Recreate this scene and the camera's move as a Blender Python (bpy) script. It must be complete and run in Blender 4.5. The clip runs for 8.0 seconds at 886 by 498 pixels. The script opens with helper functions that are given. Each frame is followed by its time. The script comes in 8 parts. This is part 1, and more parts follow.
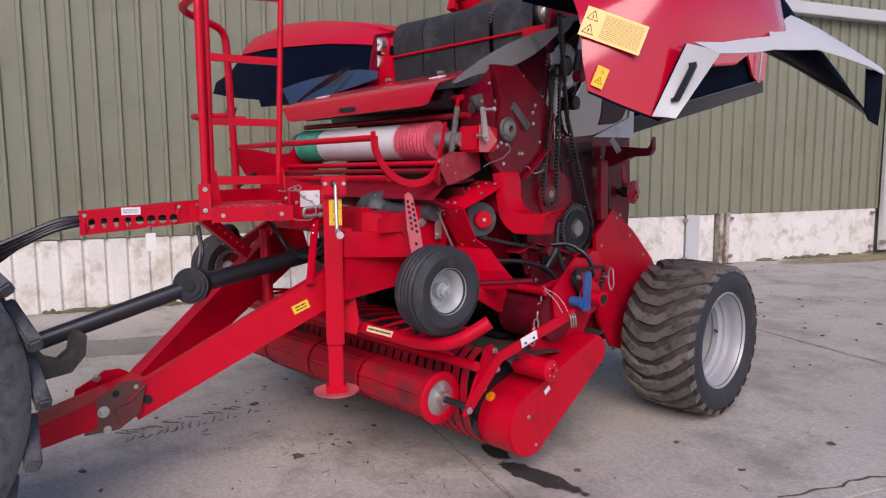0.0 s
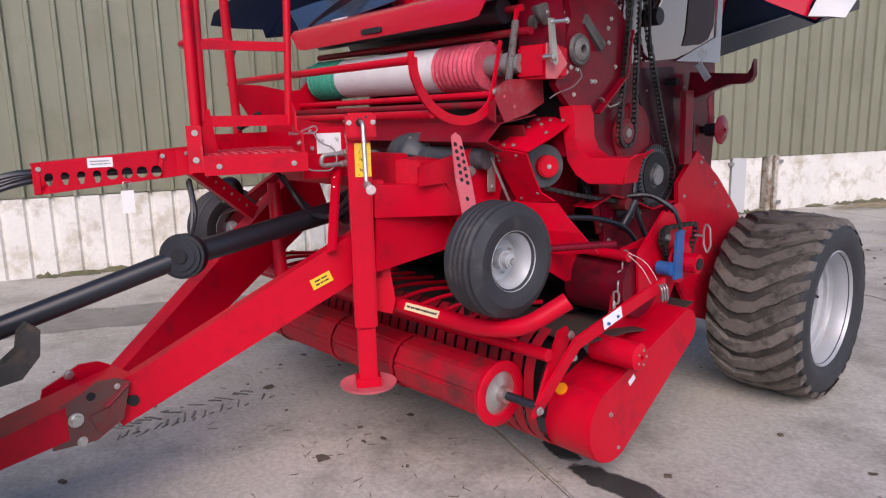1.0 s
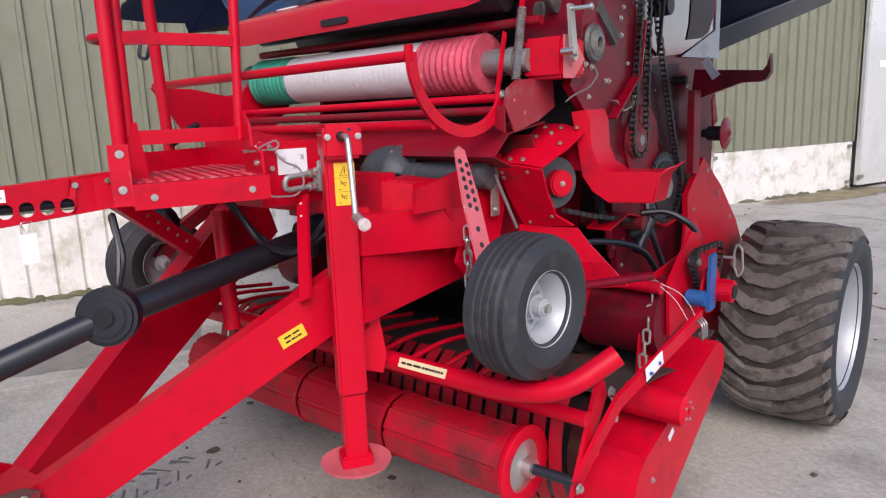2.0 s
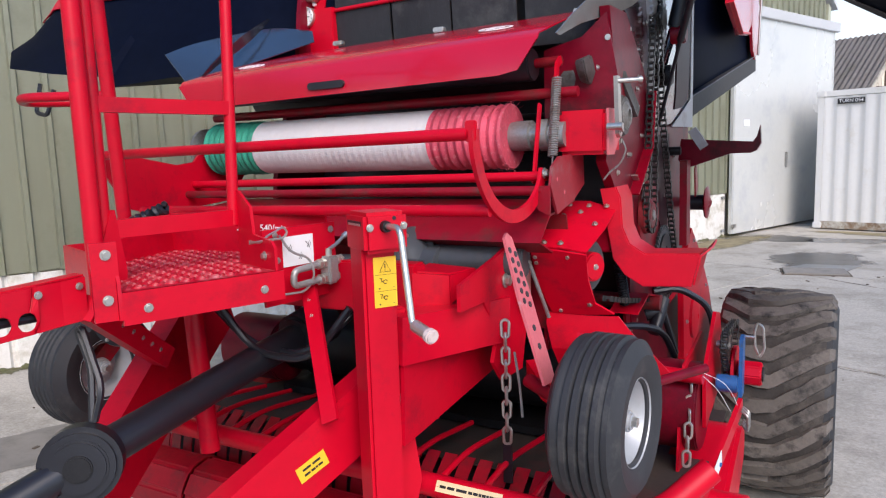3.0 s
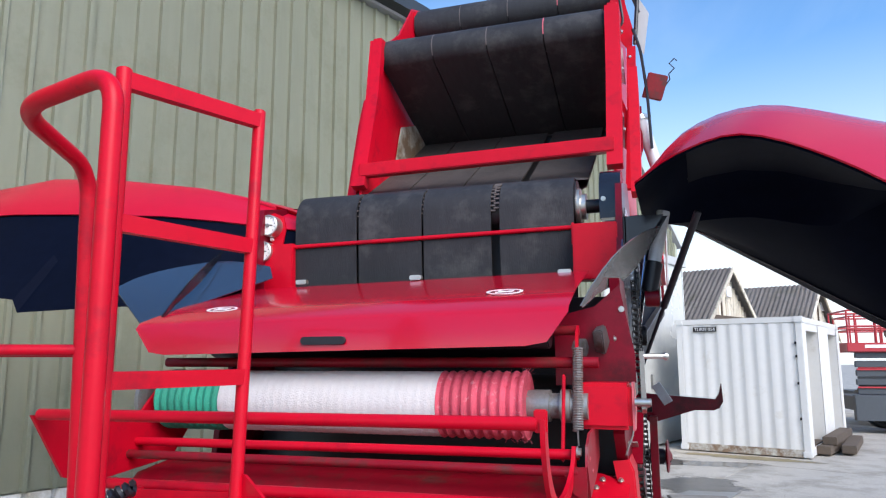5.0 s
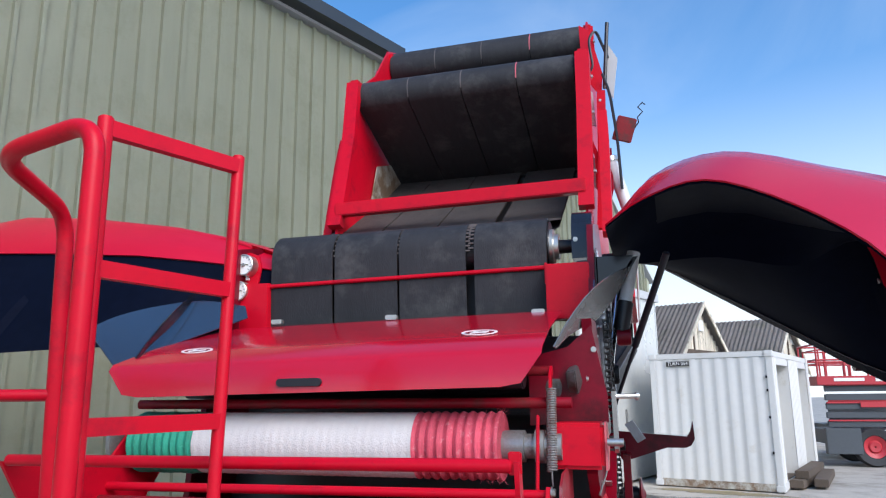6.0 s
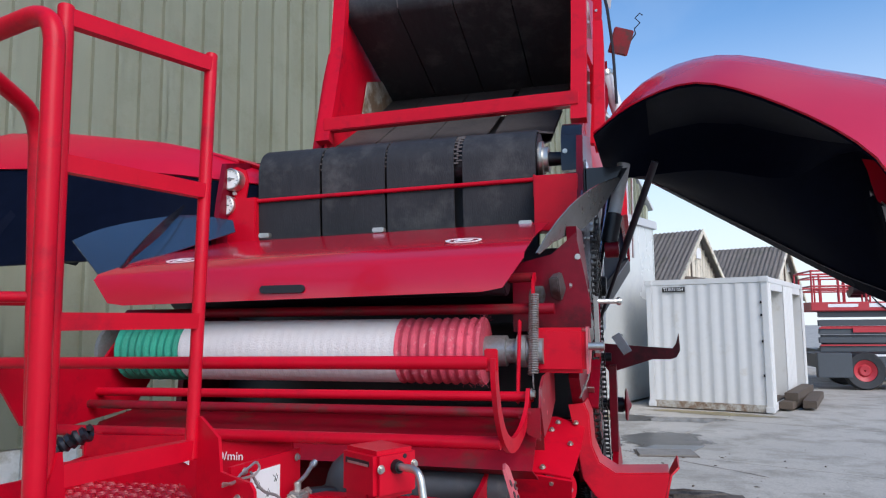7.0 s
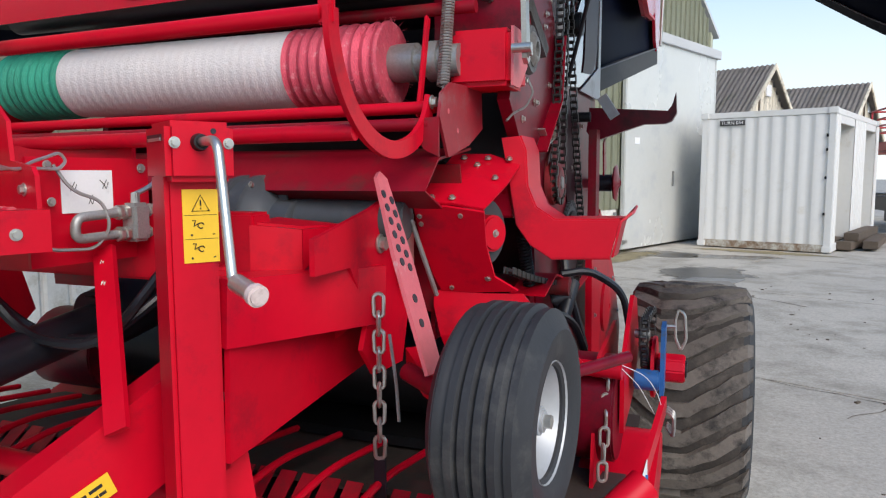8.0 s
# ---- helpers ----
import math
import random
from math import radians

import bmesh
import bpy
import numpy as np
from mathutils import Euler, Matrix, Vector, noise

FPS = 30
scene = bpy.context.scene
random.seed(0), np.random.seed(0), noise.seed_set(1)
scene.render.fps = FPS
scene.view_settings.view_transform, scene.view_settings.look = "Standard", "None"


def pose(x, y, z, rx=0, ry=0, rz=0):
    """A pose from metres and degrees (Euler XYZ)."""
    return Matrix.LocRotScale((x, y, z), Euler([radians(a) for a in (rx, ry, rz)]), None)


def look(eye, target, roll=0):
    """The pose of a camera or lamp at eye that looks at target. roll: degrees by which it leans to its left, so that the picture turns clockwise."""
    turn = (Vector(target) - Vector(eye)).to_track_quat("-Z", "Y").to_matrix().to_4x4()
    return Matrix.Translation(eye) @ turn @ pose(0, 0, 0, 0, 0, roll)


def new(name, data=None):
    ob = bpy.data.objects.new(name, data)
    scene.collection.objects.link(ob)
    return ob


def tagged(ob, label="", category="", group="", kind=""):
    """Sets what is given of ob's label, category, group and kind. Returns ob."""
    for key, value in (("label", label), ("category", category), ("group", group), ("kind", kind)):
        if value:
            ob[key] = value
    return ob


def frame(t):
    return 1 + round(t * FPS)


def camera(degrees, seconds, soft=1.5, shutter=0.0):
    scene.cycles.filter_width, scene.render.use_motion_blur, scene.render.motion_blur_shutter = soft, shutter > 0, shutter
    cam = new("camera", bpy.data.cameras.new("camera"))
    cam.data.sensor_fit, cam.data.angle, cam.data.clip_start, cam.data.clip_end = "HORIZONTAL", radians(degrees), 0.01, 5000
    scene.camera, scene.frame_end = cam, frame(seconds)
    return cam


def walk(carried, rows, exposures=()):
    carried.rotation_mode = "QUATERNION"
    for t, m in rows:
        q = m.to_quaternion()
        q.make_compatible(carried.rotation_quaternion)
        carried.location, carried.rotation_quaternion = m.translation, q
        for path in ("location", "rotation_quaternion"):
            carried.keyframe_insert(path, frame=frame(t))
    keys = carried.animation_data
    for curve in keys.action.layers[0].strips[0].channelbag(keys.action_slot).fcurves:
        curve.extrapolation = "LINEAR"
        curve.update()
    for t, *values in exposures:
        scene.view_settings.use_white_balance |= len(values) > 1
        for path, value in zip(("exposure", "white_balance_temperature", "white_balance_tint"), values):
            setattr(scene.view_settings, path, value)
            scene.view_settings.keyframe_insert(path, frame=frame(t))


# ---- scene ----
cam = camera(64.4, 8.0, soft=1.2)
PATH = [
    (0, (3.147, -2.614, 1.566), (1.711, -1.241, 1.334), -0.3),
    (0.5, (2.794, -2.344, 1.53), (1.331, -1.019, 1.208), -0.8),
    (1, (2.48, -2.22, 1.511), (1.034, -0.89, 1.135), -1.3),
    (1.2, (2.34, -2.177, 1.531), (0.914, -0.83, 1.143), -1.4),
    (2.3, (1.703, -2.009, 1.561), (0.509, -0.445, 1.204), -2.3),
    (2.5, (1.573, -2.042, 1.58), (0.438, -0.429, 1.249), -2.3),
    (3, (1.289, -2.043, 1.654), (0.304, -0.322, 1.39), -1.9),
    (3.5, (1.083, -1.969, 1.708), (0.217, -0.173, 1.553), -1.4),
    (4, (0.932, -2.03, 1.765), (0.155, -0.187, 1.76), -0.8),
    (4.5, (0.837, -2.093, 1.808), (0.139, -0.226, 1.966), -0.2),
    (5, (0.811, -2.101, 1.843), (0.192, -0.224, 2.15), -0.1),
    (5.2, (0.814, -2.114, 1.851), (0.219, -0.238, 2.206), -0.2),
    (6.3, (0.822, -2.145, 1.86), (0.283, -0.261, 2.263), -0.4),
    (6.5, (0.822, -2.148, 1.856), (0.283, -0.257, 2.222), -0.4),
    (7, (0.862, -2.091, 1.793), (0.305, -0.181, 1.999), -0.5),
    (7.5, (0.982, -1.906, 1.641), (0.373, -0.001, 1.63), -0.3),
    (8, (1.136, -1.599, 1.435), (0.414, 0.254, 1.225), -0.1),
]
walk(cam, [(t, look(eye, target, roll)) for t, eye, target, roll in PATH], [(0, 0.23, 7250, 31), (1.0, 0.45, 7200, 28), (2.5, 0.64, 7000, 22), (4.5, 0.78, 6700, 17), (5.2, 0.74, 6550, 16), (6.3, 0.53, 6450, 15), (7, 0.35, 6450, 16), (7.5, 0.44, 6750, 15), (8, 0.46, 7000, 14)])

# ---------------------------------------------------------------- sky and sun
world = bpy.data.worlds.new("sky")
scene.world = world
world.use_nodes = True
sky = world.node_tree.nodes.new("ShaderNodeTexSky")
sky.sky_type = "NISHITA"
sky.sun_disc = False
SUN_UP, SUN_FROM = 38.0, (0.72, -0.694)
sky.sun_elevation = radians(SUN_UP)
sky.sun_rotation = math.atan2(SUN_FROM[0], SUN_FROM[1])
sky.air_density, sky.dust_density, sky.ozone_density = 1.0, 0.3, 2.0
back = world.node_tree.nodes["Background"]
back.inputs["Strength"].default_value = 0.112
tint = world.node_tree.nodes.new("ShaderNodeMix")
tint.data_type, tint.blend_type = "RGBA", "MULTIPLY"
tint.inputs[0].default_value = 1.0
tint.inputs[7].default_value = (0.62, 1.14, 1.42, 1)
world.node_tree.links.new(sky.outputs[0], tint.inputs[6])
# thin high cloud drawn over the blue
sky_way = world.node_tree.nodes.new("ShaderNodeTexCoord")
cloud = world.node_tree.nodes.new("ShaderNodeTexNoise")
cloud.inputs["Scale"].default_value, cloud.inputs["Detail"].default_value, cloud.inputs["Roughness"].default_value = 1.7, 7.0, 0.55
cloud.inputs["Distortion"].default_value = 0.6
thick = world.node_tree.nodes.new("ShaderNodeMapRange")
thick.inputs[1].default_value, thick.inputs[2].default_value, thick.inputs[4].default_value = 0.52, 0.90, 0.32
# and paler air towards the horizon
level = world.node_tree.nodes.new("ShaderNodeSeparateXYZ")
haze = world.node_tree.nodes.new("ShaderNodeMapRange")
haze.interpolation_type = "SMOOTHSTEP"
haze.inputs[1].default_value, haze.inputs[2].default_value, haze.inputs[3].default_value, haze.inputs[4].default_value = 0.0, 0.46, 0.95, 0.0
most = world.node_tree.nodes.new("ShaderNodeMath")
most.operation = "MAXIMUM"
veil = world.node_tree.nodes.new("ShaderNodeMix")
veil.data_type = "RGBA"
veil.inputs[7].default_value = (6.4, 7.2, 7.6, 1)
world.node_tree.links.new(sky_way.outputs["Generated"], cloud.inputs["Vector"])
world.node_tree.links.new(cloud.outputs["Fac"], thick.inputs[0])
world.node_tree.links.new(sky_way.outputs["Generated"], level.inputs[0])
world.node_tree.links.new(level.outputs["Z"], haze.inputs[0])
world.node_tree.links.new(haze.outputs[0], most.inputs[0])
world.node_tree.links.new(thick.outputs[0], most.inputs[1])
world.node_tree.links.new(most.outputs[0], veil.inputs[0])
world.node_tree.links.new(tint.outputs[2], veil.inputs[6])
world.node_tree.links.new(veil.outputs[2], back.inputs["Color"])
sun_data = bpy.data.lights.new("sun", "SUN")
sun_data.energy, sun_data.angle, sun_data.color = 2.6, radians(45), (1.0, 0.95, 0.88)
sun = new("sun", sun_data)
up = math.sin(radians(SUN_UP))
flat = math.cos(radians(SUN_UP))
sun.matrix_basis = look((SUN_FROM[0] * flat * 40, SUN_FROM[1] * flat * 40, up * 40), (0, 0, 0))


# ---------------------------------------------------------------- materials
def material(name, colour, rough=0.5, metal=0.0, vary=0.12, scale=6.0, dirt=None, dirt_scale=2.5, dirt_at=0.62,
             bump=0.0, bump_scale=120.0, coat=0.0, spec=0.5, rough_vary=0.1, stretch=(1, 1, 1), by_object=0.0, rim=None):
    """A painted or plain surface with fine grain, a broad drift of tone and patches of dirt."""
    m = bpy.data.materials.new(name)
    m.use_nodes = True
    t = m.node_tree
    b = t.nodes["Principled BSDF"]

    def node(kind, **values):
        n = t.nodes.new(kind)
        for key, value in values.items():
            n.inputs[key].default_value = value
        return n

    place = t.nodes.new("ShaderNodeNewGeometry")
    stretched = node("ShaderNodeVectorMath")
    stretched.operation = "MULTIPLY"
    stretched.inputs[1].default_value = stretch
    t.links.new(place.outputs["Position"], stretched.inputs[0])
    broad = node("ShaderNodeTexNoise", Scale=scale * 0.25, Detail=5.0, Roughness=0.6)
    fine = node("ShaderNodeTexNoise", Scale=scale * 6, Detail=6.0, Roughness=0.65)
    for n in (broad, fine):
        t.links.new(stretched.outputs[0], n.inputs["Vector"])
    both = node("ShaderNodeMix")
    both.data_type = "FLOAT"
    both.inputs[0].default_value = 0.4
    t.links.new(broad.outputs["Fac"], both.inputs[2])
    t.links.new(fine.outputs["Fac"], both.inputs[3])
    lo = tuple(c * (1 - vary) for c in colour) + (1,)
    hi = tuple(min(1, c * (1 + vary)) for c in colour) + (1,)
    ramp = t.nodes.new("ShaderNodeValToRGB")
    ramp.color_ramp.elements[0].position, ramp.color_ramp.elements[1].position = 0.32, 0.68
    ramp.color_ramp.elements[0].color, ramp.color_ramp.elements[1].color = lo, hi
    t.links.new(both.outputs[0], ramp.inputs[0])
    out = ramp.outputs[0]
    if by_object:
        info = t.nodes.new("ShaderNodeObjectInfo")
        gain = node("ShaderNodeMapRange")
        gain.inputs[3].default_value, gain.inputs[4].default_value = 1 - by_object, 1 + by_object
        t.links.new(info.outputs["Random"], gain.inputs[0])
        scaled = t.nodes.new("ShaderNodeVectorMath")
        scaled.operation = "SCALE"
        t.links.new(out, scaled.inputs[0])
        t.links.new(gain.outputs[0], scaled.inputs["Scale"])
        out = scaled.outputs[0]
    if dirt:
        patch = node("ShaderNodeTexNoise", Scale=dirt_scale, Detail=8.0, Roughness=0.7)
        t.links.new(place.outputs["Position"], patch.inputs["Vector"])
        where = node("ShaderNodeMapRange")
        where.inputs[1].default_value, where.inputs[2].default_value = dirt_at - 0.08, dirt_at + 0.1
        t.links.new(patch.outputs["Fac"], where.inputs[0])
        mix = t.nodes.new("ShaderNodeMix")
        mix.data_type = "RGBA"
        t.links.new(where.outputs[0], mix.inputs[0])
        t.links.new(out, mix.inputs[6])
        mix.inputs[7].default_value = (*dirt, 1)
        out = mix.outputs[2]
    t.links.new(out, b.inputs["Base Color"])
    gloss = node("ShaderNodeMapRange")
    gloss.inputs[3].default_value, gloss.inputs[4].default_value = max(0.03, rough - rough_vary), min(1, rough + rough_vary)
    t.links.new(broad.outputs["Fac"], gloss.inputs[0])
    t.links.new(gloss.outputs[0], b.inputs["Roughness"])
    b.inputs["Metallic"].default_value = metal
    b.inputs["Specular IOR Level"].default_value = spec
    b.inputs["Coat Weight"].default_value = coat
    b.inputs["Coat Roughness"].default_value = 0.12
    if bump:
        grain = node("ShaderNodeTexNoise", Scale=bump_scale, Detail=4.0)
        t.links.new(stretched.outputs[0], grain.inputs["Vector"])
        relief = node("ShaderNodeBump", Strength=bump, Distance=0.004)
        t.links.new(grain.outputs["Fac"], relief.inputs["Height"])
        t.links.new(relief.outputs[0], b.inputs["Normal"])
    return m


RED = material("red_paint", (0.56, 0.003, 0.018), 0.38, vary=0.12, scale=3, dirt=(0.30, 0.006, 0.018), dirt_scale=5, dirt_at=0.62, spec=0.22, bump=0.04, bump_scale=60)
# darker, duller red than the body paint, with darker patches
RED_DULL = material("red_paint_dull", (0.24, 0.003, 0.013), 0.42, spec=0.3, vary=0.22, scale=5, dirt=(0.10, 0.03, 0.025), dirt_scale=6, dirt_at=0.58, bump=0.1, bump_scale=80)
# body red darkened in its colour for parts that lie in shade
RED_SHADE = material("red_paint_shaded_gloss", (0.30, 0.003, 0.016), 0.28, spec=0.28, vary=0.2, scale=6, dirt=(0.10, 0.02, 0.02), dirt_scale=7, dirt_at=0.62)
DUSTY_PINK = material("red_paint_dusty_rubbed", (0.27, 0.010, 0.020), 0.42, vary=0.3, scale=9, dirt=(0.26, 0.09, 0.09), dirt_scale=14, dirt_at=0.60)
# deeper copy: shade under hood and gate put into the red, plus grime
RED_DEEP_SHADE = material("red_paint_deep_shade_grimy", (0.17, 0.003, 0.014), 0.32, spec=0.22, vary=0.3, scale=6, dirt=(0.06, 0.006, 0.010), dirt_scale=5, dirt_at=0.56)
RED_ROLL = material("red_paint_crop_worn", (0.40, 0.006, 0.018), 0.42, vary=0.2, scale=5, spec=0.3, dirt=(0.15, 0.02, 0.022), dirt_scale=6, dirt_at=0.56, bump=0.1, bump_scale=80)
RED_HOOD = material("red_gloss_hood", (0.50, 0.003, 0.022), 0.22, vary=0.05, scale=2, spec=0.5, coat=0.5)
RED_SATIN = material("red_satin_hood", (0.52, 0.003, 0.026), 0.42, vary=0.05, scale=2, spec=0.35)
PINK_WORN = material("red_paint_worn_pale", (0.62, 0.12, 0.14), 0.42, vary=0.15, scale=12, dirt=(0.55, 0.40, 0.38), dirt_scale=14, dirt_at=0.66)
RUST_RED = material("red_paint_scuffed", (0.26, 0.010, 0.016), 0.5, vary=0.3, scale=20, dirt=(0.11, 0.03, 0.028), dirt_scale=18, dirt_at=0.5, bump=0.15)
CLAMP = material("red_paint_rust_worn", (0.17, 0.028, 0.026), 0.55, vary=0.3, scale=14, dirt=(0.10, 0.05, 0.04), dirt_scale=12, dirt_at=0.5, bump=0.2)
BLACK = material("black_plastic", (0.012, 0.013, 0.018), 0.38, vary=0.3, scale=4, dirt=(0.05, 0.05, 0.05), dirt_scale=3, dirt_at=0.7)
HOOD_PANEL = material("black_satin_panel", (0.005, 0.007, 0.015), 0.30, vary=0.3, scale=4, spec=0.03, dirt=(0.016, 0.016, 0.019), dirt_scale=3, dirt_at=0.66)
# blue in this black stands in for sky reflected by the lining
HOOD_BLACK = material("black_hood_lining", (0.003, 0.005, 0.013), 0.5, vary=0.3, scale=3, spec=0.015)
DUSTY_BLACK = material("dusty_black_sheet", (0.040, 0.039, 0.038), 0.6, vary=0.3, scale=6, spec=0.3)
# mid grey for thin lines along black edges
EDGE_GREY = material("pale_plastic_edge", (0.10, 0.10, 0.11), 0.5, vary=0.3, scale=20)
BLACK_SHEET = material("black_gloss_sheet", (0.012, 0.014, 0.022), 0.16, vary=0.2, scale=3, dirt=(0.04, 0.04, 0.04), dirt_scale=8, dirt_at=0.72)
BLADE = material("blue_black_mirror_sheet", (0.02, 0.03, 0.05), 0.10, metal=0.0, vary=0.2, scale=3, spec=1.0, coat=0.6)
# near-black maroon for painted shade and a painted reflection on the flank
MAROON = material("maroon_shade_and_reflection", (0.035, 0.005, 0.010), 0.45, vary=0.3, scale=5, spec=0.25, dirt=(0.05, 0.02, 0.02), dirt_scale=9, dirt_at=0.66)
# gloss black sheet with reflected sky lightened into its base colour
WING_GREY = material("black_gloss_wing_greyed", (0.14, 0.14, 0.14), 0.20, vary=0.2, scale=4, spec=0.9, coat=0.7, rough_vary=0.06)
BLACK_STEEL = material("black_oily_steel", (0.018, 0.018, 0.02), 0.42, metal=0.5, vary=0.4, scale=30)
CHAIN = material("roller_chain_steel", (0.06, 0.058, 0.055), 0.42, metal=0.8, vary=0.4, scale=60)
RUBBER = material("tyre_rubber", (0.022, 0.023, 0.026), 0.62, vary=0.2, scale=8, dirt=(0.06, 0.058, 0.055), dirt_scale=9, dirt_at=0.62, bump=0.1)
MUDDY = material("tyre_rubber_dusty_brown", (0.135, 0.116, 0.100), 0.85, vary=0.3, scale=9, dirt=(0.022, 0.020, 0.019), dirt_scale=11, dirt_at=0.57, by_object=0.18, bump=0.6, bump_scale=55)
OLD_RUBBER = material("weathered_tyre_rubber", (0.085, 0.088, 0.095), 0.85, vary=0.35, scale=7, dirt=(0.03, 0.03, 0.032), dirt_scale=8, dirt_at=0.55, bump=0.5, bump_scale=40)
MUD_GAP = material("mud_filled_grooves", (0.045, 0.038, 0.033), 0.9, vary=0.4, scale=14, dirt=(0.10, 0.085, 0.072), dirt_scale=11, dirt_at=0.58, bump=0.5, bump_scale=60)
BELT_DUSTY = material("belt_rubber_dusty", (0.058, 0.048, 0.044), 0.8, vary=0.3, scale=6, dirt=(0.034, 0.03, 0.029), dirt_scale=7, dirt_at=0.55, bump=0.35, bump_scale=200)
BELT = material("belt_rubber", (0.026, 0.026, 0.029), 0.6, spec=0.35, vary=0.35, scale=7, dirt=(0.062, 0.060, 0.060), dirt_scale=5, dirt_at=0.58, bump=0.35, bump_scale=260, stretch=(1, 0.25, 0.25))
BELT_EDGE = material("belt_lacing", (0.11, 0.09, 0.085), 0.6, vary=0.4, scale=60)
STEEL = material("zinc_plated_steel", (0.55, 0.54, 0.50), 0.32, metal=0.85, vary=0.18, scale=30)
GREY_STEEL = material("bare_grey_steel", (0.30, 0.30, 0.29), 0.42, metal=0.6, vary=0.25, scale=20, dirt=(0.16, 0.12, 0.09), dirt_scale=20, dirt_at=0.62)
RIM = material("silver_wheel_paint", (0.40, 0.415, 0.43), 0.42, metal=0.25, vary=0.08, scale=8, dirt=(0.35, 0.33, 0.30), dirt_scale=9, dirt_at=0.66)
GREYPAINT = material("dark_grey_paint", (0.055, 0.06, 0.066), 0.45, vary=0.2, scale=8, dirt=(0.12, 0.11, 0.1), dirt_scale=8, dirt_at=0.64)
MIRROR_STEEL = material("bright_sheet_steel", (0.66, 0.68, 0.70), 0.16, metal=0.95, vary=0.06, scale=6, dirt=(0.45, 0.45, 0.46), dirt_scale=8, dirt_at=0.64)
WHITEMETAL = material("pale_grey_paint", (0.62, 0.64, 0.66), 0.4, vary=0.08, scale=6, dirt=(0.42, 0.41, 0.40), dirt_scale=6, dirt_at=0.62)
SAW_STEEL = material("bright_toothed_steel", (0.62, 0.63, 0.64), 0.35, metal=0.5, vary=0.1, scale=12, dirt=(0.40, 0.38, 0.36), dirt_scale=14, dirt_at=0.64)
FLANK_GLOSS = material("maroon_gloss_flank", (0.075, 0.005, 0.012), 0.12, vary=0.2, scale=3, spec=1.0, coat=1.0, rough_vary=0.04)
TRIM_GREY = material("silver_grey_trim", (0.48, 0.485, 0.48), 0.4, vary=0.06, scale=5)
BLUE = material("blue_paint", (0.012, 0.09, 0.27), 0.4, vary=0.15, scale=20, dirt=(0.05, 0.07, 0.1), dirt_scale=30, dirt_at=0.62)
FADED = material("faded_print", (0.42, 0.22, 0.03), 0.5)
YELLOW = material("yellow_sticker", (0.85, 0.50, 0.03), 0.4, vary=0.05, scale=20)
PALE_YELLOW = material("pale_yellow_sticker", (0.82, 0.55, 0.16), 0.4, vary=0.05, scale=20)
CREAM = material("cream_sticker", (0.78, 0.62, 0.36), 0.45, vary=0.12, scale=40)
ORANGE = material("orange_reflector", (0.9, 0.28, 0.01), 0.25, vary=0.1, scale=40)
WHITE = material("white_sticker", (0.78, 0.78, 0.78), 0.45, vary=0.05, scale=30, dirt=(0.5, 0.5, 0.5), dirt_scale=20, dirt_at=0.68)
PAPER = material("white_paper", (0.80, 0.78, 0.74), 0.7, vary=0.06, scale=40)
INK = material("black_print", (0.015, 0.015, 0.015), 0.5, vary=0.1)
NET_W = material("white_net_wrap", (0.68, 0.64, 0.62), 0.65, vary=0.06, scale=40, bump=0.5, bump_scale=180)
NET_R = material("red_net_wrap", (0.60, 0.07, 0.11), 0.65, vary=0.35, scale=22, stretch=(3, 0.6, 0.6), dirt=(0.72, 0.32, 0.34), dirt_scale=45, dirt_at=0.64, bump=0.6, bump_scale=160)
NET_G = material("green_net_wrap", (0.02, 0.33, 0.21), 0.65, vary=0.35, scale=22, stretch=(3, 0.6, 0.6), dirt=(0.12, 0.50, 0.36), dirt_scale=45, dirt_at=0.66, bump=0.6, bump_scale=160)
DECK_RED = material("red_paint_trodden", (0.42, 0.006, 0.020), 0.40, vary=0.22, scale=10, dirt=(0.46, 0.13, 0.14), dirt_scale=16, dirt_at=0.60, spec=0.4, bump=0.08, bump_scale=120)
CASTING = material("cast_zinc_grey", (0.34, 0.34, 0.33), 0.45, metal=0.55, vary=0.25, scale=40, dirt=(0.20, 0.18, 0.16), dirt_scale=40, dirt_at=0.62)
KNOB = material("pale_pink_plastic", (0.62, 0.50, 0.47), 0.5, vary=0.12, scale=30, dirt=(0.40, 0.28, 0.26), dirt_scale=30, dirt_at=0.62)
CARD = material("brown_card_core", (0.32, 0.24, 0.17), 0.8, vary=0.2, scale=30)
GLASS_DIAL = material("dial_face", (0.80, 0.80, 0.76), 0.25, vary=0.03)
CLADDING = material("green_grey_cladding", (0.395, 0.405, 0.292), 0.36, spec=0.6, vary=0.09, scale=1.5, dirt=(0.33, 0.335, 0.225), dirt_scale=1.2, dirt_at=0.6, stretch=(1, 1, 0.15))
WHITEWALL = material("whitewashed_concrete", (0.67, 0.65, 0.60), 0.85, vary=0.14, scale=4, dirt=(0.42, 0.38, 0.29), dirt_scale=3.4, dirt_at=0.57, bump=0.6, bump_scale=25)
GALV = material("galvanised_sheet", (0.60, 0.605, 0.575), 0.26, metal=0.25, vary=0.05, scale=1.2, dirt=(0.48, 0.50, 0.51), dirt_scale=1.0, dirt_at=0.6, rough_vary=0.12)
CONTAINER = material("white_container_paint", (0.66, 0.655, 0.63), 0.5, vary=0.05, scale=2, dirt=(0.56, 0.53, 0.47), dirt_scale=3.2, dirt_at=0.66)
CONTAINER_IN = material("container_lining", (0.46, 0.44, 0.38), 0.7, vary=0.1, scale=2, dirt=(0.35, 0.30, 0.2), dirt_scale=2)
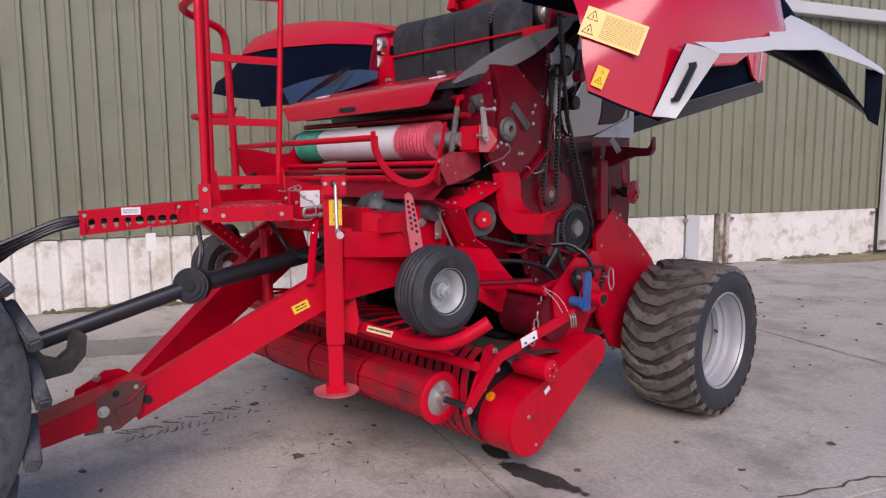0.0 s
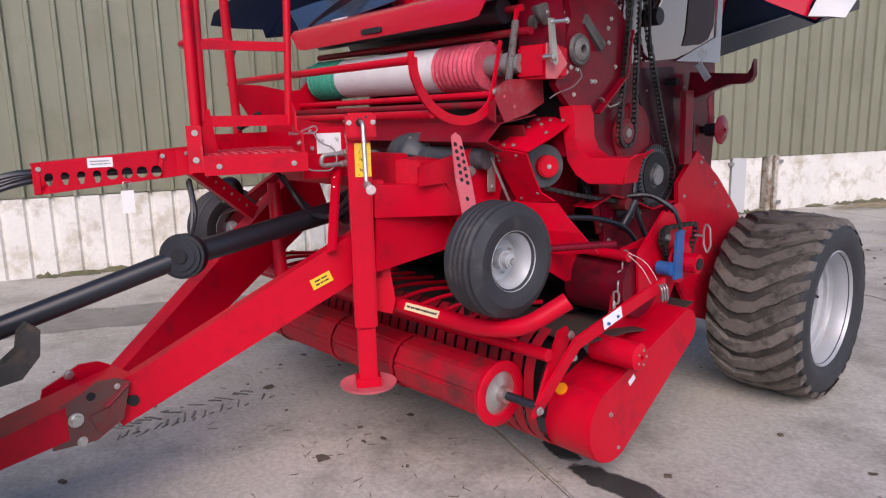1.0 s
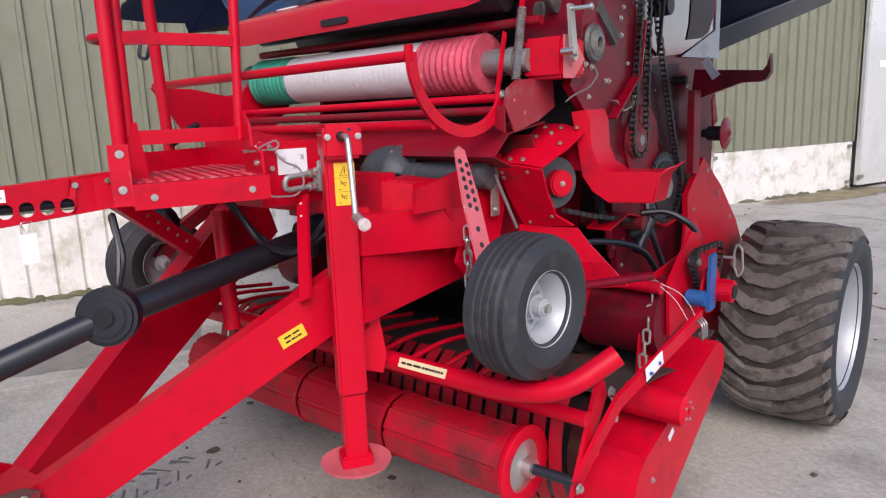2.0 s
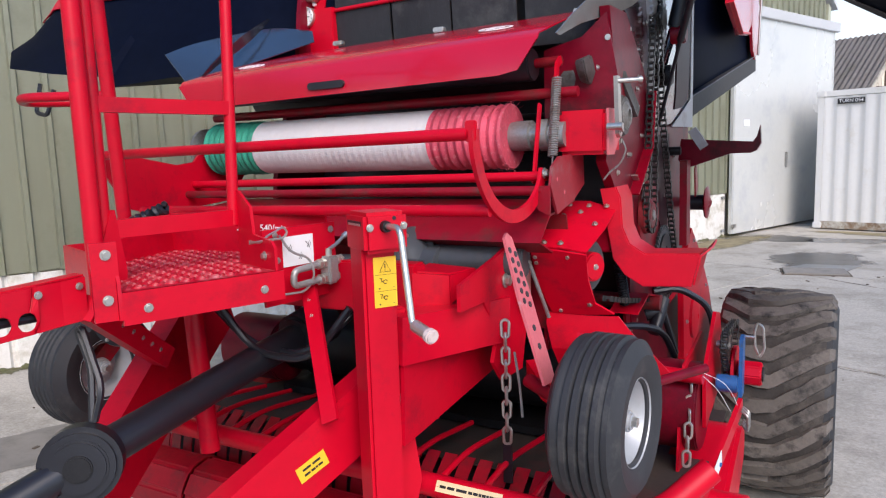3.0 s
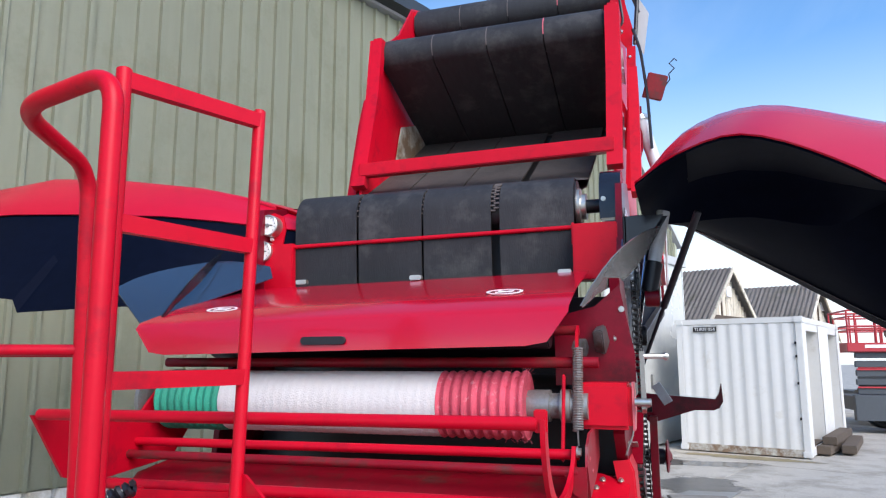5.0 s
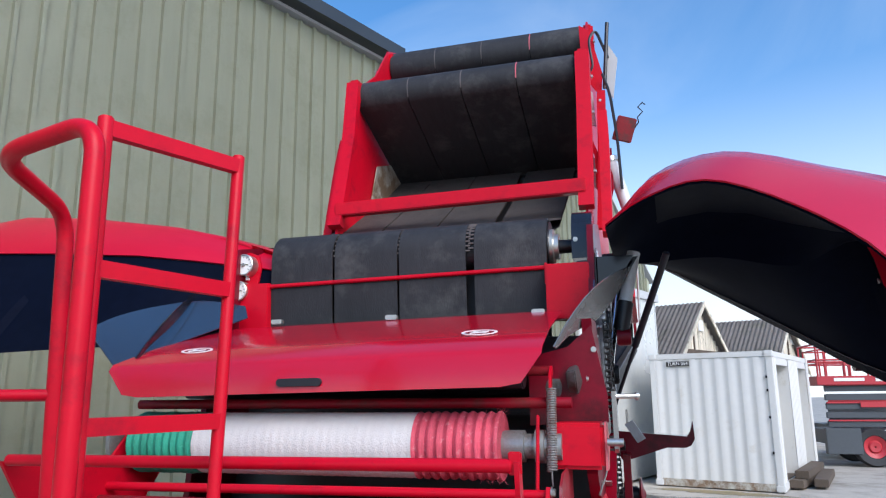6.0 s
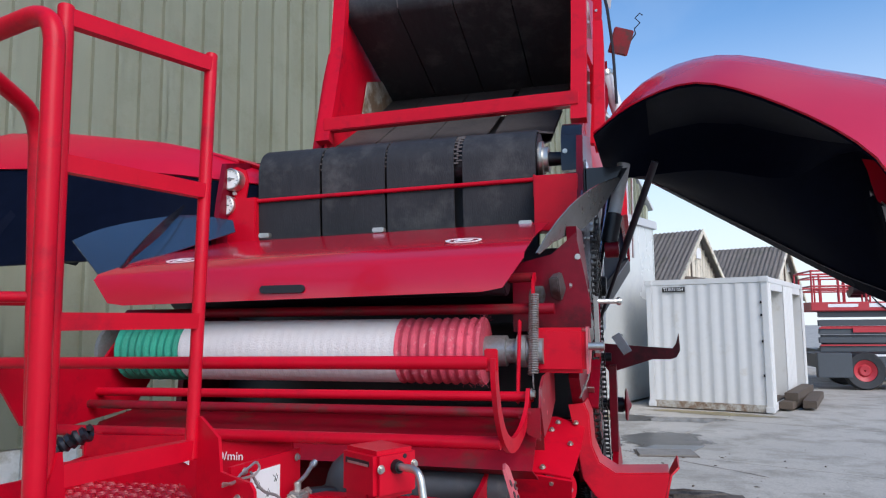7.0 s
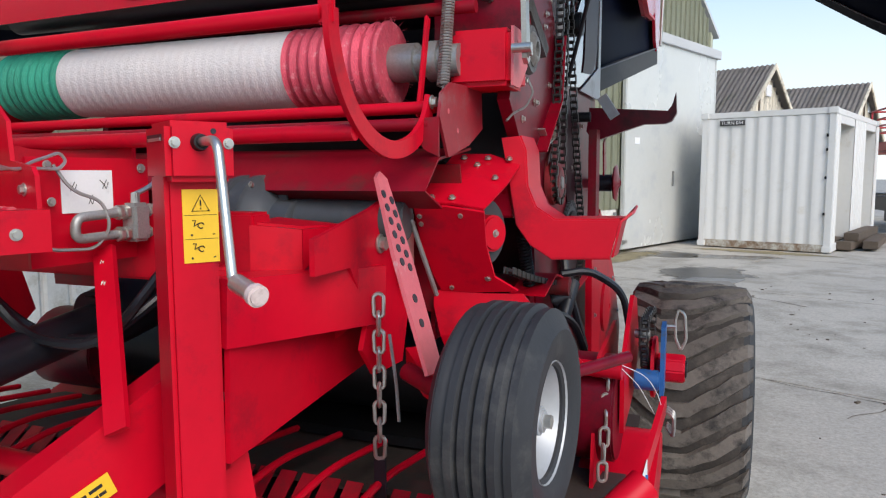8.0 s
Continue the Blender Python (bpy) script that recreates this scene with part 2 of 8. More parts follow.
RUST = material("rusty_sill", (0.20, 0.13, 0.08), 0.8, vary=0.3, scale=8, dirt=(0.5, 0.48, 0.42), dirt_scale=5, dirt_at=0.5)
BOARDS = material("weathered_boards", (0.66, 0.60, 0.48), 0.85, vary=0.22, scale=4, dirt=(0.22, 0.19, 0.15), dirt_scale=3, dirt_at=0.6, stretch=(3, 3, 0.2), by_object=0.15)
ROOF = material("fibre_cement_roof", (0.31, 0.275, 0.245), 0.9, vary=0.2, scale=2, dirt=(0.20, 0.19, 0.15), dirt_scale=1.5, dirt_at=0.6)
FLOOR_BROWN = material("dark_dusty_steel", (0.045, 0.034, 0.028), 0.7, vary=0.4, scale=10, dirt=(0.09, 0.02, 0.02), dirt_scale=6, dirt_at=0.6)
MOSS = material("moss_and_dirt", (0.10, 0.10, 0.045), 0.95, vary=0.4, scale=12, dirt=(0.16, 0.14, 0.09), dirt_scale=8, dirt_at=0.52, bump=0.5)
IRON = material("dark_cast_iron", (0.05, 0.045, 0.042), 0.55, metal=0.4, vary=0.3, scale=14, dirt=(0.10, 0.07, 0.05), dirt_scale=14, dirt_at=0.56, bump=0.2)
IRON_GREY = material("grey_cast_iron", (0.13, 0.13, 0.13), 0.5, metal=0.4, vary=0.25, scale=30, dirt=(0.07, 0.06, 0.05), dirt_scale=25, dirt_at=0.55, bump=0.2)
TIMBER = material("old_sleepers", (0.10, 0.075, 0.055), 0.85, vary=0.3, scale=10)
LIFT_GREY = material("lift_grey_paint", (0.06, 0.07, 0.08), 0.5, vary=0.12, scale=3)
LIFT_RED = material("lift_red_paint", (0.45, 0.03, 0.04), 0.45, vary=0.12, scale=3)
GUTTER = material("black_gutter", (0.03, 0.035, 0.04), 0.4, vary=0.1)
STRIP = material("damp_dusty_concrete", (0.235, 0.215, 0.19), 0.7, vary=0.2, scale=4, dirt=(0.17, 0.16, 0.14), dirt_scale=6, dirt_at=0.56, bump=0.4, bump_scale=45)
DAMP = material("damp_concrete", (0.17, 0.16, 0.145), 0.5, vary=0.25, scale=6, dirt=(0.11, 0.10, 0.09), dirt_scale=5, dirt_at=0.52)


def concrete():
    m = material("worn_concrete", (0.43, 0.40, 0.35), 0.82, vary=0.14, scale=2.2, dirt=(0.27, 0.25, 0.21), dirt_scale=1.3, dirt_at=0.55, bump=0.6, bump_scale=45)
    t = m.node_tree
    b = t.nodes["Principled BSDF"]
    link = b.inputs["Base Color"].links[0]
    old = link.from_socket
    spot = t.nodes.new("ShaderNodeTexNoise")
    spot.inputs["Scale"].default_value, spot.inputs["Detail"].default_value, spot.inputs["Roughness"].default_value = 9.0, 10.0, 0.75
    place = t.nodes.new("ShaderNodeNewGeometry")
    t.links.new(place.outputs["Position"], spot.inputs["Vector"])
    cut = t.nodes.new("ShaderNodeMapRange")
    cut.inputs[1].default_value, cut.inputs[2].default_value = 0.66, 0.74
    t.links.new(spot.outputs["Fac"], cut.inputs[0])
    mix = t.nodes.new("ShaderNodeMix")
    mix.data_type = "RGBA"
    t.links.new(cut.outputs[0], mix.inputs[0])
    t.links.new(old, mix.inputs[6])
    mix.inputs[7].default_value = (0.13, 0.12, 0.105, 1)
    fleck = t.nodes.new("ShaderNodeTexNoise")
    fleck.inputs["Scale"].default_value, fleck.inputs["Detail"].default_value, fleck.inputs["Roughness"].default_value = 38.0, 8.0, 0.8
    t.links.new(place.outputs["Position"], fleck.inputs["Vector"])
    gain = t.nodes.new("ShaderNodeMapRange")
    gain.inputs[1].default_value, gain.inputs[2].default_value, gain.inputs[3].default_value, gain.inputs[4].default_value = 0.3, 0.7, 0.66, 1.28
    t.links.new(fleck.outputs["Fac"], gain.inputs[0])
    scaled = t.nodes.new("ShaderNodeVectorMath")
    scaled.operation = "SCALE"
    t.links.new(mix.outputs[2], scaled.inputs[0])
    t.links.new(gain.outputs[0], scaled.inputs["Scale"])
    t.links.new(scaled.outputs[0], b.inputs["Base Color"])
    return m


CONCRETE = concrete()


def soaked(name, colour, rough, ragged, edge):
    """Wet concrete whose dark fades out in a ragged margin, so that the slab shows through."""
    m = material(name, colour, rough, vary=0.25, scale=6, dirt=tuple(0.7 * c for c in colour), dirt_scale=5, dirt_at=0.52)
    t = m.node_tree
    b = t.nodes["Principled BSDF"]
    local = t.nodes.new("ShaderNodeTexCoord")
    off = t.nodes.new("ShaderNodeVectorMath")
    off.operation = "MULTIPLY_ADD"
    off.inputs[1].default_value, off.inputs[2].default_value = (2, 2, 0), (-1, -1, 0)
    far = t.nodes.new("ShaderNodeVectorMath")
    far.operation = "LENGTH"
    place = t.nodes.new("ShaderNodeNewGeometry")
    rag = t.nodes.new("ShaderNodeTexNoise")
    rag.inputs["Scale"].default_value, rag.inputs["Detail"].default_value, rag.inputs["Roughness"].default_value = ragged, 9.0, 0.65
    add = t.nodes.new("ShaderNodeMath")
    add.operation = "MULTIPLY_ADD"
    add.inputs[1].default_value = 1.5
    fade = t.nodes.new("ShaderNodeMapRange")
    fade.inputs[1].default_value, fade.inputs[2].default_value, fade.inputs[3].default_value, fade.inputs[4].default_value = 1.5 - edge, 1.5 + edge, 0.82, 0.0
    t.links.new(local.outputs["Generated"], off.inputs[0])
    t.links.new(off.outputs[0], far.inputs[0])
    t.links.new(place.outputs["Position"], rag.inputs["Vector"])
    t.links.new(rag.outputs["Fac"], add.inputs[0])
    t.links.new(far.outputs["Value"], add.inputs[2])
    t.links.new(add.outputs[0], fade.inputs[0])
    t.links.new(fade.outputs[0], b.inputs["Alpha"])
    return m


WET = soaked("wet_concrete", (0.13, 0.122, 0.11), 0.34, 2.2, 0.10)
LICHEN = soaked("yellow_brown_lichen", (0.30, 0.25, 0.14), 0.85, 2.6, 0.16)
OILY = soaked("oily_wet_concrete", (0.055, 0.052, 0.05), 0.25, 7.0, 0.06)
FILM = soaked("film_of_water", (0.09, 0.086, 0.08), 0.07, 1.6, 0.06)


def scuffed(m, pale, grime):
    """Fine pale rubs and short dark streaks of grime over a paint."""
    t = m.node_tree
    b = t.nodes["Principled BSDF"]
    out = b.inputs["Base Color"].links[0].from_socket
    place = t.nodes.new("ShaderNodeNewGeometry")
    for colour, scale, low, high, most, stretch in ((pale, 7.0, 0.69, 0.80, 0.7, (1, 1, 2.4)), (grime, 3.2, 0.60, 0.80, 0.5, (1.6, 1.6, 0.5))):
        squeeze = t.nodes.new("ShaderNodeVectorMath")
        squeeze.operation = "MULTIPLY"
        squeeze.inputs[1].default_value = stretch
        t.links.new(place.outputs["Position"], squeeze.inputs[0])
        n = t.nodes.new("ShaderNodeTexNoise")
        n.inputs["Scale"].default_value, n.inputs["Detail"].default_value, n.inputs["Roughness"].default_value = scale, 12.0, 0.78
        t.links.new(squeeze.outputs[0], n.inputs["Vector"])
        where = t.nodes.new("ShaderNodeMapRange")
        where.inputs[1].default_value, where.inputs[2].default_value, where.inputs[4].default_value = low, high, most
        t.links.new(n.outputs["Fac"], where.inputs[0])
        mix = t.nodes.new("ShaderNodeMix")
        mix.data_type = "RGBA"
        t.links.new(where.outputs[0], mix.inputs[0])
        t.links.new(out, mix.inputs[6])
        mix.inputs[7].default_value = (*colour, 1)
        out = mix.outputs[2]
    t.links.new(out, b.inputs["Base Color"])


scuffed(WHITEWALL, (0.36, 0.31, 0.22), (0.24, 0.20, 0.14))
scuffed(RED, (0.55, 0.16, 0.17), (0.14, 0.014, 0.016))
scuffed(RED_ROLL, (0.46, 0.14, 0.14), (0.10, 0.012, 0.014))
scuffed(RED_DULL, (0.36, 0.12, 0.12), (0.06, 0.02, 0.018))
scuffed(RED_SHADE, (0.30, 0.10, 0.10), (0.05, 0.010, 0.012))


# ---------------------------------------------------------------- building helpers
AT = {}


def put(ob, parent=None, m=None):
    """Place ob at the world pose m, under parent."""
    m = m or Matrix()
    if parent:
        ob.parent = parent
        ob.matrix_parent_inverse = AT[parent].inverted()
    ob.matrix_basis = m
    AT[ob] = m
    return ob


def empty(name, x, y, z=0.0):
    return put(new(name), None, pose(x, y, z))


def mesh_of(name, bm, mat, bevel=0.0, smooth=38):
    if bevel:
        sharp = [e for e in bm.edges if len(e.link_faces) == 2 and e.calc_face_angle(0) > 0.6]
        bmesh.ops.bevel(bm, geom=sharp, offset=bevel, segments=2, affect="EDGES", clamp_overlap=True)
    bmesh.ops.recalc_face_normals(bm, faces=bm.faces[:])
    me = bpy.data.meshes.new(name)
    bm.to_mesh(me)
    bm.free()
    for one in mat if isinstance(mat, (list, tuple)) else [mat]:
        me.materials.append(one)
    me.shade_smooth()
    me.set_sharp_from_angle(angle=radians(smooth))
    return me


def part(name, bm, mat, parent=None, label="", bevel=0.0, m=None, smooth=38):
    """Links a bmesh as one mesh object, in world places, under a thing or a part."""
    ob = new(name, mesh_of(name, bm, mat, bevel, smooth))
    put(ob, parent, m)
    if label:
        ob["label"] = label
    return ob


def box(c, size, turn=None, bm=None):
    bm = bm or bmesh.new()
    m = Matrix.Translation(c) @ (turn.to_4x4() if turn else Matrix()) @ Matrix.Diagonal((*size, 1))
    bmesh.ops.create_cube(bm, size=1.0, matrix=m)
    return bm


def rz(deg):
    return Euler((0, 0, radians(deg))).to_matrix()


def rod(p0, p1, r, seg=14, bm=None, r2=None):
    bm = bm or bmesh.new()
    p0, p1 = Vector(p0), Vector(p1)
    d = p1 - p0
    m = Matrix.Translation((p0 + p1) / 2) @ d.to_track_quat("Z", "Y").to_matrix().to_4x4()
    bmesh.ops.create_cone(bm, cap_ends=True, segments=seg, radius1=r, radius2=r if r2 is None else r2, depth=d.length, matrix=m)
    return bm


def rounded(pts, rad, n=5, closed=False):
    """The points with their corners rounded."""
    pts = [Vector(p) for p in pts]
    out = []
    for i, p in enumerate(pts):
        if not closed and i in (0, len(pts) - 1):
            out.append(p)
            continue
        a, b = pts[i - 1] - p, pts[(i + 1) % len(pts)] - p
        r = min(rad, a.length * 0.45, b.length * 0.45)
        q0, q1 = p + a.normalized() * r, p + b.normalized() * r
        for k in range(n + 1):
            f = k / n
            out.append(q0 * (1 - f) ** 2 + p * 2 * f * (1 - f) + q1 * f * f)
    return out


def tube(pts, r, seg=10, closed=False, bm=None, flat=None):
    """A pipe along points; flat: (width, height) makes a flat bar instead, its width along the x axis."""
    bm = bm or bmesh.new()
    pts = [Vector(p) for p in pts]
    n = len(pts)
    rings = []
    side = None
    for i, p in enumerate(pts):
        if closed:
            d = (pts[(i + 1) % n] - pts[i - 1]).normalized()
        else:
            d = (pts[min(i + 1, n - 1)] - pts[max(i - 1, 0)]).normalized()
        if flat:
            s = Vector((1, 0, 0)) if abs(d.x) < 0.9 else Vector((0, 1, 0))
        elif side is None:
            s = Vector((0, 0, 1)) if abs(d.z) < 0.9 else Vector((1, 0, 0))
        else:
            s = side
        s = (s - d * s.dot(d)).normalized()
        side = s
        t = d.cross(s)
        if flat:
            w, h = flat[0] / 2, flat[1] / 2
            ring = [p + s * a * w + t * b * h for a, b in ((-1, -1), (1, -1), (1, 1), (-1, 1))]
        else:
            ring = [p + (s * math.cos(k * math.tau / seg) + t * math.sin(k * math.tau / seg)) * r for k in range(seg)]
        rings.append([bm.verts.new(v) for v in ring])
    k = len(rings[0])
    for i in range(n if closed else n - 1):
        a, b = rings[i], rings[(i + 1) % n]
        for j in range(k):
            bm.faces.new((a[j], a[(j + 1) % k], b[(j + 1) % k], b[j]))
    if not closed:
        bm.faces.new(rings[0][::-1])
        bm.faces.new(rings[-1])
    return bm


def prism(poly, axis, a, b, bm=None):
    """A flat outline, drawn in the two other axes, with thickness from a to b along axis."""
    bm = bm or bmesh.new()

    def at(p, k):
        if axis == "x":
            return (k, p[0], p[1])
        return (p[0], k, p[1]) if axis == "y" else (p[0], p[1], k)
    lo = [bm.verts.new(at(p, a)) for p in poly]
    hi = [bm.verts.new(at(p, b)) for p in poly]
    bm.faces.new(lo[::-1])
    bm.faces.new(hi)
    for i in range(len(poly)):
        j = (i + 1) % len(poly)
        bm.faces.new((lo[i], lo[j], hi[j], hi[i]))
    return bm


def bent(path, thick, axis, a, b, bm=None):
    """A folded sheet: an open line of 2D points given a thickness, drawn out along axis."""
    pts = [Vector(p) for p in path]
    left, right = [], []
    for i, p in enumerate(pts):
        d = pts[min(i + 1, len(pts) - 1)] - pts[max(i - 1, 0)]
        nrm = Vector((-d.y, d.x)).normalized() * thick / 2
        left.append(p + nrm)
        right.append(p - nrm)
    bm = bm or bmesh.new()

    def at(p, k):
        if axis == "x":
            return (k, p[0], p[1])
        return (p[0], k, p[1]) if axis == "y" else (p[0], p[1], k)
    rows = [[bm.verts.new(at(p, k)) for p in left] + [bm.verts.new(at(p, k)) for p in right] for k in (a, b)]
    n = len(pts)
    lo, hi = rows
    for i in range(n - 1):
        bm.faces.new((lo[i], lo[i + 1], hi[i + 1], hi[i]))
        bm.faces.new((lo[n + i], hi[n + i], hi[n + i + 1], lo[n + i + 1]))
        for r in rows:
            bm.faces.new((r[i], r[n + i], r[n + i + 1], r[i + 1]))
    for i in (0, n - 1):
        bm.faces.new((lo[i], hi[i], hi[n + i], lo[n + i]))
    return bm


def lathe(profile, c, axis="x", seg=48, bm=None):
    """Points (radius, along) turned about an axis through c; a closed outline gives a closed body."""
    bm = bm or bmesh.new()
    c = Vector(c)
    rows = []
    for k in range(seg):
        a = k * math.tau / seg
        row = []
        for r, h in profile:
            u, v = r * math.cos(a), r * math.sin(a)
            off = {"x": (h, u, v), "y": (u, h, v), "z": (u, v, h)}[axis]
            row.append(bm.verts.new(c + Vector(off)))
        rows.append(row)
    n = len(profile)
    for k in range(seg):
        a, b = rows[k], rows[(k + 1) % seg]
        for i in range(n):
            j = (i + 1) % n
            bm.faces.new((a[i], a[j], b[j], b[i]))
    return bm


def sheet(rows, thick, bm=None):
    """A curved skin through rows of points, with thickness."""
    bm = bm or bmesh.new()
    grid = [[bm.verts.new(p) for p in row] for row in rows]
    faces = [bm.faces.new((grid[i][j], grid[i][j + 1], grid[i + 1][j + 1], grid[i + 1][j]))
             for i in range(len(grid) - 1) for j in range(len(grid[0]) - 1)]
    bmesh.ops.recalc_face_normals(bm, faces=faces)
    bmesh.ops.solidify(bm, geom=faces, thickness=thick)
    return bm


def smooth_line(pts, n):
    """A flowing line through points, n steps between each two."""
    pts = [Vector(p) for p in pts]
    out = []
    for i in range(len(pts) - 1):
        a, b, c, e = pts[max(i - 1, 0)], pts[i], pts[i + 1], pts[min(i + 2, len(pts) - 1)]
        for k in range(n):
            f = k / n
            out.append(0.5 * ((2 * b) + (c - a) * f + (2 * a - 5 * b + 4 * c - e) * f * f + (3 * b - a - 3 * c + e) * f ** 3))
    return out + [pts[-1]]


def bolt_mesh(name, r):
    bm = rod((0, 0, 0), (0, 0, r * 0.25), r * 1.12, 16)
    rod((0, 0, r * 0.25), (0, 0, r * 0.9), r * 0.8, 6, bm)
    return mesh_of(name, bm, STEEL, 0.0008)


BOLT = {}


def bolt(p, normal, r, parent):
    """A hexagon bolt head on its washer."""
    key = round(r, 4)
    if key not in BOLT:
        BOLT[key] = bolt_mesh("bolt", r)
    m = Matrix.Translation(p) @ Vector(normal).to_track_quat("Z", "Y").to_matrix().to_4x4()
    return put(new("bolt", BOLT[key]), parent, m)


def chain_drive(parent, path, x, width=0.022, pitch=0.022, closed=True):
    """A roller chain along (y, z) points: side plates and rollers."""
    pts = [Vector((0, p[0], p[1])) for p in path]
    if closed:
        pts.append(pts[0])
    run = [0.0]
    for a, b in zip(pts, pts[1:]):
        run.append(run[-1] + (b - a).length)
    n = int(run[-1] / pitch)
    bm = bmesh.new()
    marks, i = [], 0
    for k in range(n + 1):
        want = k * run[-1] / n
        while i < len(pts) - 2 and run[i + 1] < want:
            i += 1
        marks.append(pts[i].lerp(pts[i + 1], (want - run[i]) / max(1e-6, run[i + 1] - run[i])))
    for k in range(n):
        a, b = marks[k], marks[k + 1]
        c, d = (a + b) / 2, b - a
        ang = math.atan2(d.z, d.y)
        wide = width if k % 2 else width * 0.72
        for s in (-1, 1):
            box((x + s * wide / 2, c.y, c.z), (0.003, d.length * 1.25, 0.016), Euler((ang, 0, 0)).to_matrix(), bm)
        rod((x - width * 0.3, a.y, a.z), (x + width * 0.3, a.y, a.z), 0.0058, 8, bm)
    return part("roller_chain", bm, CHAIN, parent)


def loop_round(wheels, n=10):
    """The outline of a chain or belt round wheels (y, z, r), in order, all turned the same way."""
    out = []
    count = len(wheels)
    for i, (y, z, r) in enumerate(wheels):
        py, pz, _ = wheels[i - 1]
        ny, nz, _ = wheels[(i + 1) % count]
        a0 = math.atan2(z - pz, y - py) - math.pi / 2
        a1 = math.atan2(nz - z, ny - y) - math.pi / 2
        while a1 < a0:
            a1 += math.tau
        if a1 - a0 > math.pi * 1.6:
            a1 = a0
        for k in range(n + 1):
            a = a0 + (a1 - a0) * k / n
            out.append((y + r * math.cos(a), z + r * math.sin(a)))
    return out


def sprocket(parent, c, r, teeth, mat=CHAIN, label=""):
    """A toothed wheel that turns about the x axis."""
    poly = []
    for k in range(teeth):
        for da, rr in ((-0.32, r * 0.90), (-0.14, r * 1.06), (0.14, r * 1.06), (0.32, r * 0.90)):
            a = (k + da) * math.tau / teeth
            poly.append((c[1] + rr * math.cos(a), c[2] + rr * math.sin(a)))
    ob = part("sprocket", prism(poly, "x", c[0] - 0.005, c[0] + 0.005), mat, parent, label)
    hub = rod((c[0] - 0.02, c[1], c[2]), (c[0] + 0.024, c[1], c[2]), r * 0.34, 20)
    part("hub", hub, GREY_STEEL, ob, bevel=0.003)
    return ob


def link_chain(parent, top, length, label, sway=(0, 0, 0), size=0.055):
    """A hanging chain, each link a piece of its own."""
    n = int(length / (size * 0.72))
    top = Vector(top)
    wire = size * 0.085

    def oval():
        pts = []
        for k in range(14):
            a = k * math.tau / 14
            pts.append((math.cos(a) * size * 0.21, 0, math.sin(a) * size * 0.21 + math.copysign(size * 0.27, math.sin(a))))
        return tube(pts, wire, 6, True)
    first = None
    for k in range(n):
        m = Matrix.Translation(top + Vector(sway) * (k / n) + Vector((0, 0, -k * size * 0.74))) @ pose(0, 0, 0, 0, 0, 20 + 90 * (k % 2))
        if first is None:
            first = part("safety_chain", oval(), STEEL, parent, label, m=m)
            mesh = first.data
        else:
            put(new("link", mesh), first, m)
    return first


def bars(parent, c, across, down, normal, w, h, rows, mat=INK, seed=1):
    """Unreadable small print: one mesh of thin bars on a label."""
    rnd = random.Random(seed)
    c, across, down, normal = Vector(c), Vector(across).normalized(), Vector(down).normalized(), Vector(normal).normalized()
    bm = bmesh.new()
    turn = Matrix((across, -down, normal)).transposed()
    step = h / rows
    for k in range(rows):
        x = -w / 2
        while x < w / 2 - step * 0.4:
            length = min(w / 2 - x, step * rnd.uniform(0.5, 2.4))
            p = c + across * (x + length / 2) + down * (-h / 2 + (k + 0.5) * step) + normal * 0.0011
            box(p, (length * 0.82, step * 0.42, 0.0006), turn, bm)
            x += length
    return part("print", bm, mat, parent)


def label_plate(parent, name, c, across, down, w, h, mat, text=""):
    across, down = Vector(across).normalized(), Vector(down).normalized()
    normal = down.cross(across).normalized()
    turn = Matrix((across, -down, normal)).transposed()
    return part(name, box(c, (w, h, 0.0016), turn), mat, parent, text), normal


def writing(body, size, m, mat, parent, name="lettering"):
    """Letters in the built-in font, as a mesh."""
    curve = bpy.data.curves.new(name, "FONT")
    curve.body, curve.size, curve.align_x, curve.align_y, curve.extrude = body, size, "CENTER", "CENTER", 0.0008
    tmp = bpy.data.objects.new(name, curve)
    me = bpy.data.meshes.new_from_object(tmp)
    bpy.data.objects.remove(tmp)
    me.materials.clear()
    me.materials.append(mat)
    return put(new(name, me), parent, m)


# ---------------------------------------------------------------- ground
tagged(part("ground", box((0, 20, -0.26), (400, 400, 0.4)), CONCRETE), "wide worn concrete yard reaching the far distance", "ground", kind="structure")
pavement = tagged(part("pavement", box((1.0, 5.0, -0.045), (15, 24, 0.03), rz(-21.06)), DAMP), "pale concrete yard of cast slabs with dark joints", "pavement", kind="structure")
U = Vector((0.3593, 0.9332, 0))
N = Vector((0.9332, -0.3593, 0))
WALL = Vector((-5.1, 0, 0))


def slab_mesh(w, d):
    bm = box((0, 0, -0.0175), (w, d, 0.035))
    return mesh_of("slab", bm, CONCRETE, 0.008)


SLAB = slab_mesh(3.992, 3.792)
for i in range(-3, 6):
    for j in range(-1, 4):
        c = WALL + U * (-1.75 + 3.8 * i + 1.9) + N * (-1.55 + 4.0 * j + 2.0)
        put(new("slab", SLAB), pavement, Matrix.Translation(c) @ pose(0, 0, 0, 0, 0, -21.06))


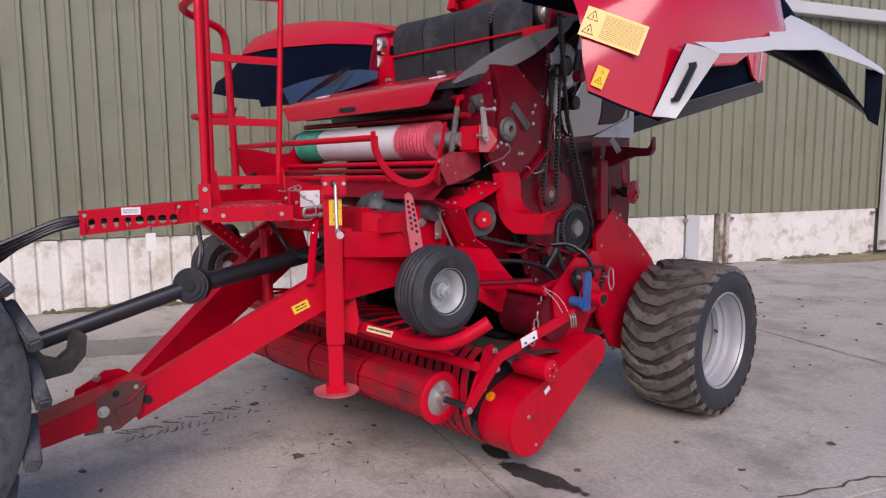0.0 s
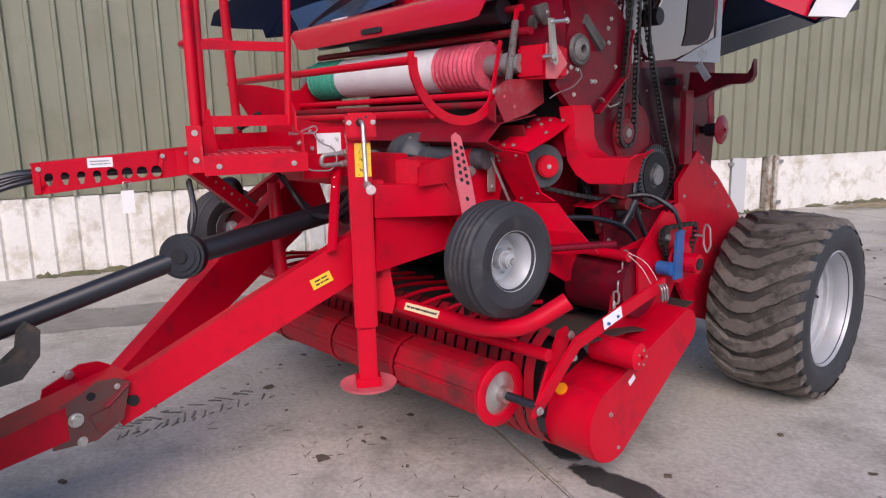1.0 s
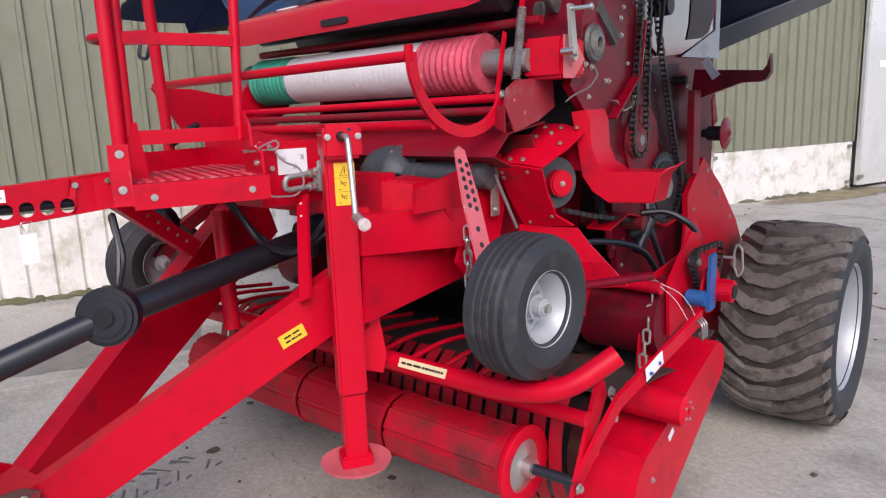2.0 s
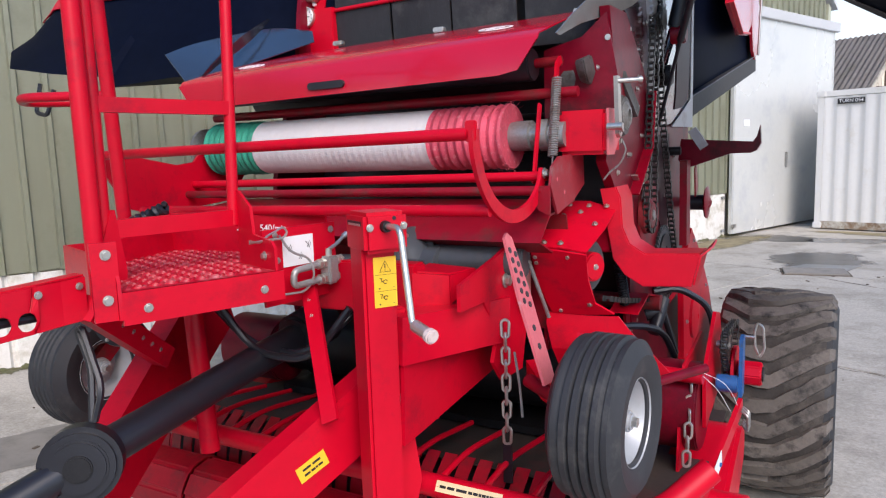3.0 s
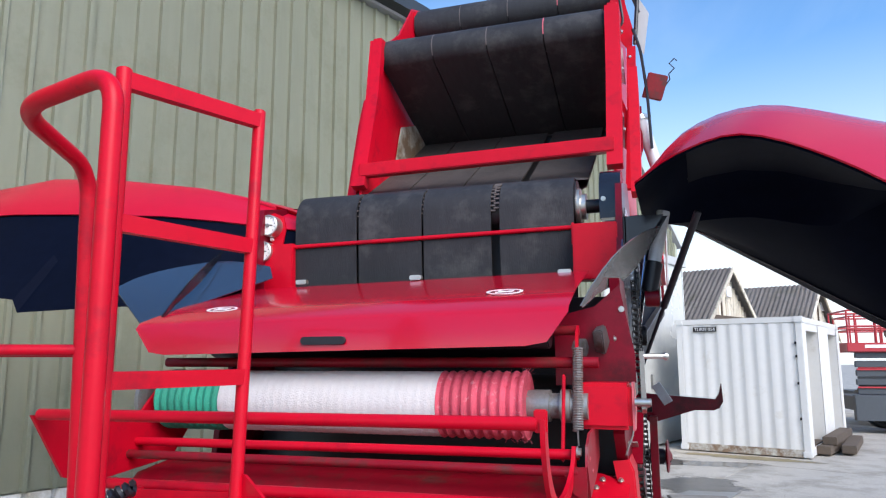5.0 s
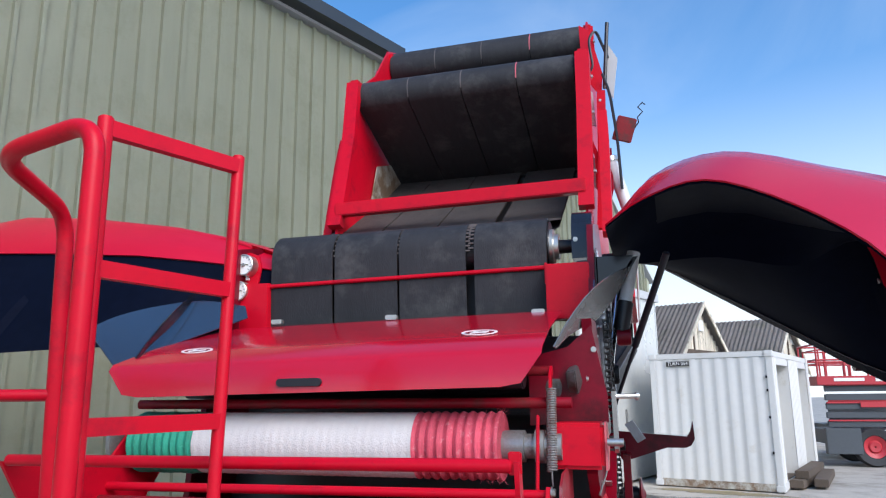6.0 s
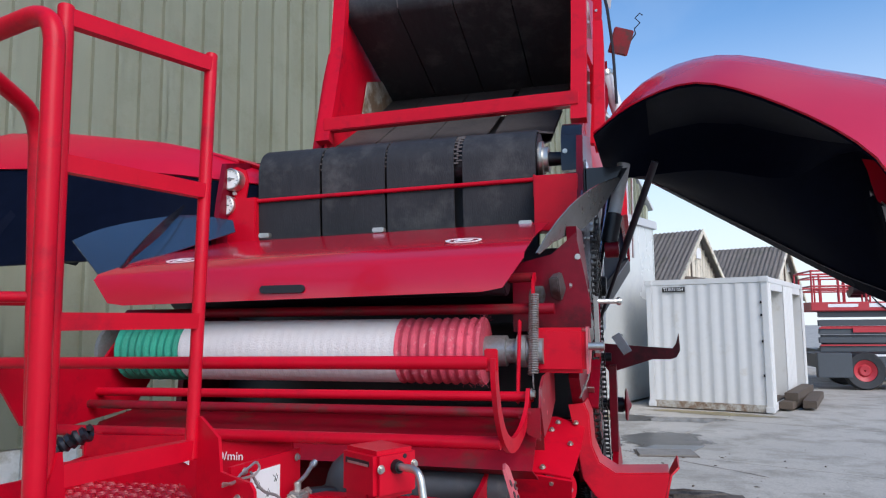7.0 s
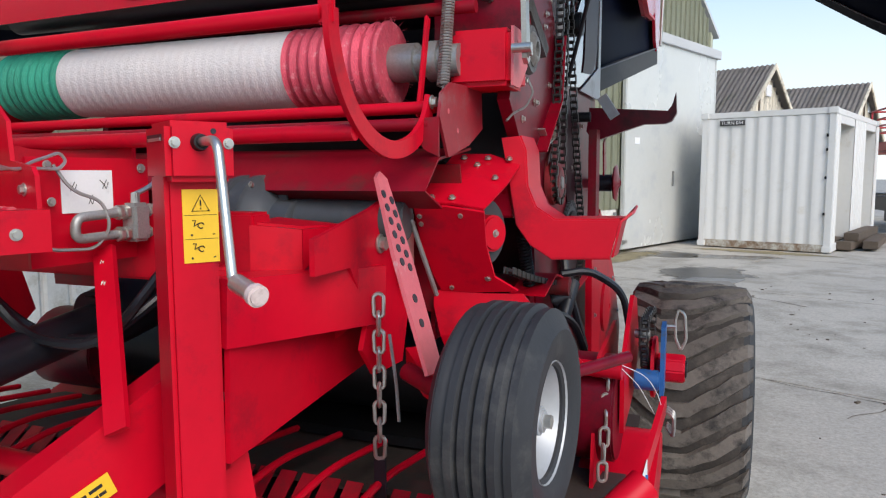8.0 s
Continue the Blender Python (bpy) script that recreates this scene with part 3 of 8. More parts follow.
def blot(name, c, size, mat, z, seed, turn=0.0):
    """A flat patch with a ragged outline."""
    rnd = random.Random(seed)
    bm = bmesh.new()
    ring = []
    n = 40
    for k in range(n):
        a = k * math.tau / n
        r = 1 + 0.28 * noise.noise(Vector((math.cos(a) * 1.6, math.sin(a) * 1.6, seed))) + 0.16 * noise.noise(Vector((math.cos(a) * 5, math.sin(a) * 5, seed + 9)))
        ring.append(bm.verts.new((size[0] * r * math.cos(a), size[1] * r * math.sin(a), 0)))
    bm.faces.new(ring)
    return part(name, bm, mat, m=pose(c[0], c[1], z, 0, 0, turn))


tagged(blot("puddle", (1.42, 11.55), (0.95, 0.36), FILM, 0.004, 3, 10), "shallow puddle of rain water by the container", "puddle")
tagged(blot("damp_patch", (0.92, 9.25), (0.75, 1.0), WET, 0.003, 4, -20), "damp dark patch on the concrete yard", "damp patch")
tagged(blot("damp_patch", (0.25, 11.6), (1.1, 0.5), WET, 0.003, 6, 5), "damp patch at the foot of the sliding door", "damp patch")
tagged(blot("lichen_patch", (-0.55, 10.6), (1.9, 0.42), LICHEN, 0.0035, 21, 69), "yellow-brown lichen on the concrete by the door", "lichen")
tagged(blot("lichen_patch", (1.9, 12.55), (1.6, 0.28), LICHEN, 0.0045, 23, -18), "yellow-brown lichen along the container foot", "lichen")
tagged(blot("damp_patch", (0.98, 0.085), (0.36, 0.085), OILY, 0.003, 5, 1), "oily wet stain under the baler pickup", "damp patch")
tagged(blot("damp_patch", (0.66, 0.16), (0.16, 0.06), OILY, 0.003, 15, -18), "oily wet stain under the baler pickup", "damp patch")
edge = random.Random(17)
strip = bmesh.new()
rims = [[], []]
for k in range(31):
    f = k / 30
    for side, (p, q) in enumerate((((-4.55, -2.35), (-2.95, 0.75)), ((-3.72, -2.35), (-2.45, 0.45)))):
        rims[side].append(strip.verts.new((p[0] + (q[0] - p[0]) * f + edge.uniform(-0.03, 0.03), p[1] + (q[1] - p[1]) * f + edge.uniform(-0.03, 0.03), 0)))
for k in range(30):
    strip.faces.new((rims[0][k], rims[1][k], rims[1][k + 1], rims[0][k + 1]))
tagged(part("damp_patch", strip, STRIP, m=pose(0, 0, 0.003)), "darker damp strip of concrete along the shed", "damp patch")
cover = tagged(empty("drain_cover", 1.0, 8.08), "flat grey plate lying over a drain in the yard", "drain cover")
part("plate", box((1.0, 8.08, 0.014), (0.74, 0.46, 0.022), rz(8)), STRIP, cover, bevel=0.004)
part("frame_edge", box((1.0, 8.08, 0.004), (0.79, 0.50, 0.008), rz(8)), TIMBER, cover, "dark rim of the drain")

crack = random.Random(8)


def crack_line(p, q, w):
    bm = bmesh.new()
    p, q = Vector(p), Vector(q)
    n = 26
    d = (q - p).normalized()
    s = Vector((-d.y, d.x, 0))
    pts = []
    for k in range(n + 1):
        c = p.lerp(q, k / n) + s * (0.05 * noise.noise(Vector((k * 0.35, p.x, p.y))))
        ww = w * crack.uniform(0.4, 1.2)
        pts.append((bm.verts.new(c + s * ww + Vector((0, 0, 0.003))), bm.verts.new(c - s * ww + Vector((0, 0, 0.003)))))
    for a, b in zip(pts, pts[1:]):
        bm.faces.new((a[0], b[0], b[1], a[1]))
    return part("crack", bm, TIMBER, pavement)


crack_line((0.74, 3.99, 0), (2.3, 3.35, 0), 0.005)
crack_line((1.95, 0.72, 0), (2.4, 1.75, 0), 0.008)
crack_line((1.9, 3.0, 0), (3.1, 4.4, 0), 0.005)
crack_line((0.46, 8.2, 0), (2.1, 6.83, 0), 0.010)

# dead leaves, mud crumbs and straw lying about
bm = bmesh.new()
for k in range(420):
    x, y = crack.uniform(-4, 4.5), crack.uniform(-3.2, 9)
    s = crack.choice((0.006, 0.008, 0.012, 0.02))
    box((x, y, s * 0.25), (s * crack.uniform(0.8, 2.2), s, s * 0.5), rz(crack.uniform(0, 180)), bm)
for k in range(110):
    x, y = crack.gauss(0.5, 0.9), crack.gauss(-0.45, 0.35)
    a, l = crack.uniform(0, math.tau), crack.uniform(0.015, 0.05)
    rod((x, y, 0.003), (x + l * math.cos(a), y + l * math.sin(a), 0.004), 0.0016, 4, bm)
for x, y, size in ((-0.06, -0.65, 0.055), (-1.0, -0.39, 0.06), (-0.02, -0.33, 0.03), (-0.06, -0.42, 0.025), (-0.13, -0.07, 0.035), (-1.33, 0.04, 0.04), (0.55, -0.75, 0.03), (1.7, 0.9, 0.03), (1.9, 1.6, 0.04), (-1.7, -0.8, 0.035), (0.2, -1.1, 0.03), (2.1, 2.6, 0.05), (1.2, 5.2, 0.06), (1.9, 6.3, 0.05)):
    a0 = crack.uniform(0, math.tau)
    leaf = [bm.verts.new((x + size * crack.uniform(0.5, 1.0) * math.cos(a0 + k * 0.9) * 0.8, y + size * crack.uniform(0.35, 0.8) * math.sin(a0 + k * 0.9), crack.uniform(0.003, 0.010))) for k in range(7)]
    hub = bm.verts.new((x, y, 0.004))
    for a, b in zip(leaf, leaf[1:] + leaf[:1]):
        bm.faces.new((a, b, hub))
tagged(part("mud_crumbs", bm, TIMBER), "scattered crumbs of dark mud on the concrete", "mud", kind="stuff")
bm = bmesh.new()
for k in range(19):
    p = Vector((-1.02 + 0.0035 * k, -1.22 + 0.047 * k, 0.004))
    for s in (-1, 1):
        if crack.random() < 0.8 - 0.02 * k:
            w = crack.uniform(0.006, 0.014)
            box(p + Vector((0.05 * s + crack.uniform(-.015, .015), -0.012 * s, 0)), (crack.uniform(0.05, 0.10), w, 0.003), rz(-38 * s + crack.uniform(-14, 14)), bm)
            box(p + Vector((0.085 * s + crack.uniform(-.02, .02), 0.012 * s, 0)), (crack.uniform(0.02, 0.05), w * 0.8, 0.003), rz(-60 * s + crack.uniform(-20, 20)), bm)
tagged(part("tyre_marks", bm, DAMP), "broken muddy tread marks on the concrete", "tyre marks", kind="stuff")


# ---------------------------------------------------------------- the big shed
def on_wall(s, z, out=0.0):
    return WALL + U * s + N * out + Vector((0, 0, z))


def shed_top(s):
    if s < 7.2:
        return 6.45
    return 6.45 - (s - 7.2) * 0.034 if s < 14.5 else 6.2 - (s - 14.5) * 0.735


WTURN = math.degrees(math.atan2(U.y, U.x))
wall = tagged(part("wall_shed", prism([(-16, 0.02), (16.72, 0.02), (16.72, 4.46), (14.5, 6.1), (7.2, 6.3), (-16, 6.3)], "y", 0.12, 0.30), WHITEWALL,
                   m=Matrix.Translation(WALL) @ pose(0, 0, 0, 0, 0, WTURN)), "tall farm shed wall with green cladding over whitewashed concrete", "wall", kind="structure")


def wall_m(s=0.0, z=0.0, out=0.0):
    return Matrix.Translation(on_wall(s, z, out)) @ pose(0, 0, 0, 0, 0, WTURN)


PITCH = 0.2265
RIBS = 5


def cladding(s0, z0):
    """One sheet of box-profile steel, five ribs wide, cut to the roofline."""
    bm = bmesh.new()
    cols = []
    for k in range(RIBS):
        for f, d in ((0.0, 0.0), (0.63, 0.0), (0.68, -0.036), (0.84, -0.036), (0.90, 0.0)):
            cols.append(((k + f) * PITCH, d))
    cols.append((RIBS * PITCH + 0.012, 0.0))
    lo = [bm.verts.new((x, d - 0.002, z0)) for x, d in cols]
    hi = [bm.verts.new((x, d - 0.002, shed_top(s0 + x))) for x, d in cols]
    for i in range(len(cols) - 1):
        bm.faces.new((lo[i], lo[i + 1], hi[i + 1], hi[i]))
    bmesh.ops.solidify(bm, geom=bm.faces[:], thickness=0.003)
    return bm


s = -13.03
while s < 16.2:
    part("cladding_sheet", cladding(s, 0.80), CLADDING, wall, m=wall_m(s))
    s += PITCH * RIBS
screws = bmesh.new()
for k in range(-10, 60):
    for z in (1.15, 2.6, 4.05, 5.5):
        sx = (k + 0.3) * PITCH
        if z < shed_top(sx) - 0.3:
            rod((sx, -0.002, z), (sx, -0.012, z), 0.011, 6, screws)
part("fixing_screws", screws, GUTTER, wall, m=wall_m())
part("verge_flashing", prism([(-16, 6.50), (7.2, 6.50), (14.55, 6.25), (16.95, 4.47), (16.98, 4.52), (14.57, 6.31), (7.2, 6.56), (-16, 6.56)], "y", -0.05, 0.3), TRIM_GREY, wall, m=wall_m())
part("gutter", prism([(-16, 6.54), (7.25, 6.54), (7.25, 6.72), (-16, 6.72)], "y", -0.24, 0.01), GUTTER, wall, "black gutter under the roof edge", m=wall_m())
roof = prism([(-16, 6.66), (7.2, 6.66), (14.6, 6.42), (17.0, 4.62), (16.98, 4.53), (14.57, 6.33), (7.2, 6.58), (-16, 6.58)], "y", 0.02, 14)
tagged(part("roof_shed", roof, ROOF, m=wall_m()), "grey sheeted shed roof", "roof", kind="structure")
part("corner_flashing", prism([(16.66, 0.02), (16.78, 0.02), (16.78, 4.50), (16.66, 4.58)], "y", 0.02, 14), CLADDING, wall, m=wall_m())

# whitewashed concrete plinth, cast against corrugated sheet towards the near end
bm = bmesh.new()
cols = []
s = -13.03
while s < 8.2:
    ph = ((s + 13.03) % PITCH) / PITCH
    cols.append((s, -0.010 if ph < 0.80 else 0.016))
    s += PITCH / 10
lo = [bm.verts.new((x, d, 0.0)) for x, d in cols]
hi = [bm.verts.new((x, d, 0.79)) for x, d in cols]
for i in range(len(cols) - 1):
    bm.faces.new((lo[i], lo[i + 1], hi[i + 1], hi[i]))
part("plinth", bm, WHITEWALL, wall, "stained whitewashed plinth", m=wall_m(), smooth=25)
part("plinth", box((10.80, 0.05, 0.395), (3.45, 0.1, 0.79)), WHITEWALL, wall, m=wall_m())
part("plinth", box((8.65, 0.06, 0.395), (0.32, 0.1, 0.79)), WHITEWALL, wall, m=wall_m())
part("patch_panel", box((8.36, 0.03, 0.40), (0.26, 0.1, 0.80)), TRIM_GREY, wall, "pale blue-grey steel patch", m=wall_m())
for s in (8.93, 9.06):
    part("door_post", box((s, 0.02, 0.41), (0.07, 0.12, 0.82)), RUST, wall, "rusty steel post", m=wall_m(), bevel=0.006)
for s in (9.13, 12.42, 8.2):
    for z in (0.12, 0.72):
        part("bracket", box((s, -0.03, z), (0.09, 0.03, 0.05)), GREY_STEEL, wall, m=wall_m(), bevel=0.004)
part("door_track", box((12.93, -0.10, 4.06), (7.66, 0.20, 0.19)), TRIM_GREY, wall, "pale steel sliding-door track cover", m=wall_m(), bevel=0.01)

door = tagged(part("door_1", box((14.60, -0.10, 2.01), (4.14, 0.07, 3.92)), GALV, m=wall_m(), bevel=0.006), "big galvanised steel sliding door of the shed", "door", kind="structure")
for s in (12.58, 16.62):
    part("stile", box((s, -0.14, 2.01), (0.05, 0.012, 3.90)), GALV, door, m=wall_m(), bevel=0.003)
part("sign", box((13.00, -0.141, 2.06), (0.20, 0.004, 0.12)), WHITE, door, "small pale green sign", m=wall_m())
part("handle", box((14.55, -0.16, 1.35), (0.04, 0.04, 0.30)), GREY_STEEL, door, m=wall_m(), bevel=0.006)
part("latch", box((12.56, -0.16, 0.20), (0.12, 0.05, 0.06)), GREY_STEEL, door, m=wall_m(), bevel=0.004)


# ---------------------------------------------------------------- container
def container(m):
    top = tagged(put(new("shipping_container"), None, m), "white steel site container with two open doorways", "container")
    w, l, h = 2.36, 4.6, 2.60

    def corrugated(n, length, depth, z0, z1):
        bm = bmesh.new()
        cols = []
        for k in range(n):
            p = length / n
            for f, d in ((0.02, 0), (0.36, 0), (0.48, depth), (0.84, depth), (0.96, 0)):
                cols.append(((k + f) * p, d))
        lo = [bm.verts.new((x, d, z0)) for x, d in cols]
        hi = [bm.verts.new((x, d, z1)) for x, d in cols]
        for i in range(len(cols) - 1):
            bm.faces.new((lo[i], lo[i + 1], hi[i + 1], hi[i]))
        return bm
    end = part("end_panel", corrugated(9, w - 0.2, 0.016, 0.14, h - 0.12), CONTAINER, top, m=m @ pose(0.1, 0.01, 0))
    part("panel", box((w / 2, 0.10, h / 2), (w - 0.1, 0.02, h - 0.2)), CONTAINER_IN, top, m=m)
    for x in (0.06, w - 0.06):
        for y in (0.06, l - 0.06):
            part("corner_post", box((x, y, h / 2), (0.12, 0.12, h)), CONTAINER, top, m=m, bevel=0.01)
            for z in (0.06, h - 0.06):
                part("corner_casting", box((x, y, z), (0.16, 0.17, 0.12)), CONTAINER, top, m=m, bevel=0.015)
    for z, t, mat in ((0.07, 0.14, RUST), (h - 0.06, 0.11, CONTAINER)):
        for x in (0.05, w - 0.05):
            part("side_rail", box((x, l / 2, z), (0.08, l - 0.2, t)), mat if x < 1 else CONTAINER, top, m=m, bevel=0.006)
        for y in (0.04, l - 0.04):
            part("end_rail", box((w / 2, y, z), (w - 0.2, 0.07, t)), mat, top, m=m, bevel=0.006)
    part("roof_panel", box((w / 2, l / 2, h - 0.03), (w - 0.1, l - 0.1, 0.03)), CONTAINER, top, m=m)
    part("floor_panel", box((w / 2, l / 2, 0.15), (w - 0.1, l - 0.1, 0.03)), TIMBER, top, m=m)
    part("far_panel", box((0.03, l / 2, h / 2), (0.03, l - 0.2, h - 0.2)), CONTAINER, top, m=m)
    part("back_panel", box((w / 2, l - 0.03, h / 2), (w - 0.2, 0.03, h - 0.2)), CONTAINER, top, m=m)
    side = m @ pose(w - 0.01, 0, 0, 0, 0, 90)
    part("side_panel", corrugated(7, 1.29, 0.03, 0.14, h - 0.12), CONTAINER, top, m=side @ pose(1.86, 0.0, 0))
    part("side_panel", corrugated(2, 0.34, 0.03, 0.14, h - 0.12), CONTAINER, top, m=side @ pose(0.12, 0.0, 0))
    part("side_panel", corrugated(3, 0.45, 0.03, 0.14, h - 0.12), CONTAINER, top, m=side @ pose(4.43, 0.0, 0))
    for a, b in ((0.46, 1.86), (3.15, 4.43)):
        part("door_lining", box((w - 0.55, (a + b) / 2, h / 2), (0.03, b - a + 0.6, h - 0.3)), CONTAINER_IN, top, m=m)
        part("door_jamb", box((w - 0.27, b + 0.01, h / 2), (0.5, 0.03, h - 0.3)), CONTAINER, top, m=m)
        part("door_head", box((w - 0.05, (a + b) / 2, h - 0.18), (0.06, b - a, 0.16)), CONTAINER, top, m=m, bevel=0.004)
    plate = part("sign", box((0.58, -0.012, h - 0.21), (0.46, 0.012, 0.10)), INK, top, "black sign with white characters", m=m)
    writing("TURN 054", 0.092, m @ pose(0.58, -0.0195, h - 0.21, 90, 0, 0), WHITE, plate)
    for z in (h - 0.5, h - 0.75, 1.35, 0.7):
        part("lock_lug", box((w - 0.13, 0.0, z), (0.03, 0.03, 0.05)), BLACK_STEEL, top, m=m, bevel=0.004)
    return top


CONT = pose(0.80, 13.35, 0.02, 0, 0, -18)
container(CONT)
for k, (y, z, l) in enumerate(((1.9, 0.09, 2.6), (2.05, 0.24, 2.3), (2.0, 0.10, 2.2))):
    tagged(part("railway_sleeper", box((2.54 + 0.26 * (k == 2), y, z), (0.25, l, 0.15), rz(3 * k - 3)), TIMBER, m=CONT, bevel=0.012), "dark old timber sleeper laid as a step by the container", "timber", "sleepers by the container")


# ---------------------------------------------------------------- old boarded sheds behind
def boarded_shed(apex, turn, half, drop, length, base, window):
    """A gabled shed: local x across the gable, y back along the ridge, z up from the ground."""
    m = pose(apex[0], apex[1], 0, 0, 0, turn)
    z = apex[2]
    top = tagged(put(new("boarded_shed"), None, m), "old timber-boarded shed with a grey corrugated roof", "shed", "sheds beyond the container")
    rnd = random.Random(int(apex[0] * 10))
    x = -half
    while x < half:
        w = rnd.uniform(0.16, 0.24)
        ztop = z - drop * abs(x + w / 2) / half - 0.06
        part("board", box((x + w / 2, -0.02 + rnd.uniform(-.01, .01), (ztop + base) / 2), (w - 0.015, 0.03, ztop - base)), BOARDS, top, m=m)
        x += w
    part("gable_wall", prism([(-half, 0), (half, 0), (half, z - drop - 0.08), (0, z - 0.08), (-half, z - drop - 0.08)], "y", 0.02, 0.2), BOARDS, top, m=m)
    for sgn in (-1, 1):
        bm = bmesh.new()
        n = int(length / 0.15) * 2
        rows = []
        for k in range(n + 1):
            y = -0.25 + k * length / n
            lift = 0.045 * (k % 2)
            rows.append([bm.verts.new((0, y, z + lift)), bm.verts.new((sgn * (half + 0.35), y, z - drop * (half + 0.35) / half + lift))])
        for a, b in zip(rows, rows[1:]):
            bm.faces.new((a[0], a[1], b[1], b[0]))
        bmesh.ops.solidify(bm, geom=bm.faces[:], thickness=0.03)
        part("roof_slope", bm, ROOF, top, m=m, smooth=15)
        part("side_wall", box((sgn * half, length / 2, (z - drop) / 2), (0.15, length, z - drop)), BOARDS, top, m=m)
        barge = prism([(0, z - 0.12), (sgn * (half + 0.3), z - drop * (half + 0.3) / half - 0.12), (sgn * (half + 0.3), z - drop * (half + 0.3) / half + 0.05), (0, z + 0.05)], "y", -0.30, -0.26)
        part("bargeboard", barge, BOARDS, top, m=m)
    part("window", box((window, -0.06, z - drop * 0.42), (0.36, 0.04, 0.34)), WHITE, top, "pale boarded-up opening", m=m)
    part("door_edge", box((window - 0.62, -0.05, z - drop * 0.62), (0.07, 0.05, drop * 0.62)), TIMBER, top, "dark edge of the loft door", m=m)
    part("beam", box((0.2, -0.06, z - drop * 0.92), (half * 1.6, 0.05, 0.14)), TIMBER, top, m=m)
    return top


boarded_shed((2.36, 22, 4.66), 65, 1.95, 1.72, 10.5, 0, 0.08)
boarded_shed((5.36, 25, 4.34), 68, 2.1, 1.65, 12, 0, 0.9)


# ---------------------------------------------------------------- scissor lifts
def scissor_lift(m):
    top = tagged(put(new("scissor_lift"), None, m), "folded grey scissor lift with red deck rails", "scissor lift", "lifts parked behind the container")

    def b(name, c, size, mat, bevel=0.01, label=""):
        return part(name, box(c, size), mat, top, label, bevel, m)
    b("chassis", (1.9, 0.9, 0.72), (3.7, 1.6, 0.34), LIFT_GREY)
    b("battery_box", (0.45, 0.05, 0.62), (0.8, 0.2, 0.62), LIFT_GREY)
    b("hazard_strip", (2.0, 0.085, 0.86), (2.4, 0.01, 0.05), WHITE, 0)
    for k, z in enumerate((1.02, 1.24, 1.46, 1.68, 1.90)):
        b("scissor_arm", (1.95, 0.25 + 0.03 * (k % 2), z), (3.5, 0.10, 0.15), LIFT_GREY)
        if k % 2 == 0:
            b("red_arm", (1.95, 0.18, z + 0.09), (3.5, 0.04, 0.04), LIFT_RED, 0.004)
    b("brand_panel", (1.35, 0.15, 1.50), (0.75, 0.02, 0.13), LIFT_RED, 0)
    b("deck", (1.95, 0.9, 2.10), (3.9, 1.7, 0.22), LIFT_RED)
    b("name_bar", (0.75, 0.045, 2.12), (0.7, 0.006, 0.08), WHITE, 0)
    b("name_bar", (1.65, 0.045, 2.12), (0.6, 0.006, 0.10), WHITE, 0)
    for z in (2.62, 3.02):
        for y in (0.1, 1.7):
            part("rail", rod((0.05, y, z), (3.85, y, z), 0.025, 8), LIFT_RED, top, m=m)
        for x in (0.05, 3.85):
            part("rail", rod((x, 0.1, z), (x, 1.7, z), 0.025, 8), LIFT_RED, top, m=m)
    for k in range(7):
        for y in (0.1, 1.7):
            part("rail_post", rod((0.05 + k * 0.633, y, 2.2), (0.05 + k * 0.633, y, 3.02), 0.025, 8), LIFT_RED, top, m=m)
    part("drum", lathe([(0.01, 0), (0.2, 0), (0.2, 0.5), (0.01, 0.5)], (1.1, 0.5, 2.60), "x", 20), BLACK, top, "black bin on the deck", m=m, bevel=0.02)
    part("cable", tube(rounded([(1.3, 0.08, 2.6), (1.5, 0.03, 2.2), (1.9, 0.03, 1.9), (2.4, 0.05, 2.3)], 0.3), 0.018, 6), BLACK, top, m=m)
    for x in (1.15, 3.1):
        for y in (0.12, 1.62):
            tyre = part("tyre", lathe([(0.28, -0.13), (0.44, -0.15), (0.48, -0.08), (0.48, 0.08), (0.44, 0.15), (0.28, 0.13)], (x, y, 0.48), "y", 28), RUBBER, top, m=m)
            part("rim", lathe([(0.02, -0.09), (0.12, -0.10), (0.16, -0.06), (0.27, -0.12), (0.28, 0.12), (0.02, 0.1)], (x, y, 0.48), "y", 28), LIFT_RED, tyre, "red wheel rim", m=m)
    return top


scissor_lift(pose(4.85, 17.9, 0.0, 0, 0, 4))
scissor_lift(pose(5.5, 20.8, 0.0, 0, 0, 4))

part("drain_cover", prism([(0.66, 8.32), (1.31, 8.11), (1.53, 8.73), (0.87, 8.68)], "z", 0.002, 0.014), GREY_STEEL, pavement, "flat steel drain cover", 0.004)

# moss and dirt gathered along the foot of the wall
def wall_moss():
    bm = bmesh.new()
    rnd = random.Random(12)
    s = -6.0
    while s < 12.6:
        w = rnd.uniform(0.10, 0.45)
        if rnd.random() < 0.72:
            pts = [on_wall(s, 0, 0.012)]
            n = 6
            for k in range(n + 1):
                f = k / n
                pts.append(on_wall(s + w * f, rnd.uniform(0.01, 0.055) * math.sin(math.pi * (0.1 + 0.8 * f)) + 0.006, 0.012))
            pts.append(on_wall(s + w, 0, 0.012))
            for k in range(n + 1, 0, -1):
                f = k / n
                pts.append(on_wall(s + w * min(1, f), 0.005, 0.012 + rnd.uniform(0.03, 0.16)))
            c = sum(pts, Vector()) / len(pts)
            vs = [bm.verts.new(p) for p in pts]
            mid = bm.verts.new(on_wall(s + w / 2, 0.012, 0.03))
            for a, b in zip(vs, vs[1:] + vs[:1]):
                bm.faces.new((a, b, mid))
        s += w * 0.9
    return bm


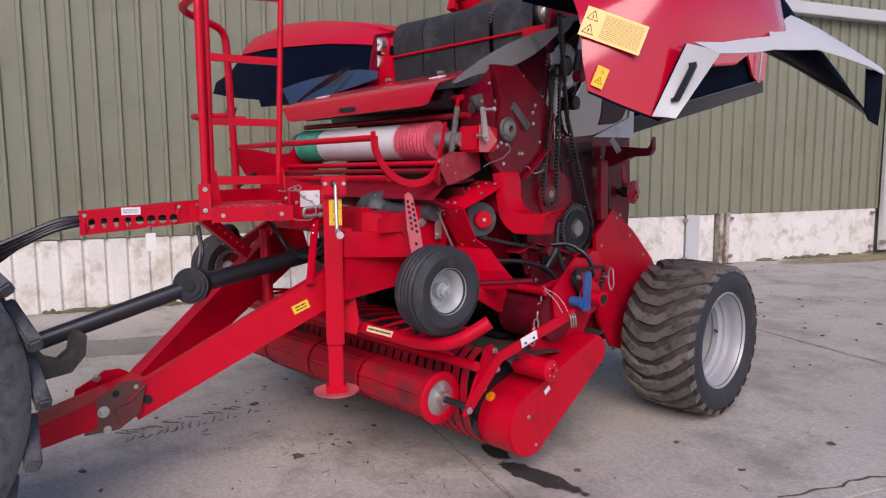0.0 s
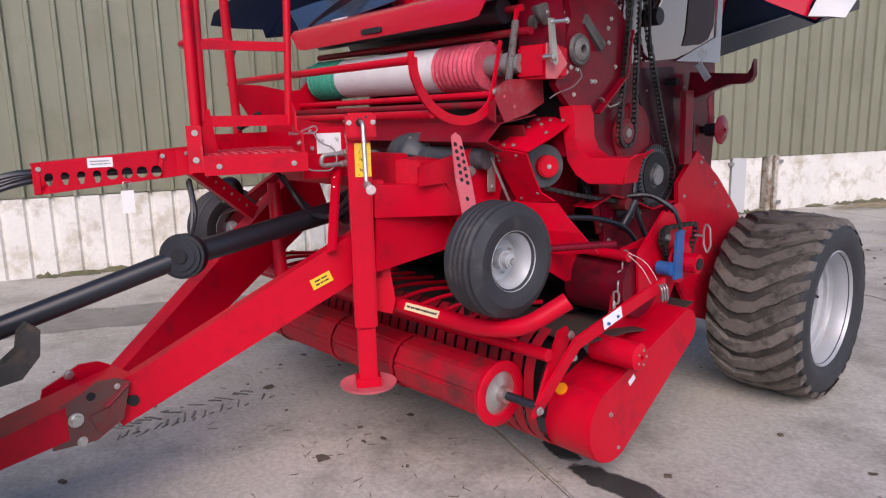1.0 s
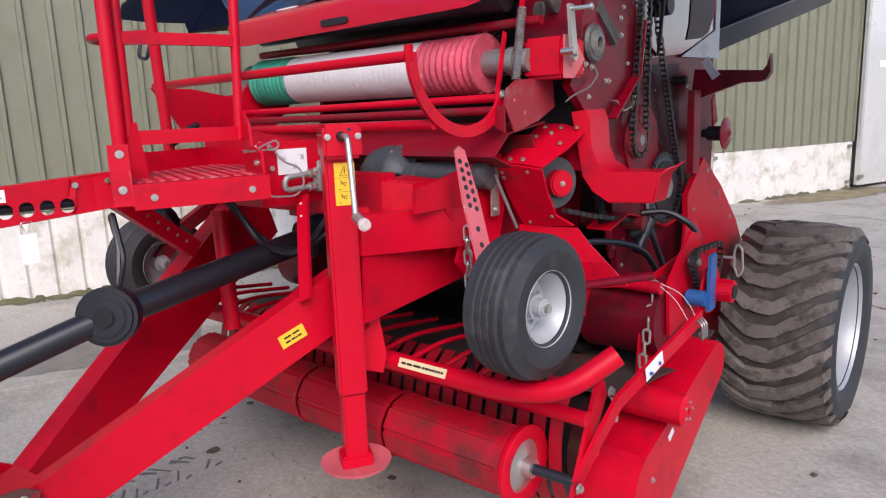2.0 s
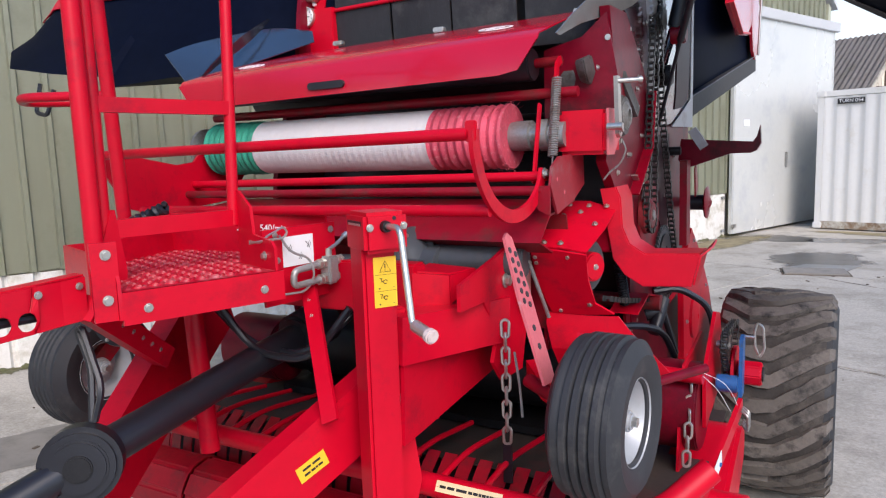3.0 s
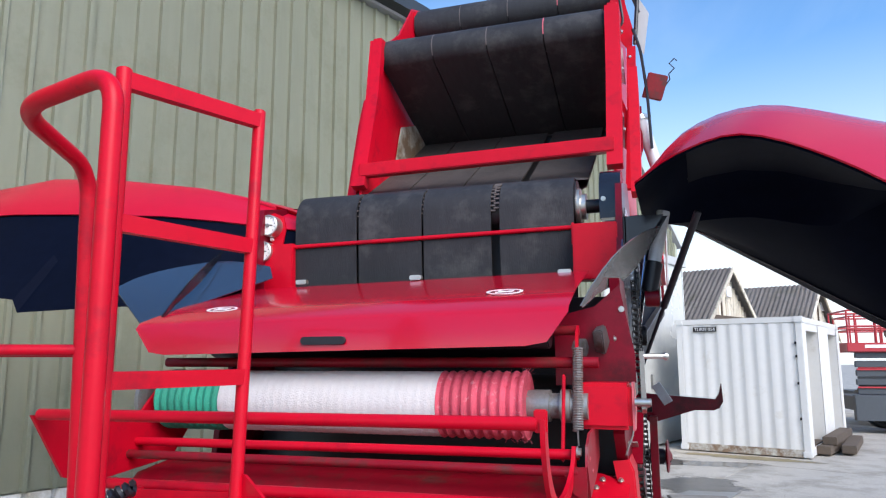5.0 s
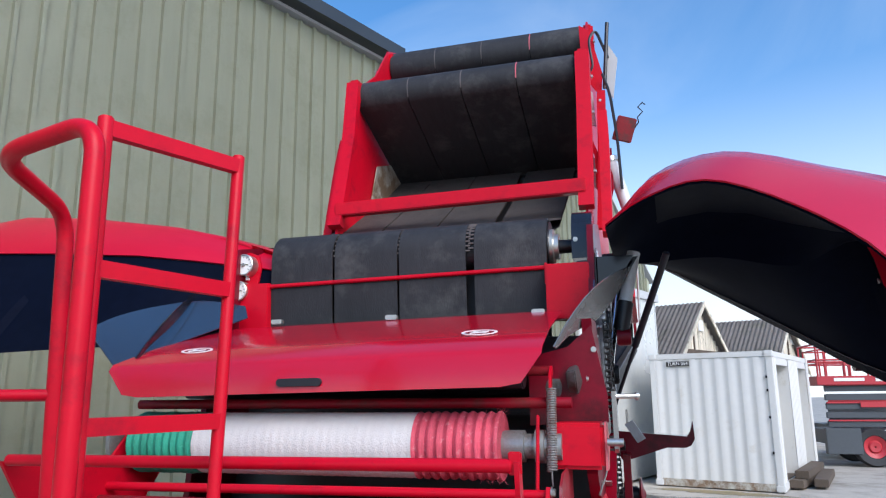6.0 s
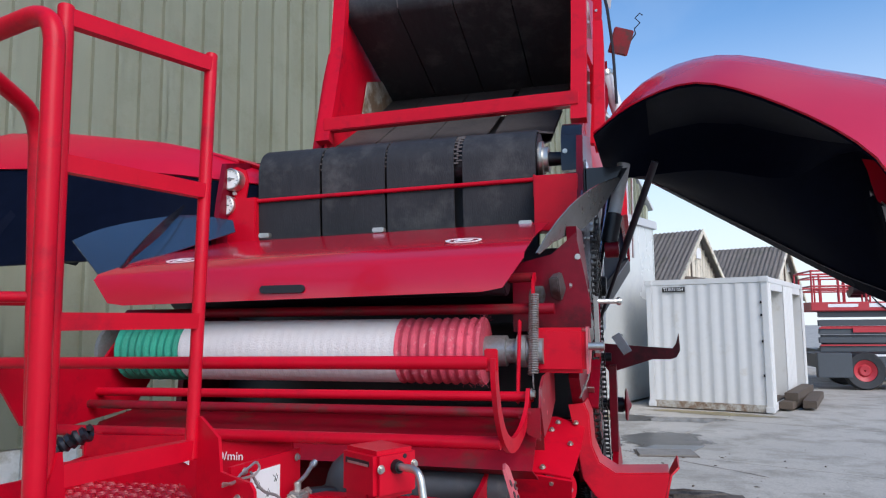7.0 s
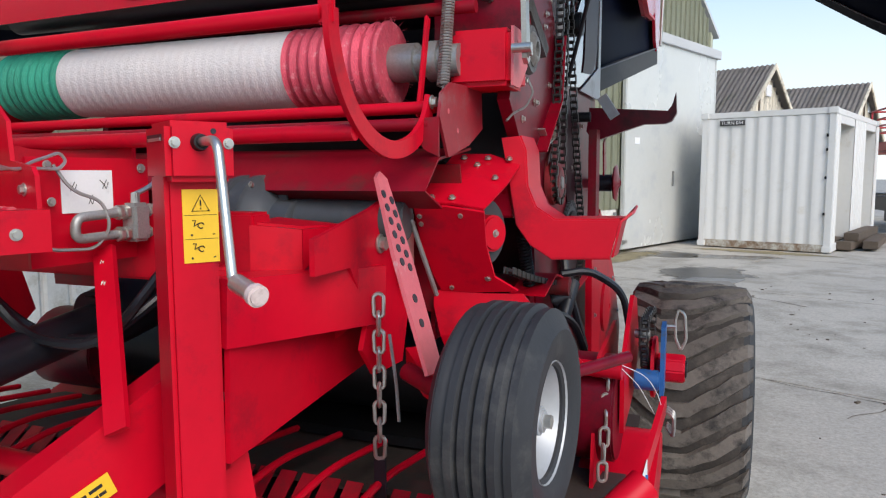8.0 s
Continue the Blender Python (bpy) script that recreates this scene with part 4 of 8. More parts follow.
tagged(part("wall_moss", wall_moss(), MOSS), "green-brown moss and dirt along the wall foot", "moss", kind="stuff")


# ---------------------------------------------------------------- the round baler
MID = -0.17
baler = tagged(empty("round_baler", MID, 1.2), "red round baler with raised tailgate and open side hoods", "baler")


def mirror(x):
    return 2 * MID - x


# ---- road wheels
def road_wheel(side):
    """A wide flotation wheel: silver rim, tyre, and tread bars as single pieces."""
    cx, cy, cz, r, w = MID + side * 1.215, 1.60, 0.485, 0.485, 0.48
    h = w / 2
    rim = part("road_wheel", lathe([(0.02, -0.10), (0.16, -0.10), (0.175, -0.125), (0.235, -0.13), (0.246, -0.10), (0.250, 0.02), (0.236, 0.035), (0.236, 0.07), (0.262, 0.085), (0.264, 0.105), (0.274, 0.112), (0.275, h - 0.085), (0.285, h - 0.045),
                                    (0.297, h - 0.018), (0.303, h - 0.022), (0.300, h - 0.05), (0.275, h - 0.09), (0.265, -h + 0.05), (0.29, -h + 0.02), (0.28, -h), (0.25, -h + 0.05), (0.23, -0.16), (0.02, -0.14)],
                                   (0, 0, 0), "x", 72), RIM, baler, "wide silver-rimmed flotation wheel", m=pose(cx, cy, cz, 0, 0, 0 if side > 0 else 180))
    m = AT[rim]
    part("tyre", lathe([(0.288, h - 0.035), (0.33, h - 0.002), (0.40, h + 0.008), (0.440, h - 0.012), (0.448, h - 0.05), (0.452, h - 0.10), (0.454, 0), (0.452, -h + 0.10),
                        (0.448, -h + 0.05), (0.440, -h + 0.012), (0.40, -h - 0.008), (0.33, -h), (0.288, -h + 0.035)], (0, 0, 0), "x", 72), RUBBER, rim, "black wide tyre", m=m)
    part("tread_band", lathe([(0.440, -0.212), (0.452, -0.195), (0.459, -0.10), (0.460, 0), (0.459, 0.10), (0.452, 0.195), (0.440, 0.212)], (0, 0, 0), "x", 72), MUD_GAP, rim, "dried mud between the tread bars", m=m)
    # tread: close bars, straight in the middle and swept at both shoulders
    def bar(seed):
        bm = bmesh.new()
        lump = random.Random(seed)
        path = [(-0.240, 0.092, 0.440), (-0.222, 0.074, 0.470), (-0.175, 0.034, 0.480), (-0.125, -0.006, 0.484), (-0.105, -0.020, 0.486), (-0.055, -0.020, 0.487), (-0.005, -0.020, 0.486), (0.018, -0.010, 0.486), (0.07, 0.020, 0.485), (0.12, 0.052, 0.482), (0.17, 0.090, 0.478), (0.218, 0.128, 0.471), (0.240, 0.148, 0.440)]
        prev = None
        for x, a, ro in path:
            half = 0.0365 + lump.uniform(-0.006, 0.004)
            a, ro = a + lump.uniform(-0.006, 0.006), ro - lump.choice((0, 0, 0.002, 0.006))
            ring = []
            for aa, rr in ((a - half, 0.434), (a - half * 0.80, ro), (a + half * 0.80, ro), (a + half, 0.434)):
                ring.append(bm.verts.new((x, rr * math.sin(aa / 0.47), rr * math.cos(aa / 0.47))))
            if prev:
                for i in range(3):
                    bm.faces.new((prev[i], prev[i + 1], ring[i + 1], ring[i]))
            else:
                bm.faces.new(ring)
            prev = ring
        bm.faces.new(prev[::-1])
        return bm
    n = 27
    wear = random.Random(7)
    kinds = {}
    for k in range(n):
        kind = wear.randrange(6)
        turn = m @ pose(0, 0, 0, k * 360 / n + wear.uniform(-0.7, 0.7), 0, 0) @ Matrix.Diagonal((1, 1, wear.uniform(0.988, 1.004), 1))
        if kind not in kinds:
            kinds[kind] = part("tread_bar", bar(30 + kind), MUDDY, rim, m=turn, bevel=0.004).data
        else:
            put(new("tread_bar", kinds[kind]), rim, turn)
    part("hub", rod((-0.10, 0, 0), (-0.02, 0, 0), 0.075, 24), RIM, rim, m=m, bevel=0.01)
    for k in range(8):
        a = k * math.tau / 8
        bolt(m @ Vector((-0.10, 0.12 * math.cos(a), 0.12 * math.sin(a))), m.to_3x3() @ Vector((1, 0, 0)), 0.011, rim)
    part("valve", rod((0.05, 0.23, 0.0), (0.08, 0.20, 0.0), 0.008, 8), BLACK, rim, m=m)


for side in (1, -1):
    road_wheel(side)
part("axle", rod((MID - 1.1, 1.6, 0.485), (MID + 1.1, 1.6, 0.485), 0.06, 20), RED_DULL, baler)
for side in (1, -1):
    x = MID + side * 0.87
    poly = [(1.05, 0.62), (1.00, 1.15), (1.18, 1.30), (1.42, 1.15), (1.66, 0.95), (1.86, 0.70), (1.80, 0.42), (1.45, 0.34), (1.2, 0.42)]
    part("axle_side_plate", prism(poly, "x", x - 0.012, x + 0.012), RED, baler, bevel=0.004)

# ---- chamber sides (front half): inner plates, dark red with the shade painted in
for side in (1, -1):
    x = MID + side * 0.80
    poly = [(0.38, 1.46), (0.40, 1.62), (0.50, 1.90), (0.58, 2.05), (0.62, 2.34), (0.66, 2.52), (1.02, 2.60), (1.30, 2.40), (1.46, 1.95), (1.50, 1.40), (1.46, 0.80), (1.25, 0.45),
            (0.80, 0.42), (0.55, 0.62), (0.50, 0.86), (0.45, 1.10), (0.42, 1.30)]
    part("chamber_side", prism(poly, "x", x - 0.02, x + 0.005), RED_DEEP_SHADE, baler, "chamber side plate, red darkened for shade, with grimy patches", 0.004)
part("chamber_roof", bent([(0.70, 2.08), (0.75, 1.72), (0.62, 1.40), (0.70, 1.1)], 0.01, "x", MID - 0.76, MID + 0.76), BLACK, baler, "black chamber front sheet")
part("chamber_back", box((MID, 1.46, 1.25), (1.52, 0.02, 1.5)), BLACK_STEEL, baler)
part("chamber_floor", box((MID, 0.9, 0.62), (1.5, 1.2, 0.03)), BLACK_STEEL, baler)

# ---- starter rollers behind the net box
for y, z, r, mat in ((0.16, 1.40, 0.075, BLACK), (0.28, 1.93, 0.085, BLACK), (0.02, 1.92, 0.05, BLACK), (0.30, 1.72, 0.07, BLACK_STEEL)):
    part("feed_roller", rod((MID - 0.74, y, z), (MID + 0.62, y, z), r, 28), mat, baler, "black feed roller", 0.004)
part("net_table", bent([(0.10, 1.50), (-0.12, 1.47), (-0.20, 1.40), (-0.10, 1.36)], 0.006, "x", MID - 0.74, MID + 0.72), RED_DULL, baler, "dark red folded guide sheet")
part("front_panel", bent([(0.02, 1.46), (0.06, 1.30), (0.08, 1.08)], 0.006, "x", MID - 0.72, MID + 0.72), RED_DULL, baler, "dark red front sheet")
part("cross_beam", rod((MID - 0.76, 0.02, 1.83), (MID + 0.76, 0.02, 1.83), 0.016, 12), RED_DULL, baler)

# ---- net cover flap
x0, x1 = MID - 0.757, MID + 0.70
lip = [(-0.155, 1.866), (-0.150, 1.957), (-0.135, 1.976), (0.10, 2.045), (0.56, 2.155)]
n = len(lip)


def flap_sheet():
    """The lid over the net roll: an upright lip with rounded ends and a long sloping top."""
    rows = []
    cols = 24
    for k in range(cols + 1):
        f = k / cols
        row = []
        for i, (y, z) in enumerate(lip):
            left, right = x0 - (0.02 if i > 2 else 0), x1 - (0.01 * (i - 2) if i > 2 else 0.0)
            x = left + (right - left) * f
            zz = z + 0.0125 * (2 * f - 1)
            if i == 0:
                edge = min(x - x0, x1 - x)
                zz += max(0, 0.09 - max(0, edge)) ** 2 / 0.09
            row.append((x, y, zz))
        rows.append(row)
    return sheet(rows, 0.004)


flap = part("net_cover_flap", flap_sheet(), RED_HOOD, baler, "glossy red lid over the net roll")
slot = bmesh.new()
pts = []
for k in range(20):
    a = k * math.tau / 20
    pts.append((-0.217 + 0.062 * (1 if math.cos(a) > 0 else -1) + 0.014 * math.cos(a), 1.897 + 0.0125 * math.sin(a)))
part("hand_slot", prism(pts, "y", -0.162, -0.150, slot), BLACK, flap, "black oblong hand slot")


def oval_badge(c):
    """A flat oval mark, white ring round a red field with a plain bar."""
    tilt = math.degrees(math.atan2(0.073, 0.235))
    m = Matrix.Translation(c) @ pose(0, 0, 0, tilt, 0, 0)
    ring = part("badge", lathe([(0.040, 0.0), (0.048, 0.0), (0.048, 0.002), (0.040, 0.002)], (0, 0, 0), "z", 32), WHITE, flap, "white oval badge", m=m @ Matrix.Diagonal((1.25, 0.75, 1, 1)))
    part("badge_bar", box((0, 0, 0.001), (0.062, 0.014, 0.0015), rz(18)), WHITE, ring, m=m)
    part("badge_bar", box((0, 0.004, 0.001), (0.05, 0.010, 0.0015), rz(-25)), WHITE, ring, m=m)


oval_badge((0.30, 0.072, 2.0505))
oval_badge((-0.70, 0.005, 2.0135))
for x in (-0.70, -0.18, 0.42):
    part("hinge", box((x, 0.555, 2.165), (0.05, 0.03, 0.02)), STEEL, flap, bevel=0.004)

# ---- net roll: a loose thing, it sits in the net box
NY, NZ, NR = 0.0, 1.705, 0.098


def net_section(a, b, r, deep):
    prof = [(0.02, a)]
    n = max(3, int((b - a) / 0.005))
    for k in range(n + 1):
        x = a + (b - a) * k / n
        prof.append((r + deep * math.sin(x * math.tau / 0.0285) + 0.3 * deep * math.sin(x * 71), x))
    prof.append((0.02, b))
    return lathe(prof, (0, NY, NZ), "x", 48)


roll = tagged(empty("net_roll", -0.27, NY, NZ - NR), "roll of bale net, white with green and red ends", "net roll")
part("white_net", net_section(-0.63, 0.125, NR, 0.0005), NET_W, roll)
part("green_net", net_section(-0.88, -0.63, NR, 0.0035), NET_G, roll, "green net end")
part("red_net", net_section(0.125, 0.385, NR, 0.0035), NET_R, roll, "red net end")
part("core", lathe([(0.028, 0.38), (0.04, 0.38), (0.04, 0.395), (0.028, 0.395)], (0, NY, NZ), "x", 24), CARD, roll)
wisps = bmesh.new()
rnd = random.Random(5)
for k in range(90):
    a = rnd.uniform(0, math.tau)
    x = rnd.uniform(0.32, 0.39)
    p = Vector((x, NY + NR * math.cos(a), NZ + NR * math.sin(a)))
    q = p + Vector((rnd.uniform(-0.01, 0.02), 0.012 * math.cos(a), 0.012 * math.sin(a)))
    rod(p, q, 0.0006, 3, wisps)
tagged(part("loose_threads", wisps, NET_R, roll), kind="stuff")

# ---- net box: side plates, holder, tubes
left_plate = prism([(-0.545, 1.687), (-0.36, 1.68), (-0.20, 1.65), (-0.12, 1.66), (0.00, 1.78), (0.12, 1.80), (0.16, 1.62), (0.05, 1.50), (-0.30, 1.47), (-0.42, 1.50)], "x", -0.925, -0.915)
part("net_box_side", left_plate, RED, baler, bevel=0.002)
side = part("net_box_side", prism([(-0.172, 1.560), (-0.158, 1.612), (-0.10, 1.640), (0.115, 1.648), (0.125, 1.550), (0.02, 1.505), (-0.118, 1.474)], "x", 0.566, 0.573), DUSTY_PINK, baler, "dusty scuffed red side plate", 0.002)
part("side_flange", prism([(0.50, 1.556), (0.570, 1.560), (0.570, 1.474), (0.535, 1.490)], "y", -0.172, -0.166), RED_DULL, side, bevel=0.002)
for y, z in ((-0.12, 1.575), (-0.06, 1.535)):
    part("rubbed_mark", rod((0.5725, y, z), (0.5740, y, z), 0.006, 10), PINK_WORN, side)
part("holder_disc", lathe([(0.01, -0.975), (0.085, -0.975), (0.085, -0.96), (0.05, -0.945), (0.01, -0.945)], (0, NY, NZ), "x", 32), GREY_STEEL, baler)
cone = [(0.01, 0.372), (0.042, 0.372), (0.046, 0.40), (0.046, 0.45), (0.036, 0.452), (0.036, 0.48), (0.048, 0.482), (0.048, 0.51), (0.038, 0.512), (0.038, 0.56), (0.01, 0.56)]
part("net_chuck", lathe(cone, (0, NY, NZ), "x", 32), GREY_STEEL, baler, "worn grey steel roll chuck")
# brake housing
part("brake_housing", box((0.606, 0.070, 1.707), (0.150, 0.150, 0.132)), RED, baler, "red square brake housing", 0.012)
part("brake_shaft", rod((0.69, -0.02, 1.72), (0.735, -0.02, 1.72), 0.011, 10), STEEL, baler)
lever_ob = part("crank_lever", prism([(-0.022, 1.862), (0.004, 1.862), (0.030, 1.700), (0.014, 1.688), (-0.004, 1.700)], "x", 0.708, 0.720), STEEL, baler, "zinc-plated crank lever", 0.004)
bolt((0.720, 0.010, 1.712), (1, 0, 0), 0.010, lever_ob)
part("crank_grip", rod((0.706, -0.012, 1.848), (0.778, 0.006, 1.848), 0.0075, 10), STEEL, lever_ob, bevel=0.002)
part("grip_end", rod((0.772, 0.005, 1.848), (0.784, 0.008, 1.848), 0.012, 12), STEEL, lever_ob, bevel=0.003)
part("housing_side", prism([(0.0, 1.765), (0.0, 1.775), (0.06, 1.775), (0.13, 1.70), (0.06, 1.640), (0.0, 1.640)], "x", 0.6815, 0.6875), PINK_WORN, baler, "rubbed pale end plate of the housing", 0.002)

# spring on the brake
def coil(p0, p1, r, wire, turns):
    p0, p1 = Vector(p0), Vector(p1)
    d = (p1 - p0).normalized()
    a = Vector((1, 0, 0)).cross(d).normalized()
    b = d.cross(a)
    steps = turns * 8
    return tube([p0.lerp(p1, k / steps) + a * r * math.cos(k * math.tau / 8) + b * r * math.sin(k * math.tau / 8) for k in range(steps + 1)], wire, 5)


spring = part("coil_spring", coil((0.534, -0.008, 1.872), (0.534, -0.052, 1.640), 0.0135, 0.0028, 34), GREY_STEEL, baler, "grey coil spring")
part("spring_hook", tube([(0.534, -0.052, 1.642), (0.534, -0.055, 1.622), (0.536, -0.056, 1.600)], 0.0025, 6), GREY_STEEL, spring)
part("spring_hook", tube([(0.534, -0.008, 1.870), (0.532, 0.004, 1.892)], 0.003, 6), GREY_STEEL, spring)
part("spring_arm", bent([(0.03, 1.93), (0.0, 1.91), (-0.01, 1.86), (0.02, 1.83)], 0.022, "x", 0.528, 0.536), RED, baler, bevel=0.002)
part("spring_bar", rod((0.0, 0.06, 1.925), (0.535, 0.03, 1.925), 0.015, 10), RED_DULL, baler)

# tubes under and before the roll
part("rail_tube", rod((-0.90, -0.535, 1.690), (0.515, -0.550, 1.702), 0.0155, 14), RED, baler, bevel=0.002)
part("rail_tube", rod((-0.94, -0.125, 1.572), (0.545, -0.125, 1.585), 0.014, 14), RED, baler)
part("rail_tube", rod((-0.94, -0.16, 1.535), (0.545, -0.16, 1.545), 0.014, 14), RED_DULL, baler)
part("rail_tube", rod((-0.80, -0.455, 1.500), (0.52, -0.455, 1.512), 0.0155, 14), RED, baler)
arc = smooth_line([(0.528, -0.550, 1.712), (0.528, -0.545, 1.655), (0.526, -0.508, 1.585), (0.524, -0.445, 1.527), (0.522, -0.365, 1.493), (0.522, -0.283, 1.486), (0.526, -0.205, 1.507), (0.532, -0.155, 1.552), (0.535, -0.135, 1.605)], 4)
part("curved_bar", tube(arc, 0.02, flat=(0.011, 0.036)), RED, baler, "curved flat red bar", 0.002)
bolt((0.541, -0.140, 1.594), (1, 0, 0), 0.014, baler)
part("tube_end_clip", box((0.522, -0.552, 1.708), (0.03, 0.012, 0.05)), RED, baler, bevel=0.003)
part("swing_link", box((0.50, -0.09, 1.68), (0.008, 0.022, 0.24), Euler((radians(-14), 0, 0)).to_matrix()), RED, baler, bevel=0.003)

# ---- right frame: sloping bolted beam and plates
top_plate = part("top_plate", sheet([[(0.468, -0.066, 1.370), (0.56, -0.064, 1.370), (0.637, -0.060, 1.358)], [(0.468, 0.09, 1.443), (0.565, 0.09, 1.443), (0.650, 0.085, 1.412)], [(0.468, 0.20, 1.492), (0.57, 0.20, 1.490), (0.655, 0.197, 1.463)]], 0.007), RED, baler, "red sloping bolted plate", 0.001, smooth=20)
for p in ((0.512, 0.10, 1.449), (0.560, 0.124, 1.459), (0.620, 0.082, 1.426), (0.628, 0.180, 1.474), (0.502, -0.047, 1.380), (0.555, -0.048, 1.380), (0.51, 0.165, 1.478), (0.575, 0.165, 1.476)):
    bolt(p, (0.0, -0.42, 0.91), 0.0085, top_plate)
front_cover = part("front_cover", sheet([[(0.466, -0.066, 1.364), (0.55, -0.066, 1.364), (0.639, -0.060, 1.352)], [(0.463, -0.012, 1.27), (0.54, -0.012, 1.27), (0.628, -0.008, 1.27)], [(0.475, 0.034, 1.19), (0.55, 0.034, 1.19), (0.638, 0.030, 1.19)], [(0.49, 0.055, 1.145), (0.58, 0.055, 1.145), (0.690, 0.055, 1.155)]], 0.007), RED, baler, "red guard over the drive", smooth=20)
for p in ((0.476, -0.055, 1.339), (0.58, -0.057, 1.342), (0.62, 0.029, 1.184), (0.52, 0.046, 1.155), (0.547, 0.068, 1.135), (0.476, -0.045, 1.32)):
    bolt(p, (0, -0.86, -0.5), 0.0085, front_cover)
part("lower_guard", sheet([[(0.47, 0.058, 1.142), (0.60, 0.058, 1.14), (0.70, 0.062, 1.145)], [(0.47, 0.050, 1.105), (0.62, 0.050, 1.10), (0.74, 0.075, 1.09)], [(0.49, 0.045, 1.03), (0.66, 0.050, 1.03), (0.80, 0.085, 1.03)], [(0.52, 0.07, 0.93), (0.70, 0.08, 0.93), (0.86, 0.12, 0.95)]], 0.007), RED, baler, "red folded lower guard", smooth=16)
# inner beam and plates: their shade is in the darkened red
part("inner_beam", box((0.55, 0.24, 1.40), (0.17, 0.06, 0.16)), RED_SHADE, baler, "dark red inner beam", 0.006)
part("inner_plate", prism([(0.10, 1.00), (0.50, 1.00), (0.55, 1.40), (0.30, 1.44), (0.10, 1.36)], "x", 0.44, 0.452), RED_SHADE, baler, "dark red inner plate", 0.003)
frame_side = part("frame_upright", prism([(0.10, 1.62), (0.20, 1.53), (0.36, 1.50), (0.57, 1.66), (0.60, 1.84), (0.62, 1.875), (0.555, 1.94), (0.33, 2.095), (0.14, 2.09), (0.20, 1.90), (0.16, 1.76)], "x", 0.618, 0.650), RED_DEEP_SHADE, baler, "dark red glossy frame plate", 0.003)
for y, z in ((0.46, 1.86), (0.465, 1.80), (0.37, 1.635), (0.345, 1.635), (0.22, 1.58), (0.48, 1.90), (0.20, 1.69), (0.17, 1.67), (0.24, 1.68), (0.52, 1.70)):
    bolt((0.651, y, z), (1, 0, 0), 0.009, frame_side)
part("front_web", prism([(0.45, 1.76), (0.45, 1.97), (0.574, 2.00), (0.650, 2.065), (0.662, 2.00), (0.690, 1.85), (0.690, 1.77)], "y", 0.105, 0.112), RED_DEEP_SHADE, baler, "dark red plate behind the lid", 0.002)
bolt((0.655, 0.104, 1.99), (0, -1, 0), 0.008, baler)
part("fold_strip", bent([(0.615, 1.86), (0.600, 1.80), (0.575, 1.66), (0.37, 1.50)], 0.006, "x", 0.650, 0.685), RED_SHADE, frame_side)
# brake lever and cables beside the frame plate
casting = part("brake_casting", sheet([[(0.602, 0.03, 1.925), (0.604, 0.10, 1.945), (0.604, 0.20, 1.925), (0.604, 0.27, 1.905)], [(0.604, 0.05, 1.885), (0.620, 0.12, 1.895), (0.625, 0.20, 1.885), (0.612, 0.29, 1.865)], [(0.602, 0.08, 1.855), (0.606, 0.14, 1.850), (0.608, 0.22, 1.835), (0.604, 0.29, 1.835)]], 0.03), IRON_GREY, baler, "dark grey cast brake housing", 0.004, smooth=60)
part("casting_ring", lathe([(0.028, 0.652), (0.062, 0.652), (0.066, 0.660), (0.060, 0.672), (0.034, 0.672)], (0, 0.244, 1.761), "x", 28), IRON_GREY, casting, bevel=0.002)
for y, z in ((0.07, 1.90), (0.17, 1.905), (0.26, 1.875)):
    bolt((0.632, y, z), (1, 0, 0), 0.008, casting)
lever = part("brake_lever", tube([(0.60, 0.20, 1.895), (0.64, 0.30, 1.885), (0.66, 0.40, 1.775)], 0.02, flat=(0.030, 0.045)), IRON_GREY, baler, "grey cast brake lever", 0.006)
part("lever_boss", lathe([(0.020, 0.650), (0.045, 0.650), (0.045, 0.675), (0.030, 0.685), (0.020, 0.685)], (0, 0.244, 1.761), "x", 28), GREY_STEEL, lever, bevel=0.003)
part("brake_band", lathe([(0.03, 0.50), (0.055, 0.50), (0.062, 0.515), (0.062, 0.545), (0.05, 0.56), (0.03, 0.56)], (0, 0.16, 1.875), "x", 20), IRON_GREY, baler, "grey cast brake band", 0.003)
part("brake_band", rod((0.56, 0.18, 1.86), (0.62, 0.16, 1.81), 0.020, 14), IRON_GREY, baler, bevel=0.005)
part("thin_cable", tube(rounded([(0.655, 0.25, 1.69), (0.672, 0.255, 1.655), (0.668, 0.20, 1.61), (0.66, 0.10, 1.585), (0.655, 0.06, 1.565)], 0.05), 0.003, 6), GREY_STEEL, baler, "thin steel cable")
part("strip_bracket", tube([(0.66, 0.40, 1.565), (0.66, 0.46, 1.525), (0.66, 0.545, 1.545), (0.66, 0.575, 1.64)], 0.01, flat=(0.02, 0.004)), STEEL, baler, "bent bright steel strip")

# bent latch bracket for the hood
web = [(0.606, 1.530), (0.650, 1.535), (0.664, 1.500), (0.670, 1.405), (0.692, 1.350), (0.742, 1.316), (0.905, 1.318), (0.881, 1.219), (0.736, 1.216), (0.682, 1.252), (0.646, 1.305), (0.630, 1.400)]


def slanted(bm):
    """Leans a bracket piece back towards its outer end."""
    for v in bm.verts:
        v.co.y += 0.22 * (v.co.x - 0.646)
    return bm


bracket_ob = part("hood_bracket", slanted(prism(web, "y", 0.192, 0.200)), RED, baler, "broad bent red bracket", 0.002)
part("bracket_flange", slanted(bent([(0.650, 1.535), (0.664, 1.500), (0.670, 1.405), (0.692, 1.350), (0.742, 1.316), (0.902, 1.318)], 0.008, "y", 0.198, 0.335)), RED, bracket_ob)
